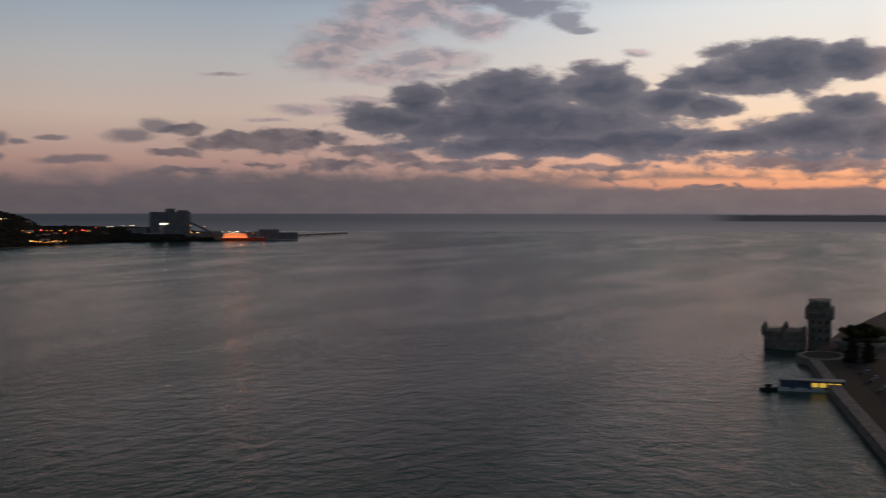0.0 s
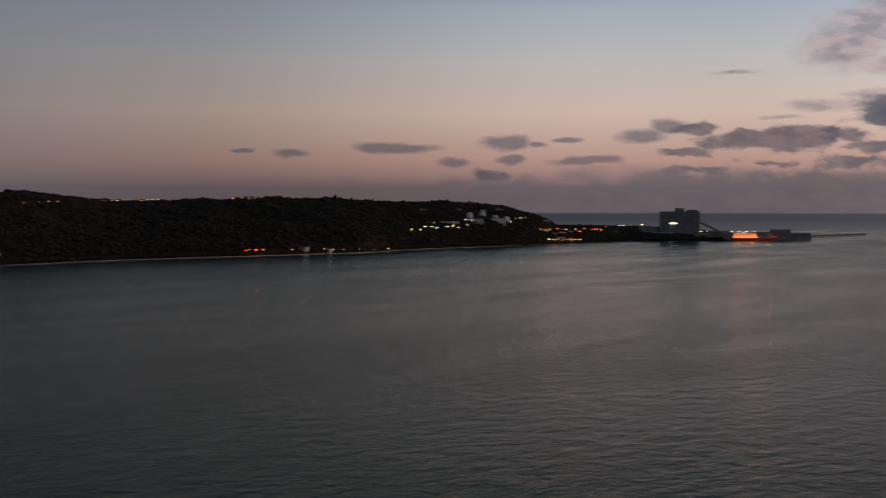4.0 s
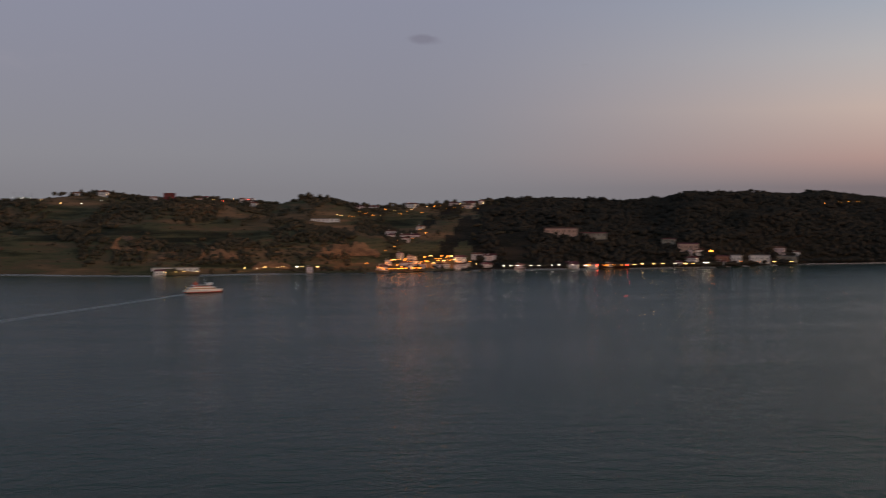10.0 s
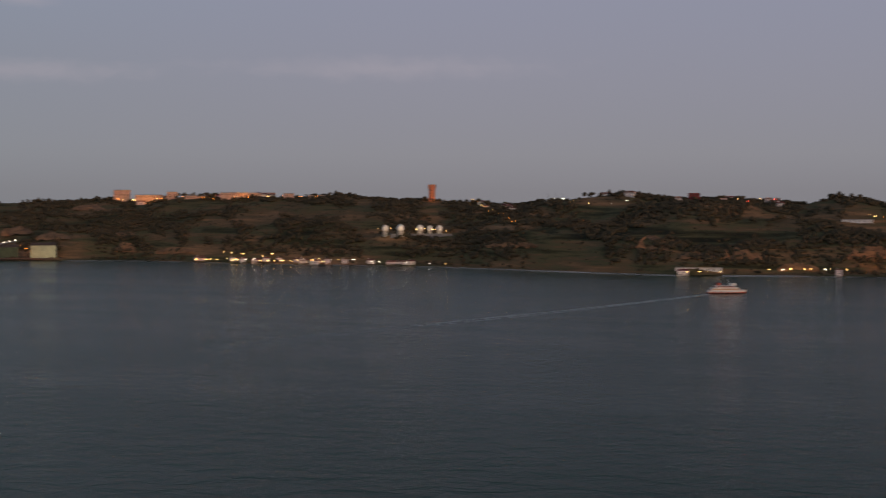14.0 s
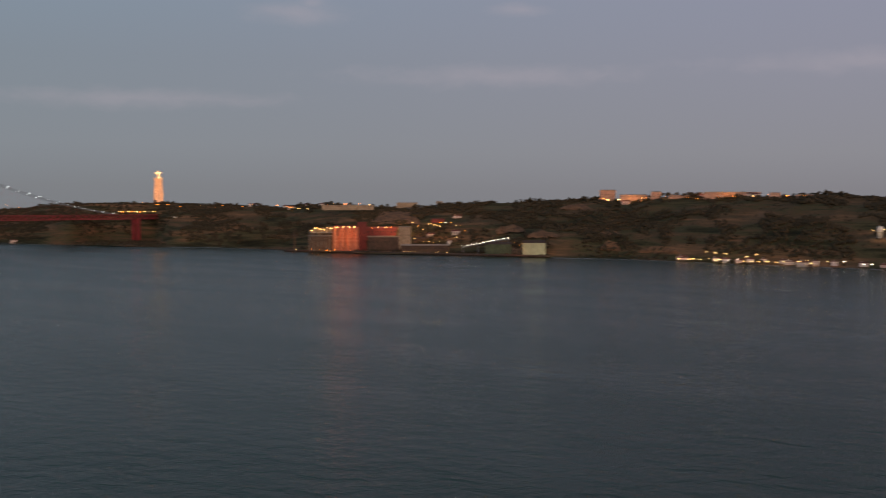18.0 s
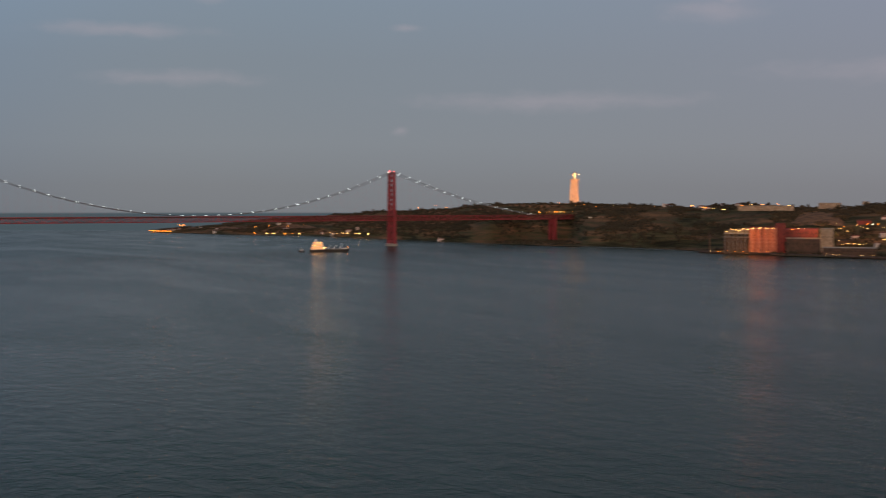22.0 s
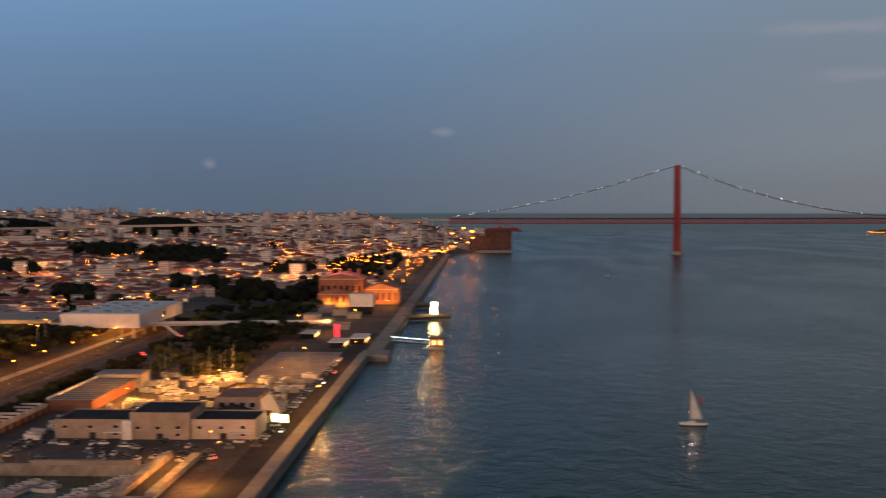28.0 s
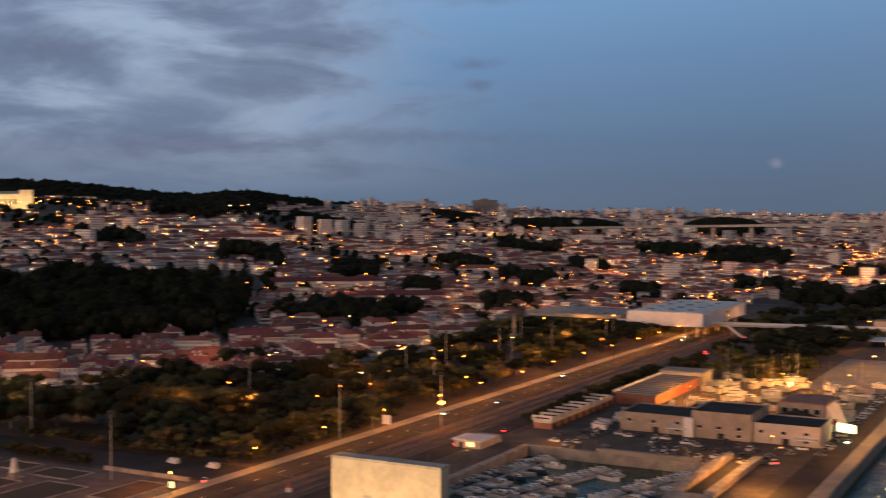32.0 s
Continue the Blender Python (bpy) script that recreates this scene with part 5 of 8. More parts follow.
works_block("red_tower_hall", 137.3, 137.75, -35, -13.5, 2590, 9, M_DARKRED, "tall dark red industrial tower hall", M_DARKRED, False)
works_block("red_hall", 137.75, 139.2, -26, -18.5, 2625, 12, M_DARKRED, "dark red industrial hall with a lit gable", M_DARKRED)
works_block("storage_hall", 137.8, 139.3, -36, -26, 2570, 10, M_BROWN, "weathered brown storage hall with a pale roof", M_PALESILO)
works_block("pale_store", 139.3, 139.88, -34, -17.4, 2580, 9, M_PALESILO, "tall pale concrete store", pitched=False)
works_block("quay_shed", 139.4, 141.75, -39.5, -33, 2480, 8, M_BROWN, "low quay shed with a row of lamps", M_CONC)
works_block("hill_house", 140.88, 141.5, -19, -11, 2700, 9, M_DARKRED, "dim red works house up the slope", M_ROOF)
works_block("hill_hall", 140.0, 142.2, -32, -27, 2600, 9, M_BROWN, "long brown works hall on the lower slope", M_BROWN)
works_block("ridge_house", 135.6, 138.1, -1.2, 0.7, 2930, 9, M_PALESILO, "long low building lit on the ridge", M_FLATROOF, False)
works_block("villa", 139.2, 140.2, 0.5, 2.9, 2960, 8, M_PALESILO, "pale villa among the ridge trees", M_FLATROOF, False)
works_block("villa", 141.1, 141.4, -1.0, 4.0, 2960, 8, M_PALESILO, "pale villa among the ridge trees", M_FLATROOF, False)
for a0, a1, low, high in ((148.95, 149.7, 4, 13.5), (149.9, 151.2, 5, 9.5), (151.35, 151.85, 6, 12), (152.2, 153.4, 6, 9), (153.8, 156.4, 8, 11.5), (156.8, 157.3, 7, 11), (158.0, 158.8, 7, 9.5)):
    works_block("apartment_block", a0, a1, low, high, SHORE((a0 + a1) / 2) + 505, 8, M_ROSE, "flat rose apartment block lit orange on the ridge", M_FLATROOF, False)
# single houses and sheds along the far shore and up its slopes
for n, a0, a1, low, high, m, label, roof, pitched in (
        ("slope_house", 194.25, 195.8, -25, -18.5, M_ROSE, "large rose house under a red roof among the trees", M_ROOF, True),
        ("slope_house", 195.95, 197.2, -27, -22.5, M_PALESILO, "long pale house under a red roof on the slope", M_ROOF, True),
        ("slope_house", 199.8, 200.45, -32, -27, M_PALESILO, "pale gabled house above the shore", M_ROOF, True),
        ("slope_house", 200.55, 201.5, -38, -31, M_ROSE, "rose house above the landing stage", M_ROOF, True),
        ("hill_house", 183.0, 184.35, -13.6, -10.4, M_WHITE, "long low white house on the slope", M_FLATROOF, False),
        ("ridge_house", 176.1, 176.65, 7, 10.8, M_DARKRED, "small dark red house on the skyline", M_DARKRED, False)):
    p = site((a0 + a1) / 2, low)
    works_block(n, a0, a1, low, high, p.length if p.z < EYE else SHORE((a0 + a1) / 2) + 505, 6, m, label, roof, pitched)
for n, a0, a1, low, high, m, label, roof, pitched in (
        ("boat_store", 202.3, 202.9, -48, -41.0, M_BRICK, "brick-red boat store on the shore", M_ROOF, True),
        ("white_store", 202.99, 203.49, -48, -40.2, M_WHITE, "white flat-roofed store on the shore", M_FLATROOF, False),
        ("white_store", 203.84, 204.75, -48, -40.0, M_WHITE, "white flat-roofed store on the shore", M_FLATROOF, False),
        ("grey_store", 205.07, 205.97, -48, -40.6, M_PALESILO, "grey flat-roofed store on the shore", M_FLATROOF, False),
        ("red_store", 196.8, 198.3, -51, -48.2, M_BRICK, "low red boathouse by the water", M_CONC, False),
        ("long_store", 175.52, 177.7, -57, -50.6, M_WHITE, "long pale warehouse by the water", M_CONC, False)):
    works_block(n, a0, a1, low, high, SHORE((a0 + a1) / 2) + 20, 5, m, label, roof, pitched)
for a, r, c, size, d in ((175.95, -53.2, "w", 2.6, -3), (177.05, -53.4, "w", 2.6, -3), (169.5, 6.8, "c", 2.4, 500), (169.85, 6.8, "c", 2.4, 500), (170.2, 6.8, "c", 2.4, 500), (197.9, -48.6, "o", 3.0, -2), (196.2, -49, "o", 2.4, -2)):
    d = SHORE(a) + d + 12
    q = from_bearing(a, d)
    t = street_lamp(q.x, q.y, EYE + r / 1000 * d - 7.8, c, "far shore lamps", "small bright lamp over the far shore")
    t.children[1].scale = (size, size, size)
crane = thing("dock_crane", "tall slim harbour crane on the works quay", "crane", tuple(from_bearing(134.3, 2600, 2)), 180 - port)
part("tower", tube(bmesh.new(), (0, 0, -2), (0, 0, 42), 2.2, 1.4, 4), M_BROWN, crane)
part("jib", tube(bmesh.new(), (0, 0, 36), (-38, 0, 22), 1.0, 0.6, 4), M_BROWN, crane)
part("cab", B(-3, 3, -3, 3, 32, 38), M_BROWN, crane)
for a0, a1, r0, r1, n, cs, size in ((134.2, 137.5, -36.5, -36.5, 9, "oow", 2.2), (136.2, 137.3, -16.8, -16.8, 4, "w", 3.0), (137.9, 139.1, -18.0, -18.0, 4, "wo", 2.4), (139.9, 141.4, -16, -18, 9, "wo", 2.6), (139.9, 141.4, -28, -29, 6, "w", 2.4), (139.5, 141.7, -38.6, -38.8, 10, "w", 2.0),
                                    (141.2, 142.6, -12, -20, 6, "wco", 2.6), (144.87, 144.9, -30.2, -30.2, 1, "o", 5.0), (145.09, 145.1, -33.6, -33.6, 1, "o", 3.6), (146.2, 146.25, -38.1, -38.1, 1, "w", 4.0), (142.0, 142.2, -26, -26, 2, "w", 2.4)):
    for k in range(n):
        u = (k + 0.5) / n
        q = from_bearing(a0 + (a1 - a0) * u, 2470 if r0 < -37.5 else 2555 if a0 < 143 else 2395)
        z = EYE + (r0 + (r1 - r0) * u + rnd.uniform(-0.8, 0.8) * (3.2 if 139.8 < a0 < 141.3 and r0 > -30 else 1)) / 1000 * math.hypot(q.x, q.y)
        t = street_lamp(q.x, q.y, z - 7.8, rnd.choice(cs), "works lamps", "small bright lamp over the port works")
        t.children[1].scale = (size, size, size)
for a, z, e, c in ((135.3, 58, 12000, (1.0, 0.5, 0.14)), (136.0, 60, 12000, (1.0, 0.5, 0.14)), (138.6, 56, 9000, SODIUM), (140.5, 20, 16000, SODIUM), (140.8, 60, 12000, SODIUM), (134.5, 14, 6000, SODIUM), (136.0, 10, 8000, SODIUM)):
    bulb("works_lamp", tuple(from_bearing(a, 2560, z)), e, c, 1.5)
# unseen spot added in mid-air to warm the quarry face
flood("quarry_floodlight", tuple(from_bearing(139.2, 2560, 92)), tuple(from_bearing(139.2, 2780, 86)), 420000, (1.0, 0.5, 0.2), 100, 2)
# conveyor with a row of white lamps, and two sheds
conv = thing("conveyor_bridge", "sloping conveyor gallery with a row of white lamps", "conveyor", (0, 0, 0), 0)
a, b = from_bearing(142.39, 2420, 17), from_bearing(144.6, 2420, 34)
part("gallery", tube(bmesh.new(), a, b, 1.6, sides=4), M_SILO, conv)
for k in range(4):
    c = a.lerp(b, k / 3.0)
    part("trestle", tube(bmesh.new(), (c.x, c.y, 0), c, 0.9), M_SILO, conv)
for k in range(10):
    c = a.lerp(b, k / 9.0) * 0.997
    part("gallery_lamp", lamp_mesh["c"], None, conv).matrix_basis = Matrix.Translation((c.x, c.y, a.z + (b.z - a.z) * k / 9.0 + 2.4)) @ Matrix.Scale(3.0, 4)
for a, w, h, m, lab in ((145.82, 22, 26, M_GREENSHED, "pale green sheet-metal shed lit from beside"), (144.1, 26, 22, material("dark_green_sheeting", (0.06, 0.10, 0.06), 0.6, size=8, tint=(0.035, 0.065, 0.04)), "dark green ribbed storage shed")):
    p = from_bearing(a, SHORE(a) + 32, 2)
    t = thing("storage_shed", lab, "shed", tuple(p), -a)
    part("wall", B(-w, w, -16, 16, -2, h), m, t)
    part("roof", gable(bmesh.new(), -w, w, -16, 16, h + 0.003, 5), M_BROWN, t)
    for j in range(11):
        part("rib", B(-w + j * w * 0.2 - 0.5, -w + j * w * 0.2 + 0.5, -17, -16, 0, h), m, t)
bulb("shed_lamp", tuple(from_bearing(146.2, 2300, 14)), 9000, HALOGEN, 1)
bulb("shed_lamp", tuple(from_bearing(144.9, 2318, 28)), 12000, SODIUM, 1)
# jetty deck under the works
bm = bmesh.new()
p0, p1 = from_bearing(133.83, 2640), from_bearing(146.65, 2310)
for k in range(24):
    c = p0.lerp(p1, k / 23)
    tube(bm, (c.x, c.y, -2), (c.x, c.y, 3), 1.2)
tube(bm, (p0.x, p0.y, 2.6), (p1.x, p1.y, 2.6), 2.6, sides=4)
solid("works_quay", bm, M_BROWN, "concrete quay on piles below the works", "quay", "structure")

# bridge end works: lit white building at the south end of the deck
p = from_bearing(128.69, 3260, 60)
t = thing("toll_building", "small white building lit at the bridge's end", "building", (p.x, p.y, 62), 180 - 130)
part("wall", B(-10, 10, -8, 8, -30, 10), M_WHITE, t)
part("roof", B(-11, 11, -9, 9, 10.003, 11), M_FLATROOF, t)
bulb("end_lamp", from_bearing(128.63, 3235, 84), 3000, HALOGEN, 1)

# ---- boats on the river ----
ship((2358, -1160, 0), -116.2, 88, 16, M_BLACKHULL, -0.3, "dark-hulled coaster with a brightly lit white deckhouse under way", [(-0.4, 10, "w"), (-0.3, 16, "t"), (-0.22, 16, "w"), (-0.34, 8, "s"), (0.44, 5, "o"), (-0.12, 4, "w")], 0.16, 5, L_CABIN)
for a, z in ((115.5, 16), (115.9, 24)):
    bulb("ship_lamp", tuple(from_bearing(a, 2606, z)), 1400, (1.0, 0.55, 0.2), 2.5)
bulb("ship_lamp", tuple(from_bearing(116.6, 2612, 12)), 2500, HALOGEN, 1)

tug = thing("pilot_boat", "small dark pilot boat with a white wheelhouse", "boat", tuple(from_bearing(114.85, 2640)), -116)
part("hull", hull_mesh(15, 4.6, 2.0, M_BLACKHULL), None, tug)
part("wheelhouse", B(-3, 2.5, -1.8, 1.8, 2.0, 6.5), M_WHITE, tug)
part("mast", tube(bmesh.new(), (-1, 0, 6.5), (-1, 0, 11), 0.2, 0.1), M_WHITE, tug)

ferry = thing("ferry", "white passenger ferry with red stripes and lit cabin windows", "ferry", (51, -1405, 0), 200)
part("hull", hull_mesh(46, 11, 3.6, M_WHITE, 0.15), None, ferry)
part("stripe", hull_mesh(46.2, 11.2, 1.4, M_REDHULL, 0.1, "stripe"), None, ferry, "red-orange stripe along the waterline")
part("cabin", B(-19, 13, -4.8, 4.8, 3.3, 6.6), M_WHITE, ferry)
part("window_band", B(-18, 12.5, -4.86, 4.86, 4.5, 5.8), glow("cabin_light", (255, 180, 110), 0.22), ferry, "warm lit cabin windows")
part("upper_cabin", B(-14, 8, -4.2, 4.2, 6.6, 9.2), M_WHITE, ferry)
part("upper_stripe", B(-14.1, 8.1, -4.26, 4.26, 7.2, 7.9), M_REDHULL, ferry, "red stripe under the upper windows")
part("wheelhouse", B(4, 10, -3, 3, 9.2, 11.6), M_WHITE, ferry)
part("mast", tube(bmesh.new(), (2, 0, 9.2), (1, 0, 17), 0.25, 0.12), M_WHITE, ferry)
part("stern_rail", B(-22, -19, -4.4, 4.4, 3.6, 4.7), M_STEEL, ferry)
part("upper_window_band", B(-13, 7.5, -4.24, 4.24, 8.1, 8.9), M_DARK, ferry, "dark upper windows")
part("funnel", B(-12, -8, -2, 2, 9.2, 12.2), M_REDHULL, ferry)
part("dark_band", hull_mesh(46.3, 11.3, 0.5, M_DARK, 0.1, "dark_band"), None, ferry)
bulb("ferry_lamp", (52, -1394, 9), 60, HALOGEN, 1)

for a, d, z, e, c in ((188.37, 1868, 16, 9000, SODIUM), (189.72, 1875, 18, 7000, SODIUM), (201.70, 1900, 12, 5000, HALOGEN), (203.82, 1905, 14, 6000, SODIUM), (205.42, 1905, 14, 5000, HALOGEN), (176.79, 1790, 14, 4000, HALOGEN), (184.40, 1830, 40, 9000, SODIUM)):
    bulb("shore_lamp", tuple(from_bearing(a, d, z)), e, c, 3.0)

M_FOAM = bpy.data.materials.new("wake_foam")
M_FOAM.use_nodes = True
N = Nodes(M_FOAM.node_tree)
b = M_FOAM.node_tree.nodes["Principled BSDF"]
at = N.add("ShaderNodeTexCoord").outputs["Object"]
b.inputs["Base Color"].default_value, b.inputs["Roughness"].default_value = (0.62, 0.64, 0.63, 1), 0.9
M_FOAM.node_tree.links.new(N.math("MULTIPLY", N.span(N.noise(N.vmath("MULTIPLY", at, (0.11, 0.11, 1)), 1.0, 6, 0.7), 0.12, 0.62), N.span(N.vmath("LENGTH", at), 820, 1380, 0.2, 0.9)), b.inputs["Alpha"])
bm = bmesh.new()
way_pts = [Vector((*p, 0.04)) for p in ((70, -1386), (125, -1266), (197, -1118), (264, -999), (311, -906), (345, -836), (372, -775))]
for off, w0, w1 in ((-3, 4.0, 14.0), (8, 3.0, 9.0)):
    last = None
    for k, p in enumerate(way_pts):
        w = w0 + (w1 - w0) * k / 6
        o = off * (1 + k * 0.35)
        pair = [bm.verts.new(p + Vector((0, o - w, 0))), bm.verts.new(p + Vector((0, o + w, 0)))]
        if last:
            bm.faces.new((*last, pair[1], pair[0]))
        last = pair
solid("wake", bm, M_FOAM, "pale foam wake trailing behind the ferry", "wake", "stuff")

M_SAIL = material("sail_cloth", (0.80, 0.74, 0.66), 0.8, size=3, vary=0.1)
M_PINK = material("red_sail_cloth", (0.55, 0.11, 0.10), 0.8, size=2, vary=0.2)
M_TEAK = material("deck_wood", (0.26, 0.17, 0.10), 0.7, size=1, vary=0.3)
yacht = thing("sailing_yacht", "white sailing yacht with a pale mainsail set and a lamp", "sailboat", (544.0, -95.8, 0), 90)
part("hull", hull_mesh(12.4, 3.8, 1.35, M_WHITE, 0.2), None, yacht)
part("boot_stripe", hull_mesh(12.5, 3.85, 0.35, M_DARK, 0.1, "boot_stripe"), None, yacht)
part("deck", B(-5.8, 3.4, -1.4, 1.4, 1.2, 1.4), M_TEAK, yacht)
part("coachroof", prism(bmesh.new(), [(-1.5, -1), (2.6, -0.7), (2.6, 0.7), (-1.5, 1)], 1.4, 2.1, 0.85), M_WHITE, yacht)
part("mast", tube(bmesh.new(), (1.2, 0, 1.3), (1.2, 0, 17.6), 0.14, 0.09), M_STEEL, yacht)
part("boom", tube(bmesh.new(), (1.2, 0, 2.7), (-4.2, 0.9, 2.8), 0.09), M_STEEL, yacht)
bm = bmesh.new()
rows = []
for i in range(9):
    u = i / 8
    z, c = 2.95 + u * 13.4, 5.3 * (1 - u) ** 0.85 + 0.12
    rows.append([bm.verts.new((1.12 - c * k / 5, 0.17 * c * k / 5 + 0.45 * math.sin(math.pi * k / 5) * (1 - u) + 0.02, z)) for k in range(6)])
for p, q in zip(rows[:-1], rows[1:]):
    for k in range(5):
        bm.faces.new((p[k], p[k + 1], q[k + 1], q[k]))
bmesh.ops.solidify(bm, geom=bm.faces[:], thickness=0.03)
part("mainsail", bm, M_SAIL, yacht, smooth=True)
bm = bmesh.new()
v = [bm.verts.new(p) for p in ((-2.2, 0.7, 14.6), (-3.2, 0.8, 13.8), (-4.4, 1.0, 9.6), (-2.9, 0.9, 10.2))]
bm.faces.new(v)
bmesh.ops.solidify(bm, geom=bm.faces[:], thickness=0.03)
part("ensign", bm, M_PINK, yacht, "large red flag flying aft")
part("rudder_post", tube(bmesh.new(), (-5.6, 0, 1.2), (-5.6, 0, 2.6), 0.06), M_STEEL, yacht)
part("mast_lamp", lamp_mesh["w"], None, yacht, "small warm mast lamp").matrix_basis = pose(1.4, -0.3, 6.2) @ Matrix.Scale(0.35, 4)
bulb("yacht_deck_lamp", (537.5, -94.0, 5.5), 420, (1.0, 0.78, 0.6), 0.3)
bm = tube(bmesh.new(), (5.9, 0, 1.5), (1.2, 0, 16.5), 0.03, sides=3)
part("forestay", bm, M_STEEL, yacht)

# an aircraft far off, low over the hills
q = from_bearing(196.1, 4300, 0)
plane = thing("aircraft", "tiny distant aircraft with its landing light on", "aircraft", (q.x, q.y, 607), 180 - 196.16)
part("fuselage", tube(bmesh.new(), (-4, 0, 0), (4, 0, 0), 0.7, 0.5, 8), M_WHITE, plane)
part("wing", B(-0.8, 0.8, -5, 5, -0.1, 0.1), M_WHITE, plane)
part("landing_light", lamp_mesh["t"], None, plane).matrix_basis = pose(0, -0.9, -0.4) @ Matrix.Scale(2.6, 4)

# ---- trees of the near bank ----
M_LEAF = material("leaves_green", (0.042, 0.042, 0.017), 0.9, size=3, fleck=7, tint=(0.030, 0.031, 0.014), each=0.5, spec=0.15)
# olive leaves brightened towards gold: park lamplight is put into the colour
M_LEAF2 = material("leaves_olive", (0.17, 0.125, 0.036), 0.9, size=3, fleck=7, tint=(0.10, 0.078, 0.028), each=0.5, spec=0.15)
M_BARK = material("bark", (0.11, 0.08, 0.055), 0.95, size=1.0, tint=(0.06, 0.045, 0.035))
tr = random.Random(21)


def crown_mesh(kind, mat):
    """A crown of many small leaf sprays in uneven lobes, about 1 high and wide, with gaps between."""
    v, f = [], []
    lobes = []
    for k in range(11 if kind != "cypress" else 8):
        if kind in ("round", "dark", "golden"):
            c, r = Vector((tr.gauss(0, 0.21), tr.gauss(0, 0.21), tr.uniform(0.42, 0.86))), tr.uniform(0.15, 0.27)
        elif kind == "pine":
            c, r = Vector((tr.gauss(0, 0.30), tr.gauss(0, 0.30), tr.uniform(0.66, 0.86))), tr.uniform(0.13, 0.22)
        else:
            z = 0.1 + 0.85 * k / 8
            c, r = Vector((tr.gauss(0, 0.02), tr.gauss(0, 0.02), z)), 0.15 * (1.1 - z) + 0.035
        lobes.append((c, r))
    for c, r in lobes:
        for j in range(70):
            d = Vector((tr.gauss(0, 1), tr.gauss(0, 1), tr.gauss(0, 0.8))).normalized()
            p = c + d * r * tr.uniform(0.55, 1.08)
            s = tr.uniform(0.022, 0.05)
            a = Vector((tr.gauss(0, 1), tr.gauss(0, 1), tr.gauss(0, 1))).normalized()
            b = a.cross(d).normalized() if a.cross(d).length > 0.01 else Vector((1, 0, 0))
            i = len(v)
            v += [p + a * s, p + b * s * 0.8 + d * s * 0.4, p - a * s, p - b * s * 0.8 - d * s * 0.2]
            f.append((i, i + 1, i + 2, i + 3))
        core = bmesh.new()
        bmesh.ops.create_icosphere(core, subdivisions=2, radius=r * 0.8, matrix=Matrix.Translation(c) @ Matrix.Diagonal((1, 1, 0.85, 1)))
        i = len(v)
        v += [q.co + Vector((tr.uniform(-0.02, 0.02), tr.uniform(-0.02, 0.02), tr.uniform(-0.02, 0.02))) for q in core.verts]
        f += [tuple(i + q.index for q in t.verts) for t in core.faces]
        core.free()
    me = bpy.data.meshes.new("crown")
    me.from_pydata(v, [], f)
    me.materials.append(mat)
    return me


def trunk_mesh(kind):
    bm = tube(bmesh.new(), (0, 0, -0.06), (0.01, 0, 0.5 if kind != "pine" else 0.68), 0.028, 0.018, 7)
    for k in range(5 if kind != "cypress" else 0):
        a = k * 1.26 + 0.3
        tube(bm, (0.008, 0, 0.34 + 0.03 * k), (0.22 * math.cos(a), 0.22 * math.sin(a), 0.66 + 0.02 * k), 0.014, 0.005, 5)
    return mesh("trunk", bm, M_BARK)


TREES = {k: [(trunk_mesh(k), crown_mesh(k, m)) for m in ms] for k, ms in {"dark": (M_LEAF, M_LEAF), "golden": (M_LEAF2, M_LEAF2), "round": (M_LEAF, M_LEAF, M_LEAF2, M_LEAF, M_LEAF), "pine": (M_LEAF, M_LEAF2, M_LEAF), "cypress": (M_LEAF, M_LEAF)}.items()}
TREE_LABEL = {"dark": "dense dark green tree with a rounded crown", "golden": "broad olive tree with lamplit gold put into its leaf colour", "round": "broad dark green tree with a rounded leafy crown", "pine": "umbrella pine with a flat spreading crown", "cypress": "slim dark cypress tree"}


FAR_TREES, far_trees = 660, []


def tree(kind, x, y, h, z=None, group="park trees", wide=1.0):
    z = city_height(x, y) if z is None else z
    if math.hypot(x, y) > FAR_TREES and x > 0:
        m = pose(x, y, z, 0, 0, tr.uniform(0, 360)) @ Matrix.Diagonal((h * wide * 1.1, h * wide * 1.1, h, 1))
        far_trees.append((m, tr.choice(TREES[kind])))
        return None
    t = thing("tree", TREE_LABEL[kind], "tree", (x, y, z), tr.uniform(0, 360), group)
    trunk, crown = tr.choice(TREES[kind])
    for n, me in (("trunk", trunk), ("crown", crown)):
        part(n, me, None, t).scale = (h * wide * 1.1, h * wide * 1.1, h)
    return t


# ---- the old river tower and the garden shore to the west ----
M_LIME = material("old_limestone", (0.31, 0.265, 0.21), 0.9, size=4, fleck=7, bump=0.08, tint=(0.17, 0.145, 0.115))
M_GRASS = material("dark_grass", (0.035, 0.038, 0.018), 0.95, size=7, fleck=20, tint=(0.062, 0.044, 0.027))
M_SOIL = material("bare_earth", (0.16, 0.095, 0.055), 0.95, size=8, fleck=12, tint=(0.10, 0.062, 0.04))
M_GLASS = material("dark_glass", (0.02, 0.024, 0.028), 0.12, size=3)
M_CARW = material("car_paint_pale", (0.62, 0.62, 0.62), 0.3, size=2, vary=0.05, each=0.5)
M_CARD = material("car_paint_dark", (0.07, 0.075, 0.085), 0.3, size=2, vary=0.1, each=0.6)

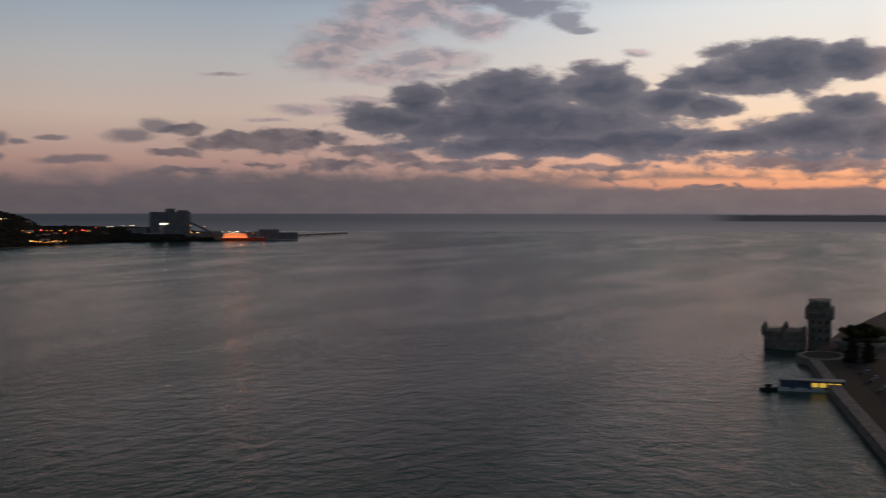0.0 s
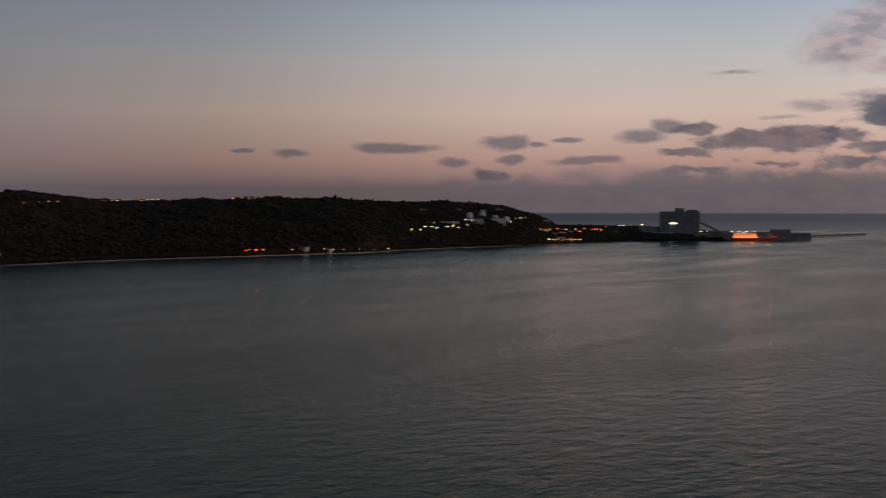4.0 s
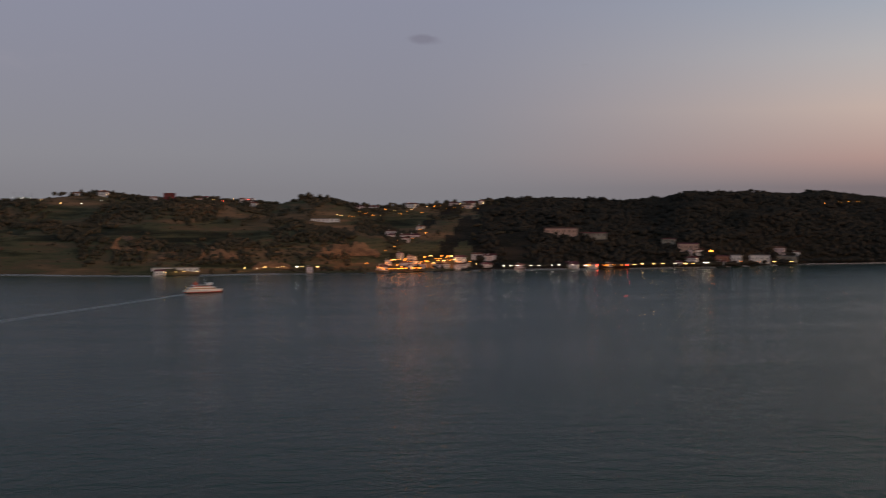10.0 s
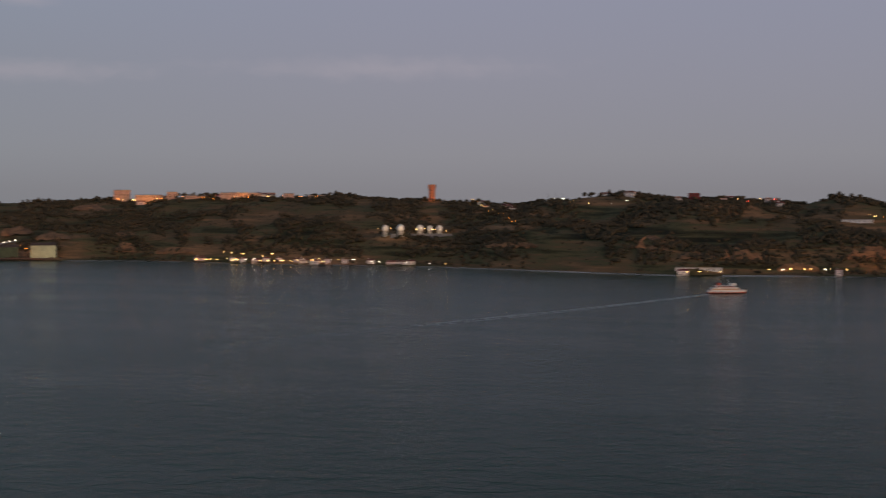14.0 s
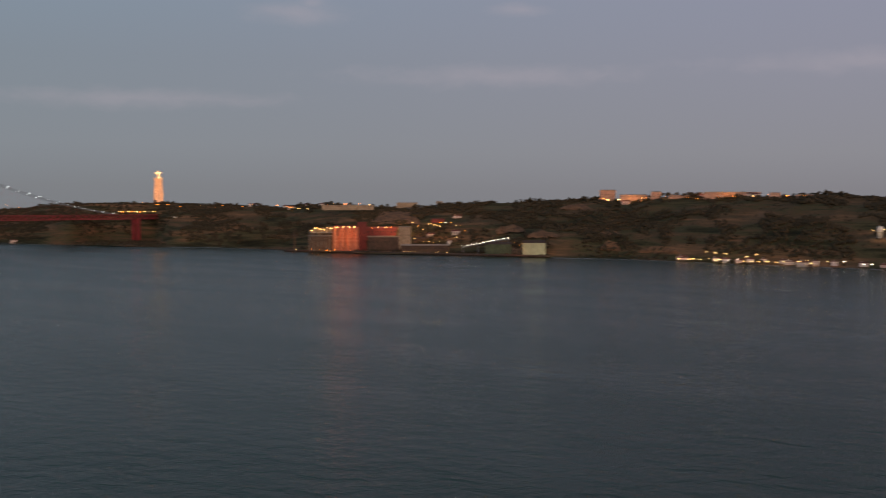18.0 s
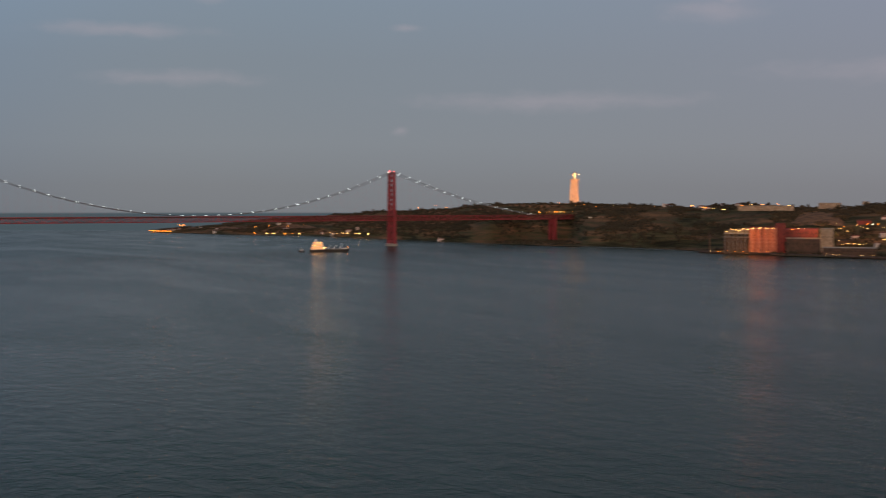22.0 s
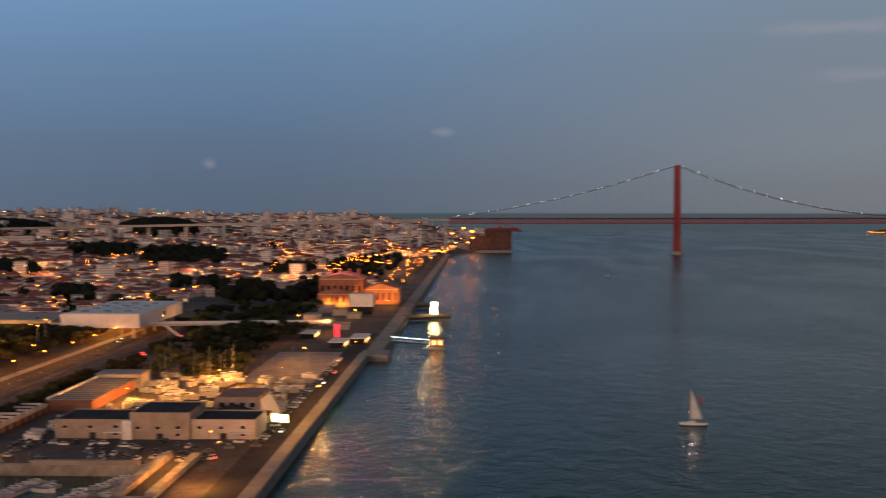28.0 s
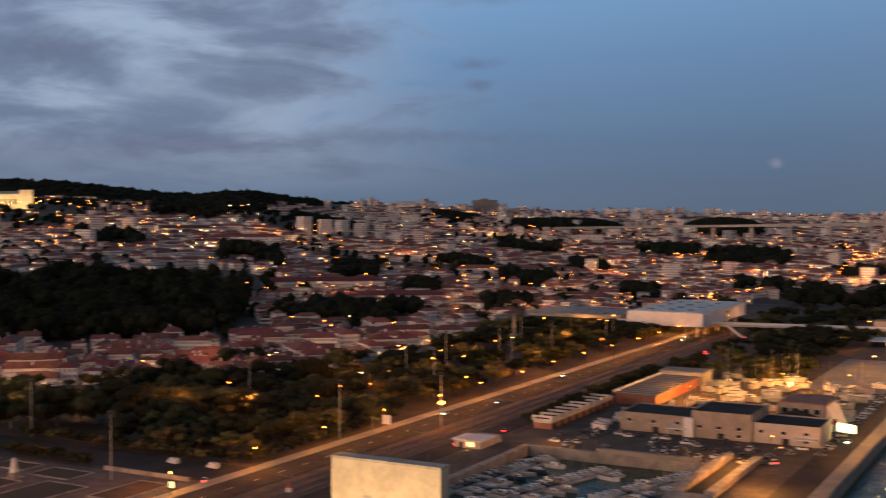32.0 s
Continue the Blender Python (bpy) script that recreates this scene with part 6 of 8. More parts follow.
tower = thing("fortress_tower", "pale limestone river fortress tower with battlements and corner turrets", "tower", (-884, -24, 0))
part("keep", B(-8.2, 8.2, -8.0, 8.0, -2, 24.5), M_LIME, tower)
part("balcony", B(-9.6, 9.6, -9.4, 9.4, 24.5, 26.0), M_LIME, tower)
part("upper_keep", B(-7.4, 7.4, -7.2, 7.2, 26.0, 33.4), M_LIME, tower)
part("cornice", B(-7.8, 7.8, -7.6, 7.6, 31.2, 32.0), M_LIME, tower)
for sx in (-1, 1):
    for sy in (-1, 1):
        t = part("turret", prism(bmesh.new(), [(sx * 8.9 + 1.3 * u, sy * 8.7 + 1.3 * v) for u, v in ring], 21.5, 28.5, 1.0), M_LIME, tower)
        part("turret_dome", prism(bmesh.new(), [(sx * 8.9 + 1.4 * u, sy * 8.7 + 1.4 * v) for u, v in ring], 28.5, 30.6, 0.25), M_LIME, t)
for k in range(7):
    for sx, sy in ((1, 0), (-1, 0), (0, 1), (0, -1)):
        o = -6.6 + k * 2.2
        part("merlon", B(*((sx * 7.0 - 0.4, sx * 7.0 + 0.4, o - 0.6, o + 0.6) if sx else (o - 0.6, o + 0.6, sy * 6.8 - 0.4, sy * 6.8 + 0.4)), 33.4, 35.6), M_LIME, tower)
for z, w in ((6, 0.9), (12, 1.1), (18, 1.3)):
    for y in (-4.5, 0.5, 5):
        part("window", B(8.1, 8.35, y - w / 2, y + w / 2, z, z + 2.6), M_GLASS, tower)
part("loggia", B(8.2, 9.6, -4.5, 4.5, 15.6, 17.2), M_LIME, tower)
bul = part("bulwark", prism(bmesh.new(), [(-15, -9), (15, -9), (17, -24), (9, -38), (-9, -38), (-17, -24)], -2, 12.2, 0.985), M_LIME, tower, "low polygonal stone bulwark in the river")
for (ax, ay), (bx, by) in zip([(15, -9), (17, -24), (9, -38), (-9, -38), (-17, -24)], [(17, -24), (9, -38), (-9, -38), (-17, -24), (-15, -9)]):
    n = int(math.hypot(bx - ax, by - ay) / 2.6)
    for k in range(n):
        u = (k + 0.5) / n
        part("merlon", B(ax + (bx - ax) * u - 0.6, ax + (bx - ax) * u + 0.6, ay + (by - ay) * u - 0.6, ay + (by - ay) * u + 0.6, 12.2, 13.7), M_LIME, bul)
for x, y in ((17, -24), (9, -38), (-9, -38), (-17, -24), (16, -10)):
    t = part("sentry_turret", prism(bmesh.new(), [(x + 1.6 * u, y + 1.6 * v) for u, v in ring], 9, 15.2), M_LIME, bul)
    part("ribbed_dome", prism(bmesh.new(), [(x + 1.7 * u, y + 1.7 * v) for u, v in ring], 15.2, 17.4, 0.2), M_LIME, t)
for k in range(6):
    part("gun_port", B(13.2 + 0.35 * k, 13.9 + 0.35 * k, -12 - k * 2.2, -10.8 - k * 2.2, 4.5, 6.0), M_DARK, bul)

# floating ferry pontoon with a lit cabin
pon = thing("floating_pontoon", "floating landing stage with a blue cabin and yellow lit windows", "pontoon", (-677, -24, 0), 92)
part("float", B(-18, 18, -5, 5, -1, 1.2), M_WHITE, pon)
for k in range(4):
    part("fender", B(-16 + k * 9, -9.5 + k * 9, -5.5, -5, 0, 2.2), M_WHITE, pon, "pale fender panel")
part("cabin", B(-15, 18, -4, 4, 1.2, 5.6), material("blue_cladding", (0.10, 0.14, 0.20), 0.6, size=4), pon)
part("roof", B(-16, 19, -5, 5, 5.6, 6.2), M_STEEL, pon)
for k in range(4):
    part("lit_window", B(2.0 + k * 4, 5.2 + k * 4, -4.12, -3.95, 2.6, 4.9), glow("pontoon_light", (255, 206, 84), 1.1, True) if k == 0 else bpy.data.materials["pontoon_light"], pon, "yellow lit window")
launch = thing("launch", "small dark motor launch moored at the landing stage", "boat", (-671, -44.5, 0), 95)
part("hull", hull_mesh(10, 3.2, 1.6, M_BLACKHULL), None, launch)
part("wheelhouse", B(-2, 1.5, -1.1, 1.1, 1.4, 3.6), M_DARK, launch)

# garden shore: rim path with its round end, lawns, ramp, parked cars
bm = bmesh.new()
for x in np.arange(-800, 160, 12):
    x1 = x + 12.01
    v = [bm.verts.new((px_, EDGE(px_) + o, 4.35)) for px_, o in ((x, 0.3), (x1, 0.3), (x1, 7), (x, 7))]
    bm.faces.new(v)
solid("pavement_shore", bm, M_STONE, "pale stone promenade along the garden shore", "pavement", "structure")
for o0, o1 in ((7, 20), (34, 110)):
    bm = bmesh.new()
    for x in np.arange(-800, 160, 12):
        x1 = x + 12.01
        bm.faces.new([bm.verts.new((px_, EDGE(px_) + o, 4.1)) for px_, o in ((x, o0), (x1, o0), (x1, o1), (x, o1))])
    solid("lawn_shore", bm, M_GRASS, "dark grass and bare earth of the riverside garden", "lawn", "structure")
bm = bmesh.new()
for x in np.arange(-800, 160, 12):
    x1 = x + 12.01
    v = [bm.verts.new((px_, EDGE(px_) + o, 4.12)) for px_, o in ((x, 20), (x1, 20), (x1, 34), (x, 34))]
    bm.faces.new(v)
solid("road_shore", bm, M_ASPHALT, "dark asphalt parking lane along the shore", "road", "structure")
outer = [(-806 + 24 * math.cos(a), -20 + 16 * math.sin(a)) for a in np.linspace(0, 2 * math.pi, 28, endpoint=False)]
solid("round_terrace", prism(bmesh.new(), outer, -2, 4.6), M_PAVE, "rounded pale paved end of the quay", "terrace", "structure")
solid("round_lawn", prism(bmesh.new(), [(-806 + (x + 806) * 0.78, -20 + (y + 20) * 0.74) for x, y in outer], 4.6, 4.75), M_GRASS, "dark lawn inside the rounded terrace", "lawn", "structure")
fort = thing("round_pavilion", "low round pale pavilion with dark trees on its roof", "pavilion", (-852.1, 5.9, 4))
part("drum", prism(bmesh.new(), [(17 * u, 17 * v) for u, v in ring], -4, 4), M_LIME, fort)
part("rim", prism(bmesh.new(), [(20 * u, 20 * v) for u, v in ring], 4, 6), M_STONE, fort, "pale overhanging rim")
part("base", prism(bmesh.new(), [(15 * u, 15 * v) for u, v in ring], 6, 8), M_GRASS, fort)
for k in range(16):
    a, r = k * 2.4, 1 + (k % 4) * 2.6
    tree("round", fort.matrix_basis[0][3] + r * math.cos(a), fort.matrix_basis[1][3] + r * math.sin(a), 10 + k % 3, 9.5, "pavilion trees", 1.0)
for x, y, h in ((-777.4, -2.0, 17), (-781.1, 8.3, 15.5)):
    tree("cypress", x, y, h, 4, "shore cypresses", 1.5)
for k in range(12):
    tree("round", -tr.uniform(520, 900), tr.uniform(58, 110), tr.uniform(7, 11), 4, "garden trees")
for x0, x1, y0, y1 in ((-790, -700, 16, 30), (-690, -560, 40, 70), (-800, -700, 36, 60)):
    solid("lawn", B(x0, x1, y0, y1, 3.6, 4.16), M_GRASS, "dark lawn of the riverside garden", "lawn", "structure")


def car_meshes(paint):
    bm = prism(bmesh.new(), [(-2.1, -0.85), (2.1, -0.85), (2.1, 0.85), (-2.1, 0.85)], 0.12, 0.88, 0.97)
    body = mesh("body", bm, paint)
    cabin = mesh("cabin", prism(bmesh.new(), [(-1.5, -0.78), (1.1, -0.78), (1.1, 0.78), (-1.5, 0.78)], 0.88, 1.45, 0.78), M_GLASS)
    roof = mesh("roof", B(-1.15, 0.75, -0.6, 0.6, 1.452, 1.5), paint)
    return body, cabin, roof


CARS = [car_meshes(M_CARW), car_meshes(M_CARD)]
bm = bmesh.new()
tube(bm, (0, -0.1, 0), (0, 0.1, 0), 0.32, sides=10)
TYRE = mesh("tyre", bm, M_DARK)
HEADLAMP = mesh("headlight", B(2.06, 2.14, -0.7, 0.7, 0.55, 0.75), glow("headlight", (255, 246, 226), 22))
TAILLAMP = mesh("tail_light", B(-2.14, -2.06, -0.75, 0.75, 0.6, 0.8), glow("tail_light", (255, 30, 20), 16))


def car(x, y, turn, paint=0, lit=False, z=None):
    t = thing("car", ("pale small car" if paint == 0 else "dark small car") + (" driving with its lamps on" if lit else " parked on the asphalt"), "car", (x, y, city_height(x, y) + 0.1 if z is None else z), turn, "cars")
    for n, me in zip(("body", "cabin", "roof"), CARS[paint]):
        part(n, me, None, t)
    for sx in (-1.3, 1.3) if lit else ():
        for sy in (-0.8, 0.8):
            part("tyre", TYRE, None, t).location = (sx, sy, 0.32)
    if lit:
        part("headlight", HEADLAMP, None, t), part("tail_light", TAILLAMP, None, t)
    return t


for k in range(22):
    x = -520 - k * 11 - tr.uniform(0, 4)
    car(x, EDGE(x) + 23 + (k % 3) * 3.5, tr.choice((0, 8, 180)), k % 3 == 0, False, 4.16)
bulb("garden_lamp", (-560, 22, 10), 500, SODIUM, 0.3)

# ---- the monument slab by the quay ----
slabm = thing("stone_monument", "tall pale stone monument slab with a flat top, lit from below", "monument", (190, 116, 4))
part("shaft", B(0.3, 3.4, -11.2, 13, -1, 47.5), material("lit_limestone", (0.56, 0.49, 0.38), 0.85, size=7, fleck=5, bump=0.04, tint=(0.46, 0.40, 0.31)), slabm)
part("top_course", B(0.18, 3.5, -11.3, 13.1, 47.5, 48.0), M_CONC, slabm)
part("plinth", B(-4, 12, -16, 16, -0.5, 5), M_CONC, slabm)
for y in (-5, 0.5, 5):
    part("slit_window", B(0.16, 0.34, y - 1.2, y + 1.2, 40.6, 40.7), M_CONC, slabm)
for y in (104, 116, 128):
    flood("floodlight", (172, y, 8), (190.3, 116, 40), 85000, (1.0, 0.57, 0.22), 95, 1)

# ---- quay, roads and yards ----
def sheet(name, x0, x1, y0, y1, z, mat, label, category):
    """Flat paving laid on the ground, with thickness."""
    return solid(name, B(x0, x1, y0, y1, 3.4, z), mat, label, category, "structure")


sheet("pavement_quay", 150, 775, 75.2, 81, 4.55, M_PAVE, "pale raised stone quay edge along the river", "pavement")
sheet("pavement_quay_east", 780, 2400, 67.3, 78, 4.5, M_PAVE, "pale stone promenade along the river", "pavement")
sheet("road_quay", 150, 900, 81, 93, 4.06, M_ASPHALT, "dark asphalt quay road with parked cars", "road")
sheet("yard", 436.2, 639.8, 93.2, 212.8, 4.08, material("worn_yard_concrete", (0.115, 0.098, 0.085), 0.9, size=12, fleck=20, tint=(0.075, 0.066, 0.06), spec=0.2), "worn grey concrete boat yard", "yard")
sheet("road_south", 200, 960, 218, 229, 4.10, M_ASPHALT, "asphalt carriageway of the avenue", "road")
sheet("rail_bed", 200, 960, 232, 247, 4.14, M_SOIL, "brown ballast bed of the railway", "railway")
sheet("road_north", 200, 960, 249, 265, 4.10, M_ASPHALT, "asphalt carriageway of the avenue", "road")
sheet("pavement_avenue", 200, 960, 265.2, 271, 4.24, M_PAVE, "pale pavement lit by orange lamps", "pavement")
sheet("square", 640, 780, 93.2, 135, 4.07, M_PAVE, "open paved square by the quay", "square")
sheet("lawn_east", 642, 905, 136, 212, 4.05, M_SOIL, "brown trodden lawn behind the yard", "lawn")
sheet("park", 348, 900, 271.2, 392, 4.05, material("leaf_strewn_soil", (0.085, 0.052, 0.032), 0.95, size=7, fleck=14, tint=(0.045, 0.034, 0.02)), "brown park ground between the trees", "park")
sheet("road_cross", 322, 347, 271.2, 430, 4.09, M_ASPHALT, "asphalt side street", "road")
for y in (235.5, 237, 241.5, 243):
    solid("rail", B(200, 960, y - 0.05, y + 0.05, 4.1, 4.32), M_STEEL, "steel railway rail", "rail", "structure")
for k in range(48):
    solid("lane_mark", B(210 + k * 15, 214 + k * 15, 256.9, 257.1, 4.0, 4.115), M_WHITE, "white lane line on the asphalt", "road marking", "structure")
# formal garden: pale walks, dark beds with kerbs, a low wall along the street
M_BEDSOIL = material("red_brown_soil", (0.070, 0.036, 0.024), 0.95, size=5, fleck=12, tint=(0.035, 0.022, 0.016))
M_WALK = material("gravel_walk", (0.15, 0.105, 0.085), 0.9, size=6, fleck=20, tint=(0.10, 0.07, 0.06))
sheet("pavement_garden", 236, 318, 272, 392, 4.12, M_WALK, "pale gravel walks of the formal garden", "pavement")
for x0, x1, y0, y1, m in ((285, 311, 277, 291, M_BEDSOIL), (299, 312, 314, 334, M_GRASS), (302, 313, 340, 358, M_GRASS), (268, 295, 300, 319, M_GRASS), (262, 290, 326, 342, M_BEDSOIL), (262, 296, 350, 372, M_GRASS), (248, 278, 276, 292, M_BEDSOIL), (302, 313, 364, 388, M_GRASS)):
    t = thing("garden_bed", "bare red-brown garden bed with a pale kerb" if m == M_BEDSOIL else "dark planted garden bed with a pale kerb", "garden bed", (0, 0, 0), 0, "garden beds")
    part("soil", B(x0 + 0.6, x1 - 0.6, y0 + 0.6, y1 - 0.6, 4.0, 4.35), m, t)
    for a in ((x0, x1, y0, y0 + 0.6), (x0, x1, y1 - 0.6, y1), (x0, x0 + 0.6, y0 + 0.6, y1 - 0.6), (x1 - 0.6, x1, y0 + 0.6, y1 - 0.6)):
        part("kerb", B(*a, 4.0, 4.55), M_STONE, t)
solid("garden_wall", B(318.4, 319.3, 276, 316, 3.8, 5.5), M_STONE, "low pale stone wall along the side street", "wall", "structure")
pyr = thing("garden_obelisk", "white stone obelisk on a stepped plinth among the beds", "monument", (292.7, 333.5, 4.1))
part("step", B(-2.4, 2.4, -2.4, 2.4, 0, 0.6), M_STONE, pyr)
part("plinth", B(-1.5, 1.5, -1.5, 1.5, 0.6, 2.2), M_PAVE, pyr)
part("shaft", prism(bmesh.new(), [(-1.1, -1.1), (1.1, -1.1), (1.1, 1.1), (-1.1, 1.1)], 2.2, 7.3, 0.3), M_WHITE, pyr)
info = thing("information_pillar", "small lit yellow-white information pillar beside the street", "pillar", (306.9, 273.2, 4.1))
part("case", B(-0.35, 0.35, -1.3, 1.3, 0, 2.9), M_DARK, info)
part("lit_panel", B(-0.42, -0.35, -1.1, 1.1, 0.6, 2.7), glow("pillar_light", (255, 226, 140), 2.2, True), info, "glowing pale panel")
for x, y, k in ((337.7, 300, 0), (338.5, 281.7, 0)):
    van = thing("van", "white delivery van on the side street", "van", (x, y, 4.1), 80)
    part("body", prism(bmesh.new(), [(-2.6, -1.0), (1.5, -1.0), (1.5, 1.0), (-2.6, 1.0)], 0.45, 2.3, 0.97), M_WHITE, van)
    part("bonnet", B(1.45, 2.6, -0.95, 0.95, 0.45, 1.25), M_WHITE, van)
    part("windscreen", prism(bmesh.new(), [(1.3, -0.92), (2.1, -0.92), (2.1, 0.92), (1.3, 0.92)], 1.25, 2.1, 0.8), M_GLASS, van)
    for wx in (-1.7, 1.7):
        for wy in (-0.98, 0.98):
            part("wheel", tube(bmesh.new(), (wx, wy - 0.1, 0.34), (wx, wy + 0.1, 0.34), 0.34, sides=10), M_DARK, van)

# ---- boats ----
M_HULLB = material("navy_hull", (0.03, 0.05, 0.09), 0.4, size=3, vary=0.2)
M_COVER = material("canvas_cover", (0.40, 0.36, 0.30), 0.9, size=2, vary=0.3, each=0.5)
M_HULLW = material("boat_white", (0.62, 0.58, 0.54), 0.5, size=3, vary=0.15, each=0.45)
HULLS = [(hull_mesh(9.5, 3.1, 1.3, M_HULLW), 9.5), (hull_mesh(7.2, 2.6, 1.1, M_HULLW), 7.2), (hull_mesh(11, 3.5, 1.5, M_HULLW), 11), (hull_mesh(8.5, 2.8, 1.2, M_HULLB), 8.5)]
PARTS = []
for me, n in HULLS:
    PARTS.append({"deck": mesh("deck", B(-n * 0.44, n * 0.26, -n * 0.11, n * 0.11, n * 0.125, n * 0.15), M_TEAK), "cabin": mesh("cabin", prism(bmesh.new(), [(-n * 0.18, -n * 0.1), (n * 0.2, -n * 0.07), (n * 0.2, n * 0.07), (-n * 0.18, n * 0.1)], n * 0.14, n * 0.23, 0.85), M_WHITE),
                  "window": mesh("window", prism(bmesh.new(), [(-n * 0.15, -n * 0.1), (n * 0.17, -n * 0.073), (n * 0.17, n * 0.073), (-n * 0.15, n * 0.1)], n * 0.165, n * 0.2, 0.93), M_GLASS),
                  "mast": mesh("mast", tube(bmesh.new(), (n * 0.08, 0, n * 0.2), (n * 0.08, 0, n * 1.7), 0.13, 0.08, 5), M_STEEL), "boom": mesh("boom", tube(bmesh.new(), (n * 0.08, 0, n * 0.32), (-n * 0.34, 0, n * 0.33), 0.13, 0.1, 5), M_COVER)})
br = random.Random(5)


def boat(x, y, z, turn, k, sail, group):
    t = thing("sailboat" if sail else "motorboat", ("white sailing boat with a bare mast" if sail else "white motor cruiser with a dark-windowed cabin") + (" afloat at the pontoon" if z < 2 else " laid up in the yard"), "boat", (x, y, z), turn, group)
    part("hull", HULLS[k][0], None, t)
    open_deck = br.random() < 0.35
    for n, me in PARTS[k].items():
        if open_deck and n in ("cabin", "window"):
            continue
        if sail or n not in ("mast", "boom"):
            part(n, me, None, t)
    if z > 2:
        for s in (-0.25, 0.2):
            part("stand", STAND, None, t).location = (s * HULLS[k][1], 0, 0)
    return t


bm = tube(bmesh.new(), (0, -1.2, -1.5), (0, -0.5, -0.2), 0.08)
tube(bm, (0, 1.2, -1.5), (0, 0.5, -0.2), 0.08)
STAND = mesh("stand", bm, M_STEEL)
# three rows at floating pontoons in the basin
for x0, y0, x1, y1 in ((350, 197, 430, 184), (343, 179, 424, 156), (368, 146, 430, 125)):
    way_ = Vector((x1 - x0, y1 - y0, 0))
    turn = math.degrees(math.atan2(way_.y, way_.x))
    t = thing("pontoon", "grey floating pontoon walkway on the basin water", "pontoon", (x0, y0, 0), turn, "marina pontoons")
    part("walkway", B(0, way_.length, -0.9, 0.9, 0.0, 0.6), M_CONC, t)
    for k in range(int(way_.length / 20)):
        part("pile", tube(bmesh.new(), (8 + k * 20, 1.3, -2), (8 + k * 20, 1.3, 3.2), 0.2), M_STEEL, t)
    side = Vector((-way_.y, way_.x, 0)).normalized()
    for u in np.arange(3, way_.length - 1, 3.5):
        for s in (-1, 1):
            if br.random() < (0.95 if s > 0 else 0.4):
                k = br.choice((1, 1, 0, 3, 1))
                p = Vector((x0, y0, 0)) + way_.normalized() * (u + br.uniform(-0.4, 0.4)) + side * s * (1.3 + HULLS[k][1] / 2)
                boat(p.x, p.y, 0, turn + 90 * s + br.uniform(-4, 4), k, br.random() < 0.15, "boats in the marina")
# boats laid up in the yard
for k in range(84):
    x, y = br.uniform(545, 660), br.uniform(96, 178)
    if abs(y - 128) < 4 or abs(x - 572) < 3:
        continue
    boat(x, y, 5.7, br.choice((0, 90, 180, 270)) + br.uniform(-12, 12), br.choice((0, 1, 2, 2, 0)), br.random() < 0.8, "boats in the yard")
for k in range(9):
    boat(478 + k * 6.2 + br.uniform(-1, 1), 184 + br.uniform(-5, 5), 5.7, 80 + br.uniform(-14, 14), 1, False, "boats in the yard")

# slipway walls lit orange beside the basin
for x0, x1, y0, y1, z in ((384, 448, 119, 123, 6.2), (384, 448, 108, 111.5, 6.0), (360, 384, 108, 123, 4.9)):
    solid("slipway_wall", B(x0, x1, y0, y1, 3, z), M_STONE, "pale stone slipway wall in orange light", "wall", "structure")
solid("slipway", B(384.2, 448, 111.7, 118.8, 3.2, 4.3), M_ASPHALT, "dark slipway ramp between two walls", "slipway", "structure")
for k in range(6):
    solid("ramp_bollard", prism(bmesh.new(), [(437 + 0.5 * u, 126 + k * 11 + 0.5 * v) for u, v in ring], 4, 5.1), M_STONE, "short stone bollard on the basin edge", "bollard")
solid("basin_parapet", B(433.2, 435.8, 128, 168, 4.1, 5.7), M_PAVE, "pale parapet wall at the basin head", "wall", "structure")

# ---- yacht club offices ----
M_RENDER = material("grey_beige_render", (0.36, 0.30, 0.25), 0.9, size=5, fleck=6, vary=0.15)
M_PALER = material("pale_render", (0.52, 0.45, 0.39), 0.9, size=5, fleck=6, vary=0.12)
office = thing("club_office", "low grey and white flat-roofed yacht club building", "building", (0, 0, 4))
for n, x0, x1, y0, y1, h, m in (("left_wing", 484, 510, 146.1, 178, 7.4, M_RENDER), ("middle_block", 482.5, 512, 121.1, 146, 10.6, M_RENDER), ("right_wing", 484, 508, 94, 121, 7.6, M_PALER)):
    w = part(n, B(x0, x1, y0, y1, -0.5, h), m, office)
    part("roof", B(x0 + 0.5, x1 - 0.5, y0 + 0.5, y1 - 0.5, h, h + 0.12), M_ASPHALT, w, "dark flat roof")
    for a in ((x0, x0 + 0.4, y0, y1), (x1 - 0.4, x1, y0, y1), (x0 + 0.4, x1 - 0.4, y0, y0 + 0.4), (x0 + 0.4, x1 - 0.4, y1 - 0.4, y1)):
        part("parapet", B(*a, h, h + 0.7), m, w)
    n_win = int((y1 - y0) / 8)
    for k in range(n_win):
        y = y0 + (k + 0.6) * (y1 - y0) / n_win
        for z in ((4.2,) if k % 3 else (1.4, 4.4)):
            f = part("window", B(x0 - 0.06, x0 + 0.05, y - 0.9, y + 0.9, z, z + 1.2), M_GLASS, w)
            part("window_frame", B(x0 - 0.1, x0 + 0.03, y - 1.25, y + 1.25, z - 0.15, z), M_WHITE, f)
    part("door", B(x0 - 0.07, x0 + 0.05, (y0 + y1) / 2 - 1.4, (y0 + y1) / 2 + 1.4, 0, 2.6), M_DARK, w)
part("stair_shaft", B(481.2, 484, 145, 149, 0, 8), M_WHITE, office, "white glazed stair shaft")
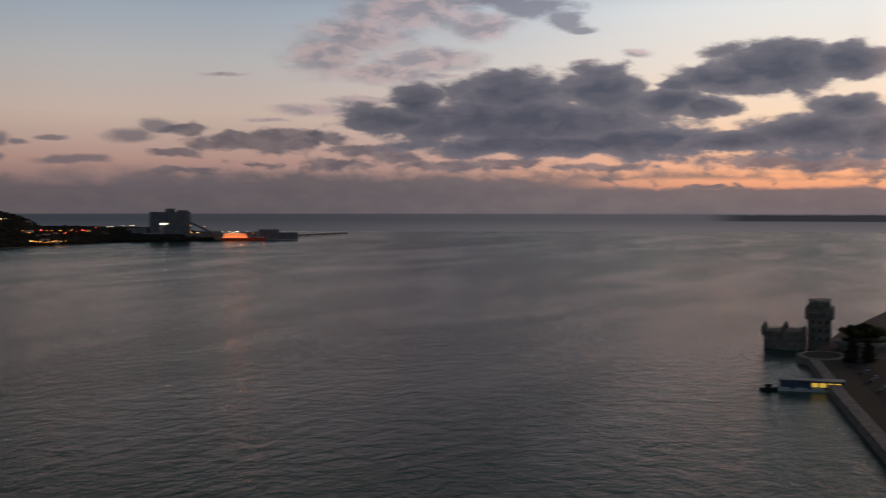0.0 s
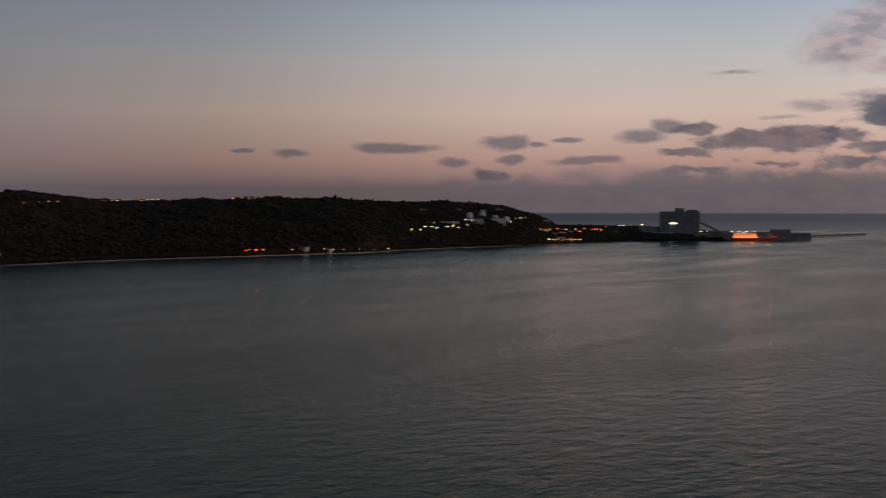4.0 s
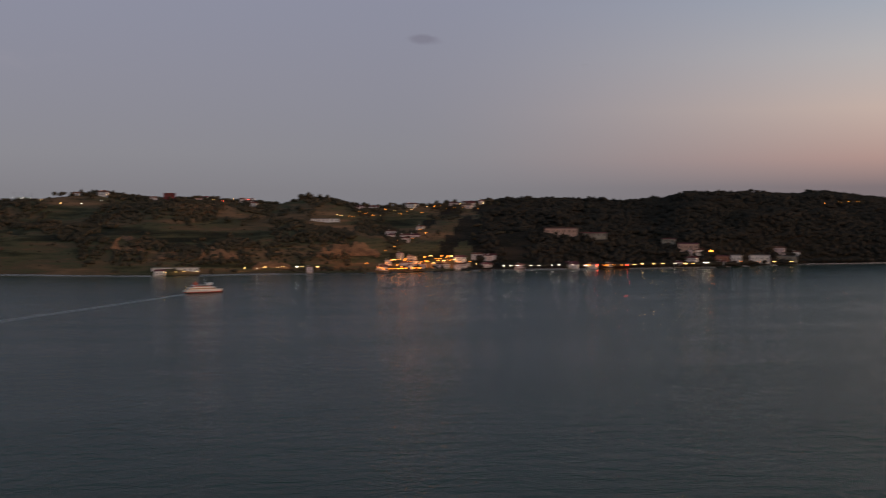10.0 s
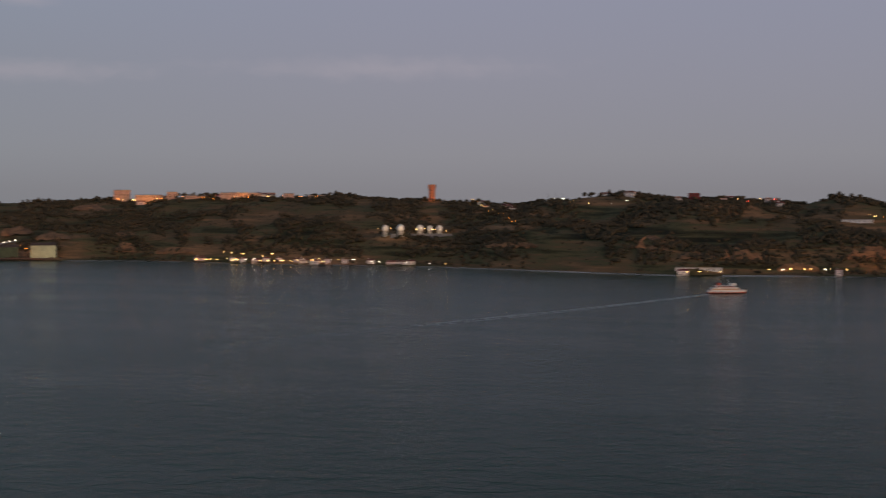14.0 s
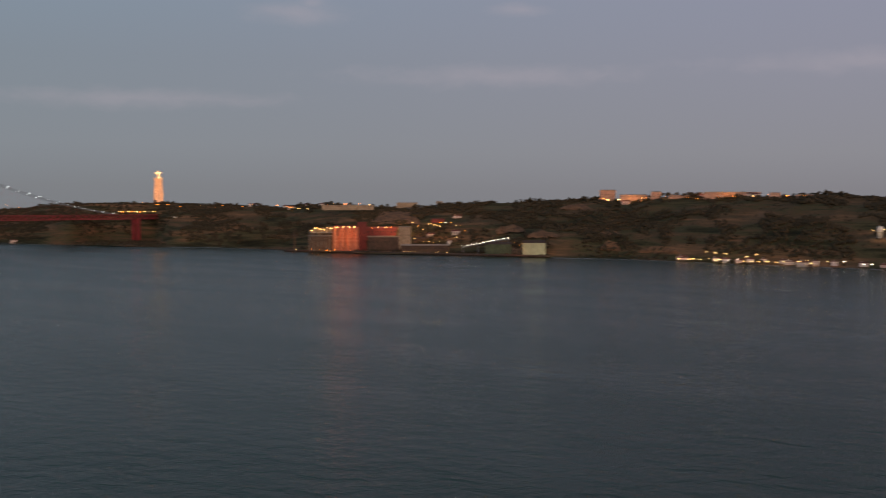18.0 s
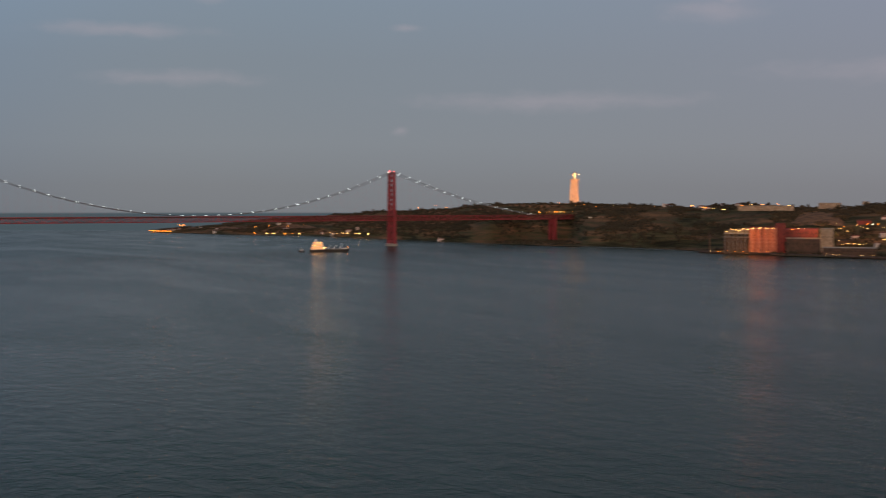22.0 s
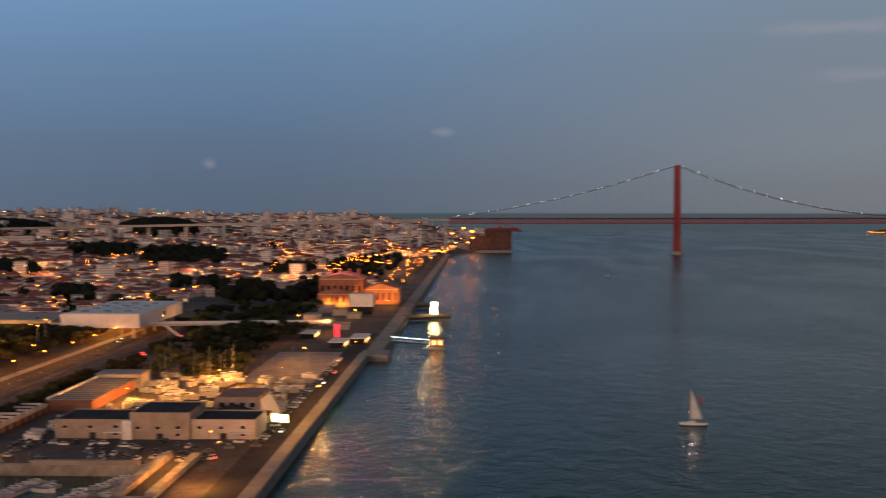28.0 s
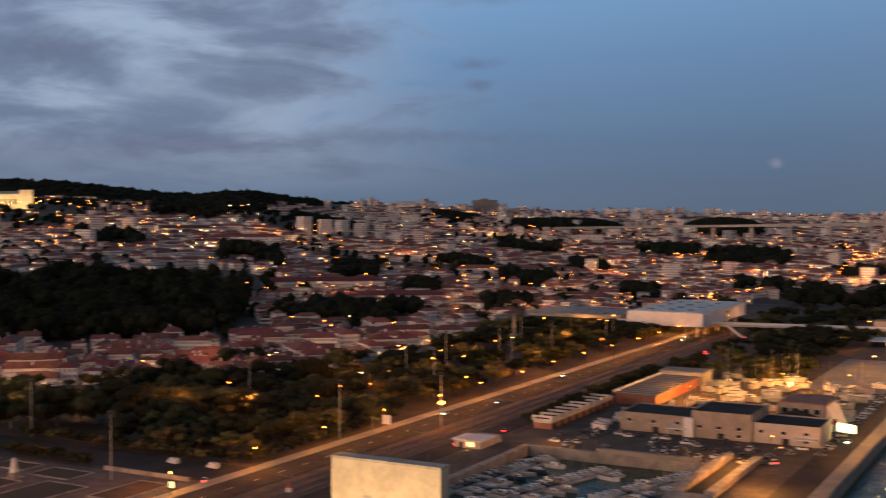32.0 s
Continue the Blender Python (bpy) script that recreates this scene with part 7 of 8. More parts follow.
for y0, y1 in ((148, 156), (95, 104)):
    t = part("canopy", B(479.5, 484, y0, y1, 3.2, 3.5), M_WHITE, office)
    for y in (y0 + 0.3, y1 - 0.3):
        part("post", tube(bmesh.new(), (479.8, y, 0), (479.8, y, 3.2), 0.09), M_WHITE, t)
rear = thing("club_house", "tall grey club house with sloping white side and red awning", "building", (0, 0, 4))
part("block", B(519, 546, 99, 119, -0.5, 11.5), M_RENDER, rear)
part("roof", B(519.5, 545.5, 99.5, 118.5, 11.5, 12.0), M_BRICK, rear, "reddish flat roof")
bm = bmesh.new()
v = [bm.verts.new(p) for p in ((521, 98.9, 0), (544, 98.9, 0), (544, 98.9, 10.5), (521, 98.9, 10.5), (524, 93, 0), (542, 93, 0))]
for f in ((0, 1, 2, 3), (4, 5, 2, 3), (0, 3, 4), (1, 5, 2), (0, 4, 5, 1)):
    bm.faces.new([v[i] for i in f])
part("sloping_wall", bm, M_WHITE, rear)
part("awning", prism(bmesh.new(), [(511, 93.5), (518, 93.5), (518, 99), (511, 99)], 5.2, 6.4, 0.9), material("burgundy_canvas", (0.16, 0.02, 0.03), 0.9, size=2), rear)
part("saw_roof", gable(bmesh.new(), 512.2, 518.8, 102, 118, 6.5, 2.5), M_ASPHALT, rear)
for k in range(4):
    part("window", B(518.9, 519.05, 101 + k * 4.5, 103.5 + k * 4.5, 7.5, 9.5), M_GLASS, rear)
sign = thing("lit_sign", "bright yellow-white lit sign panel on posts", "sign", (507, 88, 4), -25)
part("panel", B(-0.2, 0.2, -4.2, 4.2, 3.2, 6.6), glow("sign_light", (255, 232, 150), 5, True), sign)
for y in (-3.5, 3.5):
    part("post", tube(bmesh.new(), (0.4, y, 0), (0.4, y, 3.3), 0.12), M_DARK, sign)
part("back_board", B(0.2, 0.4, -4.2, 4.2, 3.2, 6.6), M_DARK, sign)
for k in range(8):
    part("bar", B(-0.26, -0.2, -4.0, 4.0, 3.5 + k * 0.4, 3.56 + k * 0.4), M_DARK, sign)

# sheds behind the basin, rust-red with grey sheet roofs
M_SHEDWHITE = material("worn_white_sheeting", (0.62, 0.59, 0.56), 0.7, size=5, fleck=8, tint=(0.48, 0.45, 0.42), each=0.25)
for k in range(9):
    x0 = 469 + k * 8.4
    t = thing("boat_shed", "small shed with red lower walls under a raised white roof", "shed", (0, 0, 4), 0, "row of sheds")
    part("wall", B(x0, x0 + 8.2, 203.8, 212, -0.4, 2.7), M_BRICK, t)
    part("upper_wall", B(x0 + 0.05, x0 + 8.15, 203.85, 211.95, 2.7, 3.7), M_SHEDWHITE, t, "white upper wall")
    bm = bmesh.new()
    v = [bm.verts.new(p) for y in (203.2, 212.6) for p in ((x0 - 0.4, y, 3.704), (x0 + 8.3, y, 3.704), (x0 + 8.3, y, 4.1), (x0 - 0.4, y, 6.0))]
    for f in ((3, 2, 1, 0), (4, 5, 6, 7), (0, 1, 5, 4), (1, 2, 6, 5), (2, 3, 7, 6), (3, 0, 4, 7)):
        bm.faces.new([v[i] for i in f])
    part("roof", bm, M_SHEDWHITE, t)
    part("vent", B(x0 - 0.46, x0 - 0.4, 204.6, 211.2, 4.5, 5.1), M_DARK, t, "dark glazing strip in the raised roof edge")
    part("door", B(x0 + 2, x0 + 5.4, 203.7, 203.85, 0, 2.5), M_DARK, t)
hall = thing("long_hall", "long low hall with a brown flat roof and orange-red wall", "hall", (0, 0, 4))
part("wall", B(548, 618, 184, 204, -0.4, 5.0), material("orange_red_wall", (0.36, 0.12, 0.06), 0.8, size=6, tint=(0.28, 0.09, 0.05)), hall)
part("roof", B(547, 619, 183, 205, 5.0, 5.7), material("brown_sheet_roof", (0.20, 0.15, 0.12), 0.8, size=6, tint=(0.15, 0.115, 0.095)), hall)
for k in range(12):
    part("roof_seam", B(547 + k * 6, 547.3 + k * 6, 183, 205, 5.7, 5.85), M_CONC, hall)
part("parapet", B(547, 619, 204.2, 205, 5.7, 6.7), M_WHITE, hall)
for k in range(6):
    part("gate", B(547.8, 548.05, 185 + k * 3.1, 187.4 + k * 3.1, 0, 4), M_BRICK, hall)
kiosk = thing("kiosk", "low pale flat-roofed kiosk with an orange-lit front", "kiosk", (425, 217.5, 4))
part("wall", B(-8, 4, -6, 6, -0.3, 3.0), M_PALER, kiosk)
part("roof", B(-8.8, 4.6, -6.8, 6.8, 3.0, 3.5), M_WHITE, kiosk)
part("annex", prism(bmesh.new(), [(4.7, -6), (11, -6), (11, 5), (4.7, 5)], -0.3, 2.8, 0.9), M_CONC, kiosk, "grey rounded annex")
part("lit_front", B(-8.1, -7.9, -3, 0.2, 0.8, 2.5), L_DIM, kiosk, "warm lit shop front")
part("door", B(-8.06, -7.9, 2.0, 3.6, 0, 2.3), M_DARK, kiosk)
bulb("kiosk_lamp", (413.5, 217, 6.5), 420, SODIUM, 0.2)
flat = thing("white_house", "white flat building with a pale terrace beside the hall", "building", (0, 0, 4))
part("wall", B(622, 638, 182, 206, -0.3, 7), M_PALER, flat)
part("roof", B(621.5, 638.5, 181.5, 206.5, 7, 7.5), M_FLATROOF, flat)

# cars, lamp posts, traffic
for k in range(40):
    car(470 + k * 7 + br.uniform(-2, 2), 91.2, 90 + br.uniform(-6, 6), br.randrange(2), False, 4.12)
for k in range(64):
    car(br.uniform(440, 478), br.uniform(98, 196), br.choice((0, 90, 180)) + br.uniform(-10, 10), br.randrange(2), False, 4.14)
for x, y, a, p in ((321, 271, 30, 0), (480, 262, 180, 0), (560, 220, 0, 1), (620, 262, 180, 0), (700, 221, 0, 1), (735, 224, 0, 1), (760, 220, 0, 0), (770, 224, 0, 1), (782, 219, 0, 1), (800, 223, 0, 0), (830, 258, 180, 0), (420, 224, 0, 1),
                   (455, 219, 0, 1), (520, 254, 180, 1), (850, 262, 180, 0), (840, 221, 0, 1), (870, 224, 0, 0), (500, 86, 180, 0), (447, 103, 20, 0), (640, 87, 180, 1), (680, 86, 0, 0)):
    car(x, y, a, p, True, 4.14)
for k in range(15):
    x = 300 + k * 46
    street_lamp(x, 268, 4.2, "s", "avenue lamps")
    if x < 940:
        bulb("avenue_lamp", (x, 266, 11.5), 12000, (1.0, 0.31, 0.045), 0.35)
bm = tube(bmesh.new(), (0, 0, 0), (0, 0, 24), 0.28, 0.16, 8)
MASTP = mesh("mast", bm, M_CONC)
for x, y, lit in ((307.4, 301.6, 0), (408.3, 272.6, 0), (448, 246.5, 1), (349.3, 387.3, 0), (453, 354.3, 0), (602, 328, 0), (621, 295, 0), (560, 330, 0), (691, 300, 0), (300, 400, 0), (520, 290, 0), (760, 290, 1), (800, 300, 1), (640, 312, 0), (720, 335, 0)):
    t = thing("light_mast", "tall pale concrete light mast" + (" with a glowing orange head" if lit else ""), "light mast", (x, y, 4), 0, "light masts")
    part("mast", MASTP, None, t)
    part("crown_ring", prism(bmesh.new(), [(1.1 * u, 1.1 * v) for u, v in ring], 23.6, 24.4), M_DARK, t)
    if lit:
        part("lamp_head", lamp_mesh["s"], None, t).matrix_basis = pose(-0.5, -0.5, 11.5 if x == 448 else 19) @ Matrix.Scale(3.6 if x == 448 else 1.4, 4)
bulb("mast_lamp", (446.5, 243, 15.5), 7800, SODIUM, 0.5)
gantry = thing("sign_gantry", "white road sign board on a grey gantry arm", "road sign", (420, 256, 4))
part("post", tube(bmesh.new(), (0, 8, 0), (0, 8, 8), 0.2), M_STEEL, gantry)
part("arm", tube(bmesh.new(), (0, 8, 7.6), (0, 2, 7.8), 0.14), M_STEEL, gantry)
part("board", B(-0.12, 0.12, -1, 3, 5.6, 9.4), M_WHITE, gantry)
post = thing("signal_post", "red and white railway signal post", "signal", (316, 231, 4))
part("pole", tube(bmesh.new(), (0, 0, 0), (0, 0, 4.6), 0.12), M_STEEL, post)
part("head", B(-0.5, 0.5, -0.8, 0.8, 2.2, 3.6), M_WHITE, post)
part("red_head", B(-0.5, 0.5, -0.8, 0.8, 3.6, 4.8), M_REDHULL, post)
for k in range(17):
    x = 230 + k * 44
    t = thing("catenary_mast", "grey steel railway mast beside the tracks", "mast", (x, 231, 4), 0, "railway masts")
    part("post", tube(bmesh.new(), (0, 0, 0), (0, 0, 7.6), 0.13), M_STEEL, t)
    part("bracket", tube(bmesh.new(), (0, 0, 6.6), (0, 6, 7.0), 0.07), M_STEEL, t)
# quay lamps and yard light
for k in range(4):
    street_lamp(480 + k * 96, 82.5, 4.5, "o", "quay lamps")
for *p, e in ((628, 140, 13, 60000), (640, 110, 13, 14000), (554, 138, 12, 50000), (600, 160, 12, 18000), (570, 172, 12, 50000), (612, 124, 12, 14000)):
    bulb("yard_lamp", p, e, (1.0, 0.36, 0.055), 0.4)
    street_lamp(p[0], p[1] + 1, p[2] - 8, "o", "yard lamps")
t = street_lamp(460, 108, 4.1, "o", "yard lamps")
t = street_lamp(568, 80, 6.0, "s", "quay lamps")
bulb("quay_floodlamp", (568, 78.5, 14), 12000, (1.0, 0.42, 0.09), 0.5)
for p, e in (((456, 106, 12), 330), ((448, 128, 12), 330), ((400, 96, 12), 2600), ((432, 115, 10), 1500), ((410, 114, 10), 1300), ((520, 84, 12), 1900), ((470, 84, 12), 900), ((700, 84, 12), 900), ((620, 86, 12), 900), ((700, 118, 12), 1300), ((440, 190, 12), 900)):
    bulb("quay_lamp", p, e * 2.6 * 2.2, SODIUM, 0.4)

# ---- park trees along the avenue ----
cr = random.Random(11)
for k in range(300):
    x, y = 356 + 534 * cr.random() ** 1.2, 282 + cr.random() ** 1.1 * 108
    if noise.noise(Vector((x, y, 0)) * 0.028) < -0.27:
        continue
    big = 0.8 + 0.45 * cr.random() ** 2 + 0.35 * max(0, noise.noise(Vector((x, y, 9)) * 0.02))
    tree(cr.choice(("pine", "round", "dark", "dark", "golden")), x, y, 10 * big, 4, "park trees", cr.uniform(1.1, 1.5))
for k in range(20):
    tree("round", 352 + k * 5.4 + cr.uniform(-1, 1), 276 + cr.uniform(-1, 1), cr.uniform(4.5, 6), 4, "clipped park trees", 1.1)
for k in range(26):
    tree("round", 349.5 + cr.uniform(-0.6, 0.6), 282 + k * 4.4, cr.uniform(4, 6), 4, "clipped park trees", 1.1)
# trees near park lamps, their lamplit gold coming from the leaf colour
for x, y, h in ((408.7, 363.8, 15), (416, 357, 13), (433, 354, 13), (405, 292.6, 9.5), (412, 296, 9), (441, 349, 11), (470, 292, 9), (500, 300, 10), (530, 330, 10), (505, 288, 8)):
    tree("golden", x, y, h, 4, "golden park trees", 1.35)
for x, y, h in ((391, 379.6, 19), (384, 386, 17), (372.6, 397, 17), (366, 402, 16), (388, 338, 13), (393, 333, 12), (398, 345, 12), (470, 392, 15), (482, 384, 15), (505, 390, 14), (450, 400, 14), (360, 412, 14)):
    tree("dark", x, y, h, 4, "dark park trees", 1.2)
for k in range(11):
    tree("dark", 321.5 + cr.uniform(-1.2, 1.2), 327 + k * 4.2, cr.uniform(4, 5.5), 4, "clipped park trees", 1.25)
for k in range(12):
    tree("cypress", cr.uniform(352, 480), cr.uniform(282, 300), cr.uniform(6, 9), 4, "park cypresses", 1.3)
for k in range(34):
    tree(cr.choice(("pine", "round")), cr.uniform(345, 470), cr.uniform(395, 470), cr.uniform(9, 14), 4, "park trees", 1.15)
for k in range(14):
    tree("round", 300 - k * 2.2 + cr.uniform(-2, 2), 395 + k * 3, cr.uniform(8, 12), 4, "park trees")
for k in range(64):
    tree(cr.choice(("pine", "round", "round")), cr.uniform(642, 890), cr.uniform(134, 210), cr.uniform(7, 12), 4, "trees behind the yard", 1.4)
for k in range(14):
    tree("round", cr.uniform(880, 1040), cr.uniform(160, 235), cr.uniform(9, 14), None, "trees by the museum", 1.1)
for k in range(28):
    x = 478 + k * 6.1 + cr.uniform(-2, 2)
    if not 538 < x < 550:
        tree("dark", x, 215.4, cr.uniform(5.5, 8.5), 4, "hedge trees by the sheds", 1.25)
for k in range(40):
    tree("round", cr.uniform(885, 1130), cr.uniform(150, 240), cr.uniform(7, 11), None, "trees by the museum", 1.5)
for x, y, e in ((470, 300, 900), (420, 330, 900), (560, 320, 900), (650, 330, 900), (740, 310, 900), (820, 330, 900), (390, 410, 1400), (640, 290, 900), (520, 345, 700), (403, 350, 900), (398, 283, 500)):
    bulb("park_lamp", (x, y, 17), e * 14, (1.0, 0.33, 0.06), 0.3)
for k in range(24):
    street_lamp(cr.uniform(380, 890), cr.uniform(280, 388), 5.5, cr.choice("ssot"), "park lamps")

# the farther trees, joined
for name, k, cat in (("far_park_trees", 1, "crowns of the farther park and riverside trees"), ("far_park_trunks", 0, "trunks of the farther park and riverside trees")):
    pts, quads, mats = [], [], []
    kinds = sorted({m[k].materials[0].name for q, m in far_trees})
    for q, m in far_trees:
        i = len(pts)
        pts.extend(q @ v.co for v in m[k].vertices)
        quads.extend([i + j for j in f.vertices] for f in m[k].polygons)
        mats.extend([kinds.index(m[k].materials[0].name)] * len(m[k].polygons))
    me = bpy.data.meshes.new(name)
    me.from_pydata(pts, [], quads)
    for n in kinds:
        me.materials.append(bpy.data.materials[n])
    me.polygons.foreach_set("material_index", mats)
    tagged(new(name, me), cat, "trees", kind="stuff")

for p in ((300, 287, 12), (268, 332, 12), (325, 352, 12), (300, 398, 12), (384, 300, 13), (262, 268, 12)):
    bulb("garden_street_lamp", p, 4500, (1.0, 0.29, 0.04), 0.4)

# ---- pink village between park and wood ----
for k in range(120):
    u = cr.random()
    x, y = 440 + 190 * u + cr.uniform(-25, 55), 545 - 190 * u + cr.uniform(-55, 45)
    if x * 0.7 + y < 780 or y < 394:
        continue
    house(cr.choice((0, 1, 2, 4, 5, 7)), x, y, 4.3, cr.choice((-45, 45, 40, -50)) + cr.uniform(-8, 8), "village houses")
for k in range(110):
    a, d = cr.uniform(40, 60), cr.uniform(690, 880)
    p = from_bearing(a, d)
    if p.y < 396 or p.x * 0.7 + p.y < 820 or a < 51 and d > 855:
        continue
    house(cr.choice((0, 1, 2, 3, 4, 5, 7, 8)), p.x, p.y, city_height(p.x, p.y), cr.choice((-45, 45, 40, -50)) + cr.uniform(-8, 8), "village houses")
for k in range(22):
    street_lamp(*(lambda u: (430 + 220 * u, 555 - 190 * u + cr.uniform(-40, 30)))(cr.random()), 4.2, cr.choice("stt"), "village lamps")
for p in ((452, 505, 12), (520, 440, 13), (600, 400, 13), (392, 462, 12), (380, 440, 12), (470, 540, 12), (560, 470, 14), (640, 430, 14), (720, 400, 14)):
    bulb("village_lamp", (p[0], p[1], 23), 7500, (1.0, 0.5, 0.2), 0.4)

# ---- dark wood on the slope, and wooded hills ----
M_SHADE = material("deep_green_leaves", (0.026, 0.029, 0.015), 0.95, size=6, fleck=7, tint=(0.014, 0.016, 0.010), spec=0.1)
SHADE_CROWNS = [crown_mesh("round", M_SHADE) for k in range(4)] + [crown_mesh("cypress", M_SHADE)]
leafy_v, leafy_f = [], []


def leafy(x, y, h, wide, kind=None):
    """One broad tree of the dark wood, added to the joined crowns."""
    me_ = SHADE_CROWNS[cr.randrange(4) if kind is None else kind]
    m_ = pose(x, y, city_height(x, y) - 0.25 * h, 0, 0, cr.uniform(0, 360)) @ Matrix.Diagonal((h * wide, h * wide, h * 1.15, 1))
    i = len(leafy_v)
    leafy_v.extend(m_ @ q.co for q in me_.vertices)
    leafy_f.extend(tuple(i + q for q in t.vertices) for t in me_.polygons)


for k in range(330):
    a, d = cr.uniform(38.5, 51.6), 870 + 330 * cr.random() ** 1.3
    if a > 51.5 - (d - 870) * 0.006 + 1.2 * math.sin(d * 0.02):
        continue
    p = from_bearing(a, d)
    leafy(p.x, p.y, cr.uniform(15, 26), cr.uniform(0.9, 1.3), 4 if cr.random() < 0.08 else None)
for a, d, n, spread in ((52.9, 985, 9, 16), (54.1, 960, 5, 12), (55.6, 965, 6, 16), (57.3, 930, 5, 14), (50.2, 700, 4, 12), (54.0, 640, 5, 10), (47.5, 650, 6, 12), (58.8, 1080, 8, 24), (61.0, 1000, 7, 30), (64.5, 1080, 8, 30), (68.0, 1200, 8, 34), (71.5, 1100, 9, 36)):
    for k in range(n):
        p = from_bearing(a, d) + Vector((cr.gauss(0, spread), cr.gauss(0, spread), 0))
        leafy(p.x, p.y, cr.uniform(10, 18), cr.uniform(0.9, 1.25))
me = bpy.data.meshes.new("broadleaf_wood")
me.from_pydata(leafy_v, [], leafy_f)
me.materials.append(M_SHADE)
tagged(new("broadleaf_wood", me), "dark broadleaf wood and garden trees above the village", "woods", kind="stuff")
wood = []
for k in range(4200):
    a = cr.uniform(38, 60)
    d = BACK(a) * cr.uniform(0.86, 1.03)
    p = from_bearing(a, d)
    if a > 56 + 3 * noise.noise(p * 0.004):
        continue
    r = cr.uniform(5, 9)
    wood.append(((p.x, p.y, city_height(p.x, p.y) + r * 0.4), r, cr.uniform(0.7, 1.0)))
for ac, dc, ra, top in ((66.9, 2900, 3.0, 77), (74.6, 2900, 2.0, 78), (61.5, 3000, 1.6, 88)):
    for k in range(900):
        u, v = cr.uniform(-1, 1), cr.uniform(-1, 1)
        if u * u + v * v > 1:
            continue
        p = from_bearing(ac + u * ra, dc + v * 200)
        base = city_height(p.x, p.y)
        r = cr.uniform(6, 10)
        wood.append(((p.x, p.y, base + max(2, (top - base - r)) * (1 - (u * u + v * v)) ** 0.45), r, cr.uniform(0.7, 1.0)))
PATCHES = ((70.5, 73.4, 1950, 2250, 330), (73.8, 77.6, 1800, 2150, 460), (64, 67, 1950, 2200, 240), (64, 66.5, 1320, 1480, 160), (61, 63.4, 1480, 1600, 130), (67.4, 69.2, 1560, 1800, 110), (77.5, 84, 1180, 1330, 200), (54, 60, 940, 1030, 220),
           (75.2, 77.2, 1330, 1480, 120), (56, 58, 1300, 1450, 110), (79.5, 81.5, 1500, 1750, 110), (59.3, 61.0, 1180, 1300, 110), (50.5, 53.5, 1350, 1480, 160), (44, 47, 1500, 1620, 160), (69.8, 71.5, 1180, 1290, 120), (63.2, 65.5, 1050, 1120, 90), (47.5, 51, 1900, 2150, 260), (54, 57.5, 2050, 2300, 260))
for a0, a1, d0, d1, n in PATCHES:
    for k in range(n):
        p = from_bearing(cr.uniform(a0, a1), cr.uniform(d0, d1))
        if noise.noise(p * 0.016) < -0.12 or p.y < EDGE(p.x) + 60:
            continue
        r = cr.uniform(4.5, 8.5)
        wood.append(((p.x, p.y, city_height(p.x, p.y) + r * 0.8 + 3), r, cr.uniform(0.8, 1.1)))
for k in range(3600):
    a = cr.uniform(40, 88)
    p = from_bearing(a, cr.uniform(860, 3000))
    if noise.noise(p * 0.0035) < 0.12 or p.y < EDGE(p.x) + 60:
        continue
    r = cr.uniform(3, 6.5)
    wood.append(((p.x, p.y, city_height(p.x, p.y) + r), r, 1.0))
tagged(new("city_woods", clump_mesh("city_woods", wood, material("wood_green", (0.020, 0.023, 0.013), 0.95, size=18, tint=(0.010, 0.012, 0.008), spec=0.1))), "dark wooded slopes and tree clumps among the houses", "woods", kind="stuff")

# ---- the city: near houses one by one, the rest as one carpet of blocks ----
def free(x, y, a, d):
    if any(a0 < a < a1 and d0 < d < d1 for a0, a1, d0, d1, n in PATCHES):
        return False
    if y < 300 and x < 1500 and not (x > 1250 and y > 120):
        return False
    if x < 905 and y < 400 or (a < 53 - (d - 800) * 0.004 and d < 1270) or (x < 690 and y < 560):
        return False
    if 835 < x < 990 and 235 < y < 420 or 1040 < x < 1240 and y < 185:
        return False
    return True


count = 0
for d in np.arange(760, 880, 17):
    for a in np.arange(38.5, 87.6, math.degrees(24 / d)):
        p = from_bearing(a + cr.uniform(-0.3, 0.3), d + cr.uniform(-7, 7))
        if not free(p.x, p.y, a, d) or cr.random() < 0.22 or noise.noise(p * 0.006) > 0.42:
            continue
        k = cr.choice((0, 1, 2, 2, 3, 4, 5, 5, 7, 8) if cr.random() > 0.06 else (3, 8))
        house(k, p.x, p.y, city_height(p.x, p.y), round(noise.noise(p * 0.003) * 4) * 14 + cr.choice((0, 0, 90)) + cr.uniform(-5, 5), "city houses")
        count += 1

WV, WF, RV, RF, FV, FF = [], [], [], [], [], []


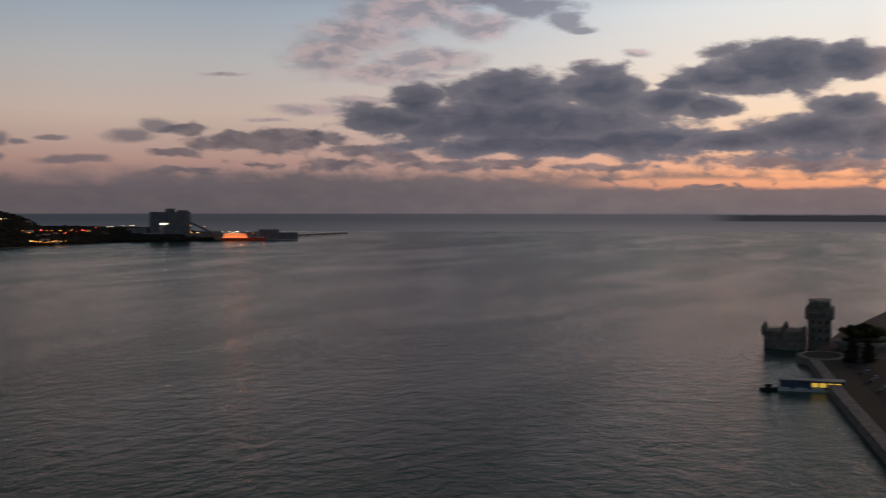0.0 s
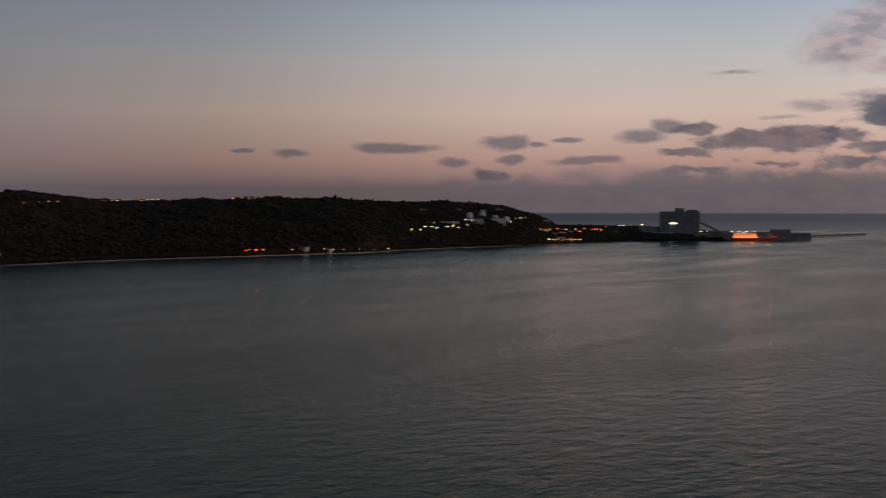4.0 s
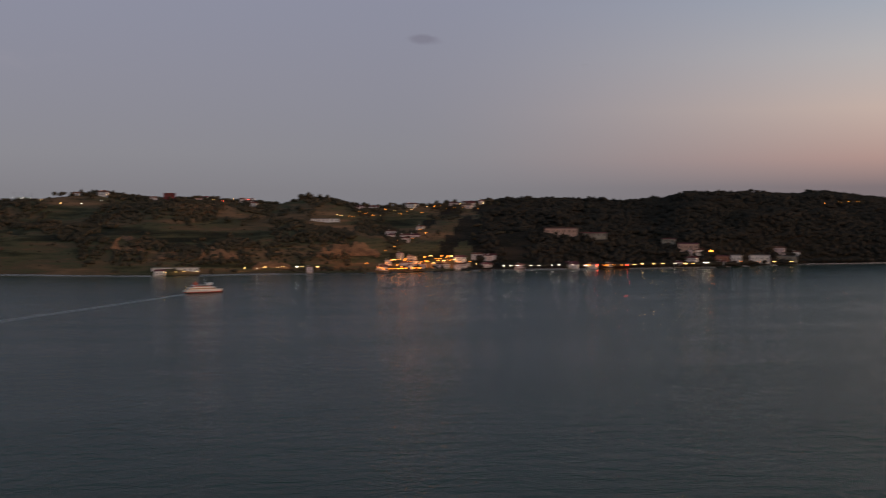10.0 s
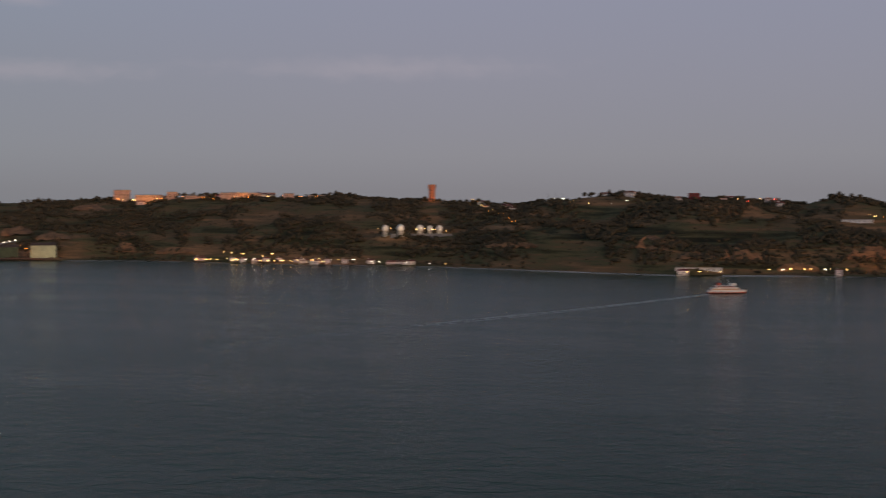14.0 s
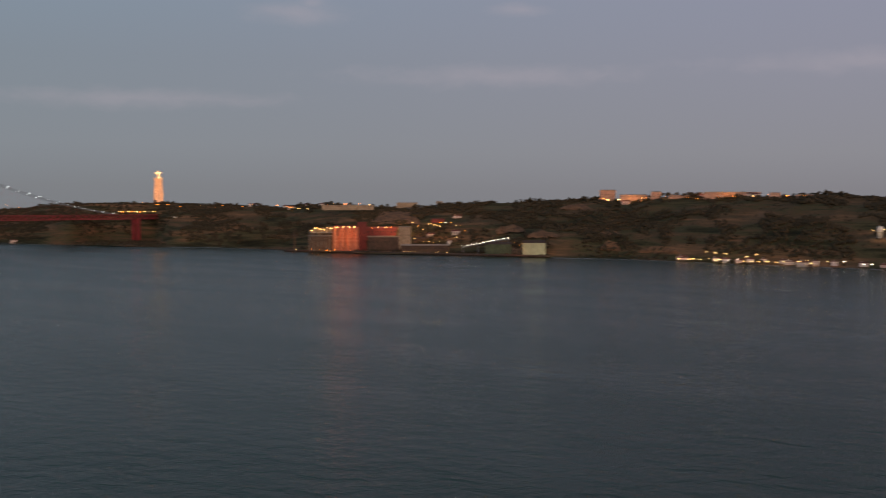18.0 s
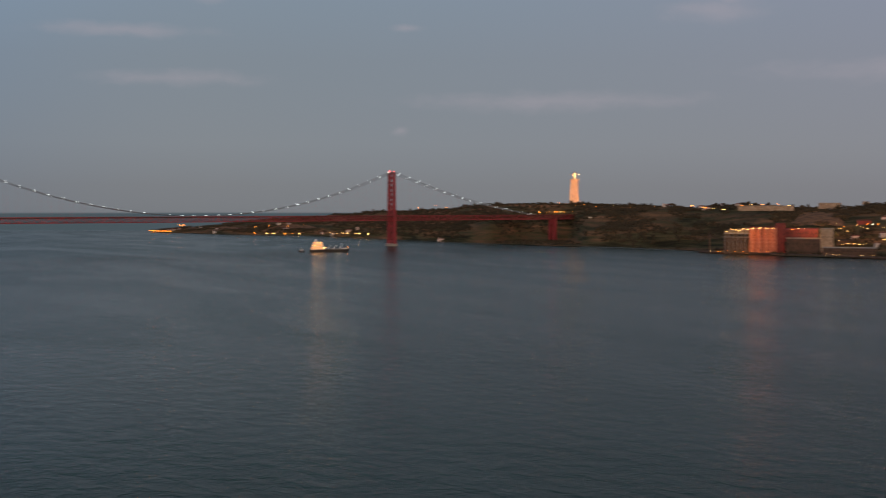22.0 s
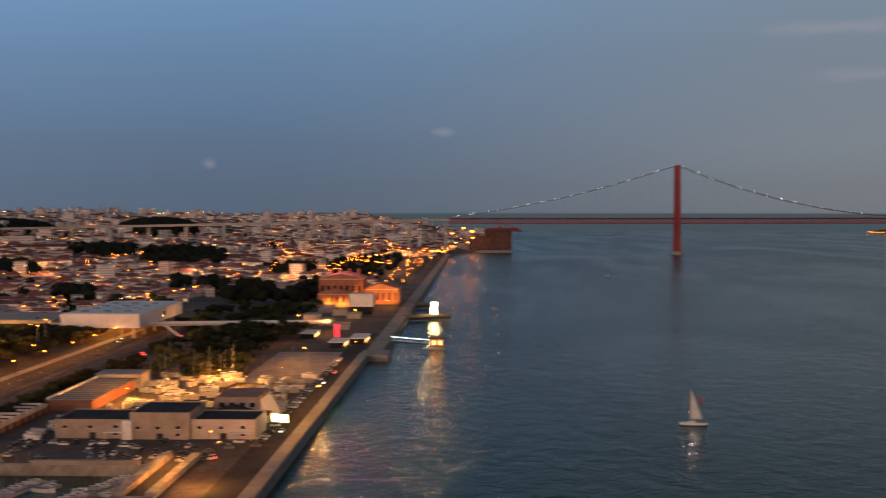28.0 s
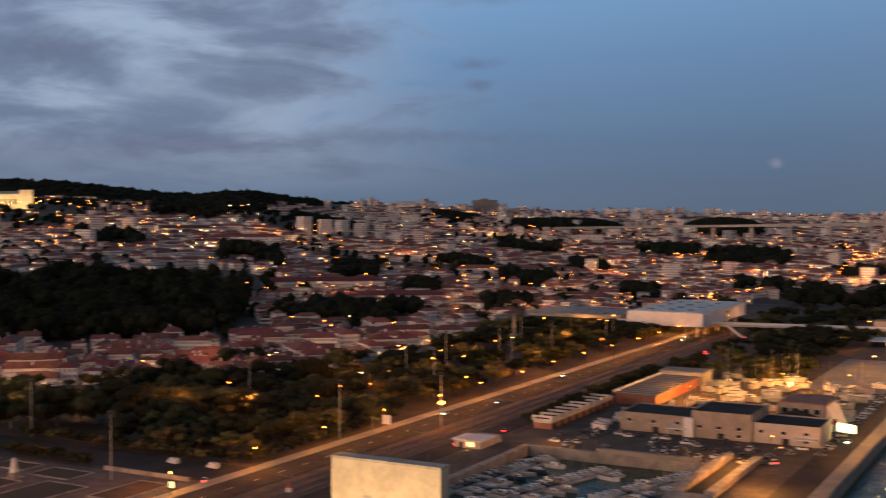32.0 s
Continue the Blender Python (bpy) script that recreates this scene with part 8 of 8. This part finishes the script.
def block(x, y, z, w, d, h, turn, flat):
    """One far city block: walls below, a tiled hip or a flat roof above."""
    c, s = math.cos(turn), math.sin(turn)
    at = lambda u, v, zz: (x + u * c - v * s, y + u * s + v * c, zz)
    i = len(WV)
    for zz in (z - 12, z + h):
        WV.extend(at(u, v, zz) for u, v in ((-w, -d), (w, -d), (w, d), (-w, d)))
    WF.extend((i + k, i + (k + 1) % 4, i + 4 + (k + 1) % 4, i + 4 + k) for k in range(4))
    if flat:
        i = len(FV)
        FV.extend(at(u * 1.02, v * 1.02, z + h + zz) for zz in (0.0, 0.5) for u, v in ((-w, -d), (w, -d), (w, d), (-w, d)))
        FF.extend([(i + 4, i + 5, i + 6, i + 7)] + [(i + k, i + (k + 1) % 4, i + 4 + (k + 1) % 4, i + 4 + k) for k in range(4)])
    else:
        i = len(RV)
        RV.extend([at(u * 1.05, v * 1.08, z + h) for u, v in ((-w, -d), (w, -d), (w, d), (-w, d))] + [at(-w * 0.6, 0, z + h + d * 0.55), at(w * 0.6, 0, z + h + d * 0.55)])
        RF.extend(((i, i + 1, i + 5, i + 4), (i + 1, i + 2, i + 5), (i + 2, i + 3, i + 4, i + 5), (i + 3, i, i + 4)))


for d in (*np.arange(880, 1500, 17), *np.arange(1500, 4300, 24)):
    step = math.degrees((22 if d < 1500 else 26 if d < 2600 else 36) / d)
    for a in np.arange(38.5, 90.5, step):
        if d > BACK(a) * (0.9 if a < 57 else 1.06):
            continue
        p = from_bearing(a + cr.uniform(-0.2, 0.2), d + cr.uniform(-10, 10))
        if p.y < EDGE(p.x) + 40 or not free(p.x, p.y, a, d) or cr.random() < 0.2 or noise.noise(p * 0.0035) > 0.3:
            continue
        if 2380 < p.x < 2560 and cr.random() < 0.6:
            continue
        tall = cr.random() < (0.0 if d < 1500 else 0.02 if d < 2200 else 0.03 if a > 70 and d < 2700 else 0.10)
        long = 2.2 if cr.random() < 0.05 else 1.0
        block(p.x, p.y, city_height(p.x, p.y), cr.uniform(5, 12 if d < 1500 else 16) * long, cr.uniform(4, 6 if d < 1500 else 8), cr.uniform(16, 27) if tall else cr.uniform(5, 11), round(noise.noise(p * 0.002) * 4) * 0.35 + cr.choice((0, 0, 1.57)), tall or cr.random() < (0.2 if d < 1300 else 0.42))
carpet = thing("city_blocks", "dense pale plaster city blocks under red tiled roofs climbing the slopes", "city", (0, 0, 0), 0, "", "stuff")
M_TILES = material("far_roof_tiles", (0.25, 0.092, 0.072), 0.9, size=25, fleck=10, tint=(0.15, 0.066, 0.055))
for n, v, f, m in (("walls", WV, WF, M_WALL), ("tiled_roofs", RV, RF, M_TILES), ("flat_roofs", FV, FF, M_FLATROOF)):
    me = bpy.data.meshes.new(n)
    me.from_pydata(v, [], f)
    me.materials.append(m)
    tagged(part(n, me, None, carpet), kind="stuff")


# street lamps of the city: the nearer ones stand singly, the far ones joined
for k in range(130):
    a, d = cr.uniform(50, 87), cr.uniform(830, 1500)
    p = from_bearing(a, d)
    if free(p.x, p.y, a, d):
        street_lamp(p.x, p.y, city_height(p.x, p.y) + 3, cr.choice("ssst"), "city lamps")
far = {"o": [], "w": []}
for k in range(560):
    a = cr.uniform(40, 89)
    d = cr.uniform(1400, min(4200, BACK(a)))
    p = from_bearing(a, d)
    if p.y > EDGE(p.x) + 20 and free(p.x, p.y, a, d) and (d < 2000 or a > 57):
        far[cr.choice("ooow")].append(((p.x, p.y, city_height(p.x, p.y) + 12), 0.42 + d * 0.0002, 0.6))
# strings of lamps along the main streets
for (x0, y0), (x1, y1), n in (((1000, 250), (2300, 330), 40), ((1250, 110), (2300, 105), 34), ((905, 330), (1150, 420), 14), ((1300, 250), (2000, 160), 26), ((700, 700), (1250, 560), 24), ((1250, 560), (2000, 560), 24), ((1900, 120), (2500, 200), 26), ((1350, 95), (2450, 80), 32), ((1500, 190), (2400, 230), 30), ((1900, 300), (2350, 420), 20), ((1000, 330), (1500, 300), 26), ((860, 345), (1080, 300), 14), ((1600, 130), (1750, 190), 14), ((2050, 90), (2500, 60), 40)):
    for k in range(n):
        u = (k + cr.uniform(-0.3, 0.3)) / n
        x, y = x0 + (x1 - x0) * u, y0 + (y1 - y0) * u + cr.uniform(-8, 8)
        if not free(x, y, math.degrees(math.atan2(x, y)), math.hypot(x, y)) and x < 1250:
            continue
        far["o"].append(((x, y, city_height(x, y) + 11), 0.4 + math.hypot(x, y) * 0.00016, 0.6))
for c, m in (("o", glow("city_sodium", (255, 128, 36), 22)), ("w", glow("city_warm", (255, 196, 116), 20))):
    tagged(new("far_street_lights", clump_mesh("far_street_lights", far[c], m)), "scattered glowing street lights of the far city", "street lights", kind="stuff")
for x, y, e in ((1060, 300, 2500), (1250, 280, 2500), (1450, 240, 3000), (1700, 230, 4000), (950, 420, 2500), (1150, 480, 2500), (1400, 520, 3000), (800, 520, 2200), (900, 600, 2200), (1100, 700, 3000), (1300, 130, 2500), (1600, 110, 3500), (1900, 130, 4000), (2150, 150, 5000), (760, 660, 2000), (1450, 850, 3500), (1250, 420, 3000), (1000, 520, 2500), (1550, 380, 3500), (1800, 420, 4000), (1650, 620, 4000), (2000, 300, 4500), (2250, 260, 5000), (1350, 980, 3500), (1150, 1150, 3500), (1900, 800, 4500), (880, 460, 1500), (1080, 880, 2500), (1270, 700, 3000), (1800, 1300, 4500), (2100, 1050, 4500), (2300, 600, 5000)):
    if not free(x, y, math.degrees(math.atan2(x, y)), math.hypot(x, y)):
        continue
    bulb("street_glow", (x, y, city_height(x, y) + 19), e * (8 if x < 1300 else 13), (1.0, 0.46, 0.16), 0.5)

# ---- landmarks of the near bank ----
M_PANEL = material("white_panel", (0.80, 0.77, 0.74), 0.6, size=12, fleck=4, vary=0.08)
museum = thing("museum_hall", "long white box-like museum raised on pillars", "museum", (0, 0, 4))
part("body", B(852, 974, 250, 308, 8, 18), M_PANEL, museum)
part("roof", B(854, 972, 252, 306, 18, 18.4), M_WHITE, museum, "white roof with grey plant")
for k in range(12):
    part("roof_unit", B(865 + (k % 4) * 24, 873 + (k % 4) * 24, 262 + (k // 4) * 16, 266 + (k // 4) * 16, 18.4, 19.2), M_STEEL, museum)
for x in (858, 885, 912, 939, 964):
    for y in (256, 304):
        part("pillar", B(x - 1, x + 1, y - 1, y + 1, 0, 8), M_CONC, museum)
part("window_box", B(915, 921, 249.6, 250, 11, 15), M_GLASS, museum)
hall2 = thing("glass_hall", "long low hall with a green glazed front", "hall", (0, 0, 4))
part("body", B(872, 935, 322, 400, 0, 11), M_CONC, hall2)
part("glazed_front", B(871.7, 872, 325, 398, 2, 9), material("green_glass", (0.03, 0.06, 0.045), 0.2, size=6), hall2)
part("roof", B(870, 937, 320, 402, 11, 12), M_FLATROOF, hall2)
for p in ((865, 285, 9), (900, 280, 9), (866, 350, 12), (950, 240, 12), (868, 320, 9)):
    bulb("museum_lamp", p, 3900, SODIUM, 0.4)
walkway = thing("footbridge", "pale concrete footbridge over the avenue on slim pillars", "footbridge", (0, 0, 0))
part("deck", tube(bmesh.new(), (862, 320, 13), (905, 118, 12), 1.7, sides=4), M_WHITE, walkway)
for k in range(6):
    x, y = 862 + 43 * (k + 0.5) / 6, 320 - 202 * (k + 0.5) / 6
    part("pillar", tube(bmesh.new(), (x, y, 3), (x, y, 12), 0.6), M_CONC, walkway)
part("ramp", tube(bmesh.new(), (880, 240, 12), (872, 226, 4), 1.2, sides=4), M_WHITE, walkway)

M_OLDBRICK = material("old_red_brick", (0.40, 0.15, 0.085), 0.9, size=5, fleck=9, bump=0.04, tint=(0.30, 0.11, 0.065))
power = thing("power_station", "large red brick power station hall floodlit in orange", "power station", (0, 0, 4))
for n, x0, x1, y0, y1, h in (("main_hall", 1150, 1195, 118, 160, 27), ("side_hall", 1166, 1205, 84, 117.9, 16), ("low_hall", 1138, 1149.9, 126, 160, 13)):
    w = part(n, B(x0, x1, y0, y1, -0.5, h), M_OLDBRICK, power)
    part("roof", gable(bmesh.new(), x0, x1, y0, y1, h + 0.003, 4.5), M_BRICK, w)
    part("cornice", B(x0 - 0.5, x1 + 0.5, y0 - 0.02, y1 + 0.02, h - 1.6, h - 0.8), M_SAND, w)
    for k in range(int((y1 - y0) / 6)):
        y = y0 + 3 + k * 6
        part("arched_window", B(x0 - 0.15, x0 + 0.1, y - 1.5, y + 1.5, 4, h * 0.72), M_GLASS, w)
        part("pilaster", B(x0 - 0.4, x0 - 0.02, y + 2.4, y + 3.4, 0, h - 1.6), M_OLDBRICK, w)
for k in range(4):
    part("chimney", prism(bmesh.new(), [(1172 + 1.6 * u, 124 + k * 9 + 1.6 * v) for u, v in ring], 27, 35, 0.9), M_OLDBRICK, power)
for y in (90, 104, 122, 136, 152):
    flood("floodlight", (1131, y, 5), (1150, y, 7), 42000, (1.0, 0.40, 0.07), 100, 0.6)
for p in ((735, 112, 13), (830, 150, 13), (900, 120, 13), (960, 150, 13), (1010, 110, 13), (1110, 90, 12)):
    bulb("riverside_lamp", p, 9000, SODIUM, 0.4)
    street_lamp(p[0], p[1] + 1, 4.2, "s", "riverside lamps")
bulb("roof_glow", (1160, 140, 40), 30000, (1.0, 0.25, 0.3), 1)
cube = thing("white_pavilion", "plain white cube pavilion over a glass base", "pavilion", (0, 0, 4))
part("upper", B(1054, 1074, 99, 120, 7, 18), M_PANEL, cube)
part("glass_base", B(1055, 1073, 100, 119, -0.3, 7), M_GLASS, cube)
for k in range(7):
    t = thing("riverside_building", "low pale riverside building with a flat roof", "building", (930 + k * 30, 112 + (k % 3) * 16, city_height(930 + k * 30, 120)), cr.uniform(-4, 4), "riverside buildings")
    part("wall", B(-9, 9, -6, 6, -1, 4 + k % 3), M_PALER, t)
    part("roof", B(-9.5, 9.5, -6.5, 6.5, 4.003 + k % 3, 4.6 + k % 3), M_FLATROOF, t)
red = thing("red_column", "tall glowing red advertising column", "sign", (868, 108, 4))
part("lit_face", B(-1, 1, -1.7, 1.7, 0.6, 9.6), glow("red_panel", (255, 40, 50), 2.5, True), red)
part("plinth", B(-1.6, 1.6, -2.2, 2.2, -0.3, 0.6), M_CONC, red)
for x, y, w in ((842, 88, 15), (815, 100, 12), (870, 128, 12)):
    t = thing("waterfront_restaurant", "low glass waterfront restaurant with a pale roof", "restaurant", (x, y, 4), 0, "waterfront restaurants")
    part("wall", B(-w, w, -5, 5, -0.3, 3.6), M_GLASS, t)
    part("roof", B(-w - 1, w + 1, -6, 6, 3.6, 4.2), M_WHITE, t)
    part("lit_front", B(-w + 1, w - 1, -5.1, -4.95, 0.8, 2.8), L_DIM, t)

# piers with the landing station and the bright screen
M_DECK = material("pier_planks", (0.16, 0.13, 0.10), 0.85, size=3, tint=(0.11, 0.09, 0.07))
for (x0, y0), (x1, y1), lab in (((1034, 70), (1052, 30), "wooden pier reaching into the river"), ((1165, 68), (1172, 45), "short dark wooden river pier")):
    t = thing("pier", lab, "pier", (0, 0, 0), 0, "river piers")
    part("deck", tube(bmesh.new(), (x0, y0, 3.2), (x1, y1, 3.2), 2.6, sides=4), M_DECK, t)
    for k in range(5):
        u = (k + 0.5) / 5
        part("pile", tube(bmesh.new(), (x0 + (x1 - x0) * u, y0 + (y1 - y0) * u, -2), (x0 + (x1 - x0) * u, y0 + (y1 - y0) * u, 3), 0.4), M_DECK, t)
solid("pier_head", B(762, 790, 62, 80, -2, 4.4), M_STONE, "stone head of the quay", "quay", "structure")
screen = thing("lit_screen", "tall blazing white lit screen at the pier's end", "screen", (1047, 44, 3.2))
part("panel", B(-1.0, 1.0, -2.3, 2.3, 1.0, 12.6), glow("screen_light", (255, 206, 128), 56, True), screen)
part("frame", B(1.02, 1.4, -2.5, 2.5, 0, 12.8), M_DARK, screen)
part("base", B(-1.5, 1.5, -3.4, 3.4, -0.6, 1.0), M_DARK, screen)
station = thing("landing_station", "ferry landing station with an orange-lit cabin on a float", "landing station", (838, 33, 0))
part("float", B(-9, 9, -6, 6, -1, 1.4), M_CONC, station)
part("cabin", B(-7, 7, -4.5, 4.5, 1.4, 7.5), M_BRICK, station)
part("roof", B(-8, 8, -5.5, 5.5, 7.5, 8.2), M_DARK, station)
for y in (-2.5, 2.0):
    part("lit_window", B(-7.15, -6.95, y - 1.2, y + 1.2, 3, 6.2), L_DIM, station)
part("roof_lamp", lamp_mesh["o"], None, station).location = (-4, 0, 11)
part("mast", tube(bmesh.new(), (-4, 0, 8), (-4, 0, 11), 0.1), M_DARK, station)
bulb("station_lamp", (826, 34, 9), 1600, SODIUM, 0.6)
gang = thing("gangway", "covered gangway with a bright strip light", "gangway", (0, 0, 0))
part("deck", tube(bmesh.new(), (846, 66, 4.4), (842, 39, 2.6), 1.2, sides=4), M_STEEL, gang)
part("strip_light", tube(bmesh.new(), (844.5, 66, 7.2), (840.5, 39, 5.6), 0.2, sides=4), glow("strip_light", (235, 250, 255), 3.5), gang)
for k in range(4):
    u = k / 3
    part("post", tube(bmesh.new(), (846 - 4 * u, 66 - 27 * u, 4.2 - 1.6 * u), (845 - 4 * u, 66 - 27 * u, 7.2 - 1.6 * u), 0.08), M_STEEL, gang)
boat(1150, -10, 0, 20, 2, False, "boats on the river")
bulb("boat_lamp", (1150, -12, 5), 250, (1.0, 0.4, 0.3), 0.4)
boat(1720, -180, 0, 60, 0, False, "boats on the river")

# slim column monument in the park, lit
col = thing("park_column", "slim pale lit column monument among the park trees", "monument", (745, 352, 4))
part("base", B(-4, 4, -4, 4, -0.3, 3), M_LIME, col)
part("pedestal", B(-2.4, 2.4, -2.4, 2.4, 3, 8), M_LIME, col)
part("shaft", prism(bmesh.new(), [(1.3 * u, 1.3 * v) for u, v in ring], 8, 20, 0.8), M_LIME, col)
part("finial", prism(bmesh.new(), [(0.9 * u, 0.9 * v) for u, v in ring], 20, 22.5, 0.5), M_LIME, col)
flood("floodlight", (738, 346, 5), (745, 352, 14), 1500, HALOGEN, 90, 0.3)

# palace lit yellow on the slope, hotel block, basilica dome, barracks
p = from_bearing(41.2, 1900)
palace = thing("palace", "long palace front floodlit in yellow on the hill", "palace", (p.x, p.y, 98), -41.2)
w = part("front", B(-60, 28, -12, 12, -40, 22), M_SAND, palace)
part("corner_tower", B(14, 34, -14, 14, -40, 28), M_SAND, palace)
for k in range(12):
    part("window", B(-56 + k * 7, -53 + k * 7, -12.2, -11.9, 6, 14), M_DARK, w)
part("roof", hip(bmesh.new(), -60, 28, -12, 12, 22.003, 4), M_FLATROOF, palace)
for x in (-40, -10, 20):
    q = Matrix.Rotation(radians(-41.2), 4, "Z") @ Vector((x, -30, 0)) + Vector((p.x, p.y, 102))
    q2 = Matrix.Rotation(radians(-41.2), 4, "Z") @ Vector((x, -12, 0)) + Vector((p.x, p.y, 112))
    flood("floodlight", tuple(q), tuple(q2), 26000, (1.0, 0.72, 0.28), 120, 1)
p = from_bearing(63.3, 3350)
hotel = thing("hotel_block", "broad dark hotel block on the skyline", "hotel", (p.x, p.y, city_height(p.x, p.y)), -63)
part("body", B(-36, 36, -9, 9, -20, 36), M_SILO, hotel)
part("roof_plant", B(-14, 10, -5, 5, 36, 40), M_SILO, hotel)
p = from_bearing(59.5, 3200)
t = thing("apartment_tower", "pale apartment slab on the skyline", "building", (p.x, p.y, city_height(p.x, p.y)), -59)
part("wall", B(-28, 28, -8, 8, -20, 24), M_WALL, t)
part("roof", B(-28, 28, -8, 8, 24.003, 24.6), M_FLATROOF, t)
p = from_bearing(75.0, 3700)
dome = thing("basilica_dome", "small white church dome on the skyline", "church", (p.x, p.y, city_height(p.x, p.y) + 4), 0)
part("nave", B(-12, 12, -10, 10, -14, 10), M_WHITE, dome)
part("drum", prism(bmesh.new(), [(7 * u, 7 * v) for u, v in ring], 10, 17), M_WHITE, dome)
part("cupola", prism(bmesh.new(), [(7.2 * u, 7.2 * v) for u, v in ring], 17, 24, 0.3), M_WHITE, dome)
for a, d, w, lab in ((69.7, 2180, 62, 1), (51.8, 1550, 46, 0), (55.5, 1180, 60, 0), (58.5, 1080, 55, 0), (64.0, 1450, 52, 0), (48.6, 1700, 50, 1)):
    p = from_bearing(a, d)
    t = thing("barracks", "long pale barracks building under a red tiled roof", "building", (p.x, p.y, city_height(p.x, p.y)), 90 - a + cr.uniform(-6, 6) - 90, "barracks")
    wl = part("wall", B(-w, w, -8, 8, -8, 11), M_WALL, t)
    part("roof", hip(bmesh.new(), -w, w, -8, 8, 11.003, 4), M_ROOF, t)
    if lab:
        for k in range(7):
            part("lit_bay", B(-w * 0.6 + k * w * 0.22, -w * 0.45 + k * w * 0.22, -8.4, -8.0, 2, 4.2), L_DIM, wl, "row of lit ground-floor bays")
for a, d in ((45, 1600), (46.5, 1640), (57.3, 1900), (58.2, 1920), (59.0, 1880), (60.1, 1900), (56.4, 1930), (54.6, 1850), (55.6, 1840)):
    p = from_bearing(a, d)
    t = thing("apartment_tower", "tall pale apartment tower over the roofs", "building", (p.x, p.y, city_height(p.x, p.y)), cr.uniform(-40, 40), "apartment towers")
    part("wall", B(-9, 9, -8, 8, -8, cr.uniform(24, 32)), M_WALL, t)

# container terminal with red gantry cranes under the bridge
quay = thing("terminal_quay", "dark concrete container quay", "quay", (0, 0, 0))
part("apron", B(2600, 3300, -60, 40, -3, 3.8), M_CONC, quay)
for k in range(4):
    t = thing("gantry_crane", "red steel container gantry crane", "crane", (2740 + k * 110, -40, 3.8), 0, "container cranes")
    for x in (-10, 10):
        for y in (-9, 9):
            part("leg", tube(bmesh.new(), (x, y, 0), (x * 0.9, y * 0.8, 40), 1.1, sides=4), M_RED, t)
    part("boom", tube(bmesh.new(), (0, -48, 41), (0, 34, 41), 1.6, sides=4), M_RED, t)
    part("portal_beam", B(-10, 10, -10, -8, 20, 22), M_RED, t)
    part("a_frame", tube(bmesh.new(), (0, 4, 41), (0, -2, 58), 0.8), M_RED, t)
    part("stay", tube(bmesh.new(), (0, -2, 58), (0, -44, 42), 0.3), M_RED, t)
store = thing("terminal_store", "tall rust-brown dockside store with ribbed walls", "building", (2672, -28, 3.8))
M_RUST = material("rust_brown_sheeting", (0.20, 0.095, 0.075), 0.85, size=9, fleck=7, tint=(0.12, 0.065, 0.055))
part("wall", B(-14, 14, -34, 26, -1, 44), M_RUST, store)
part("roof", B(-14.6, 14.6, -34.6, 26.6, 44.003, 45.2), M_BROWN, store)
part("low_wing", B(-13, 13, 26.2, 62, -1, 30), M_RUST, store)
part("wing_roof", B(-13.6, 13.6, 26.2, 62.6, 30.003, 31), M_BROWN, store)
for k in range(11):
    part("rib", B(-14.7, -14, -33.6 + k * 5.8, -32.4 + k * 5.8, 0, 44), M_BROWN, store)
for z in (14, 29):
    part("gallery", B(-15.4, -14, -34, 26, z, z + 1.2), M_DARKRED, store)
CONT = [mesh("container", B(0, 12.2, 0, 2.5, 0, 2.6), m) for m in (M_REDHULL, M_BRICK, M_HULLB, M_CONC)]
for k in range(150):
    c = new("container", cr.choice(CONT))
    c.location = (2630 + (k % 15) * 13.2, -20 + (k // 15 % 5) * 3.2 * 3, 3.8 + (k // 75) * 2.6)
    tagged(c, "steel shipping container stacked on the quay", "container", "stacked containers")
for p, e in (((2660, 10, 34), 12000), ((2760, -30, 30), 5000), ((2860, -20, 30), 5000)):
    bulb("terminal_lamp", p, e * 3, SODIUM, 2.0)
for x, y, z in ((2640, 27, 42), (2640, 25, 28), (2600, 46, 50), (2600, 70, 38), (2620, 36, 18), (2780, -10, 24), (2850, -10, 24)):
    t = thing("floodlight_mast", "tall mast with a cluster of orange floodlamps", "light mast", (x, y, 3.8), 0, "terminal masts")
    part("mast", tube(bmesh.new(), (0, 0, 0), (0, 0, z), 0.4), M_STEEL, t)
    part("lamp_cluster", lamp_mesh["s"], None, t).matrix_basis = pose(-0.8, -0.6, z) @ Matrix.Scale(9.0 if z == 42 else 6.0 if y > 20 else 3.0, 4)
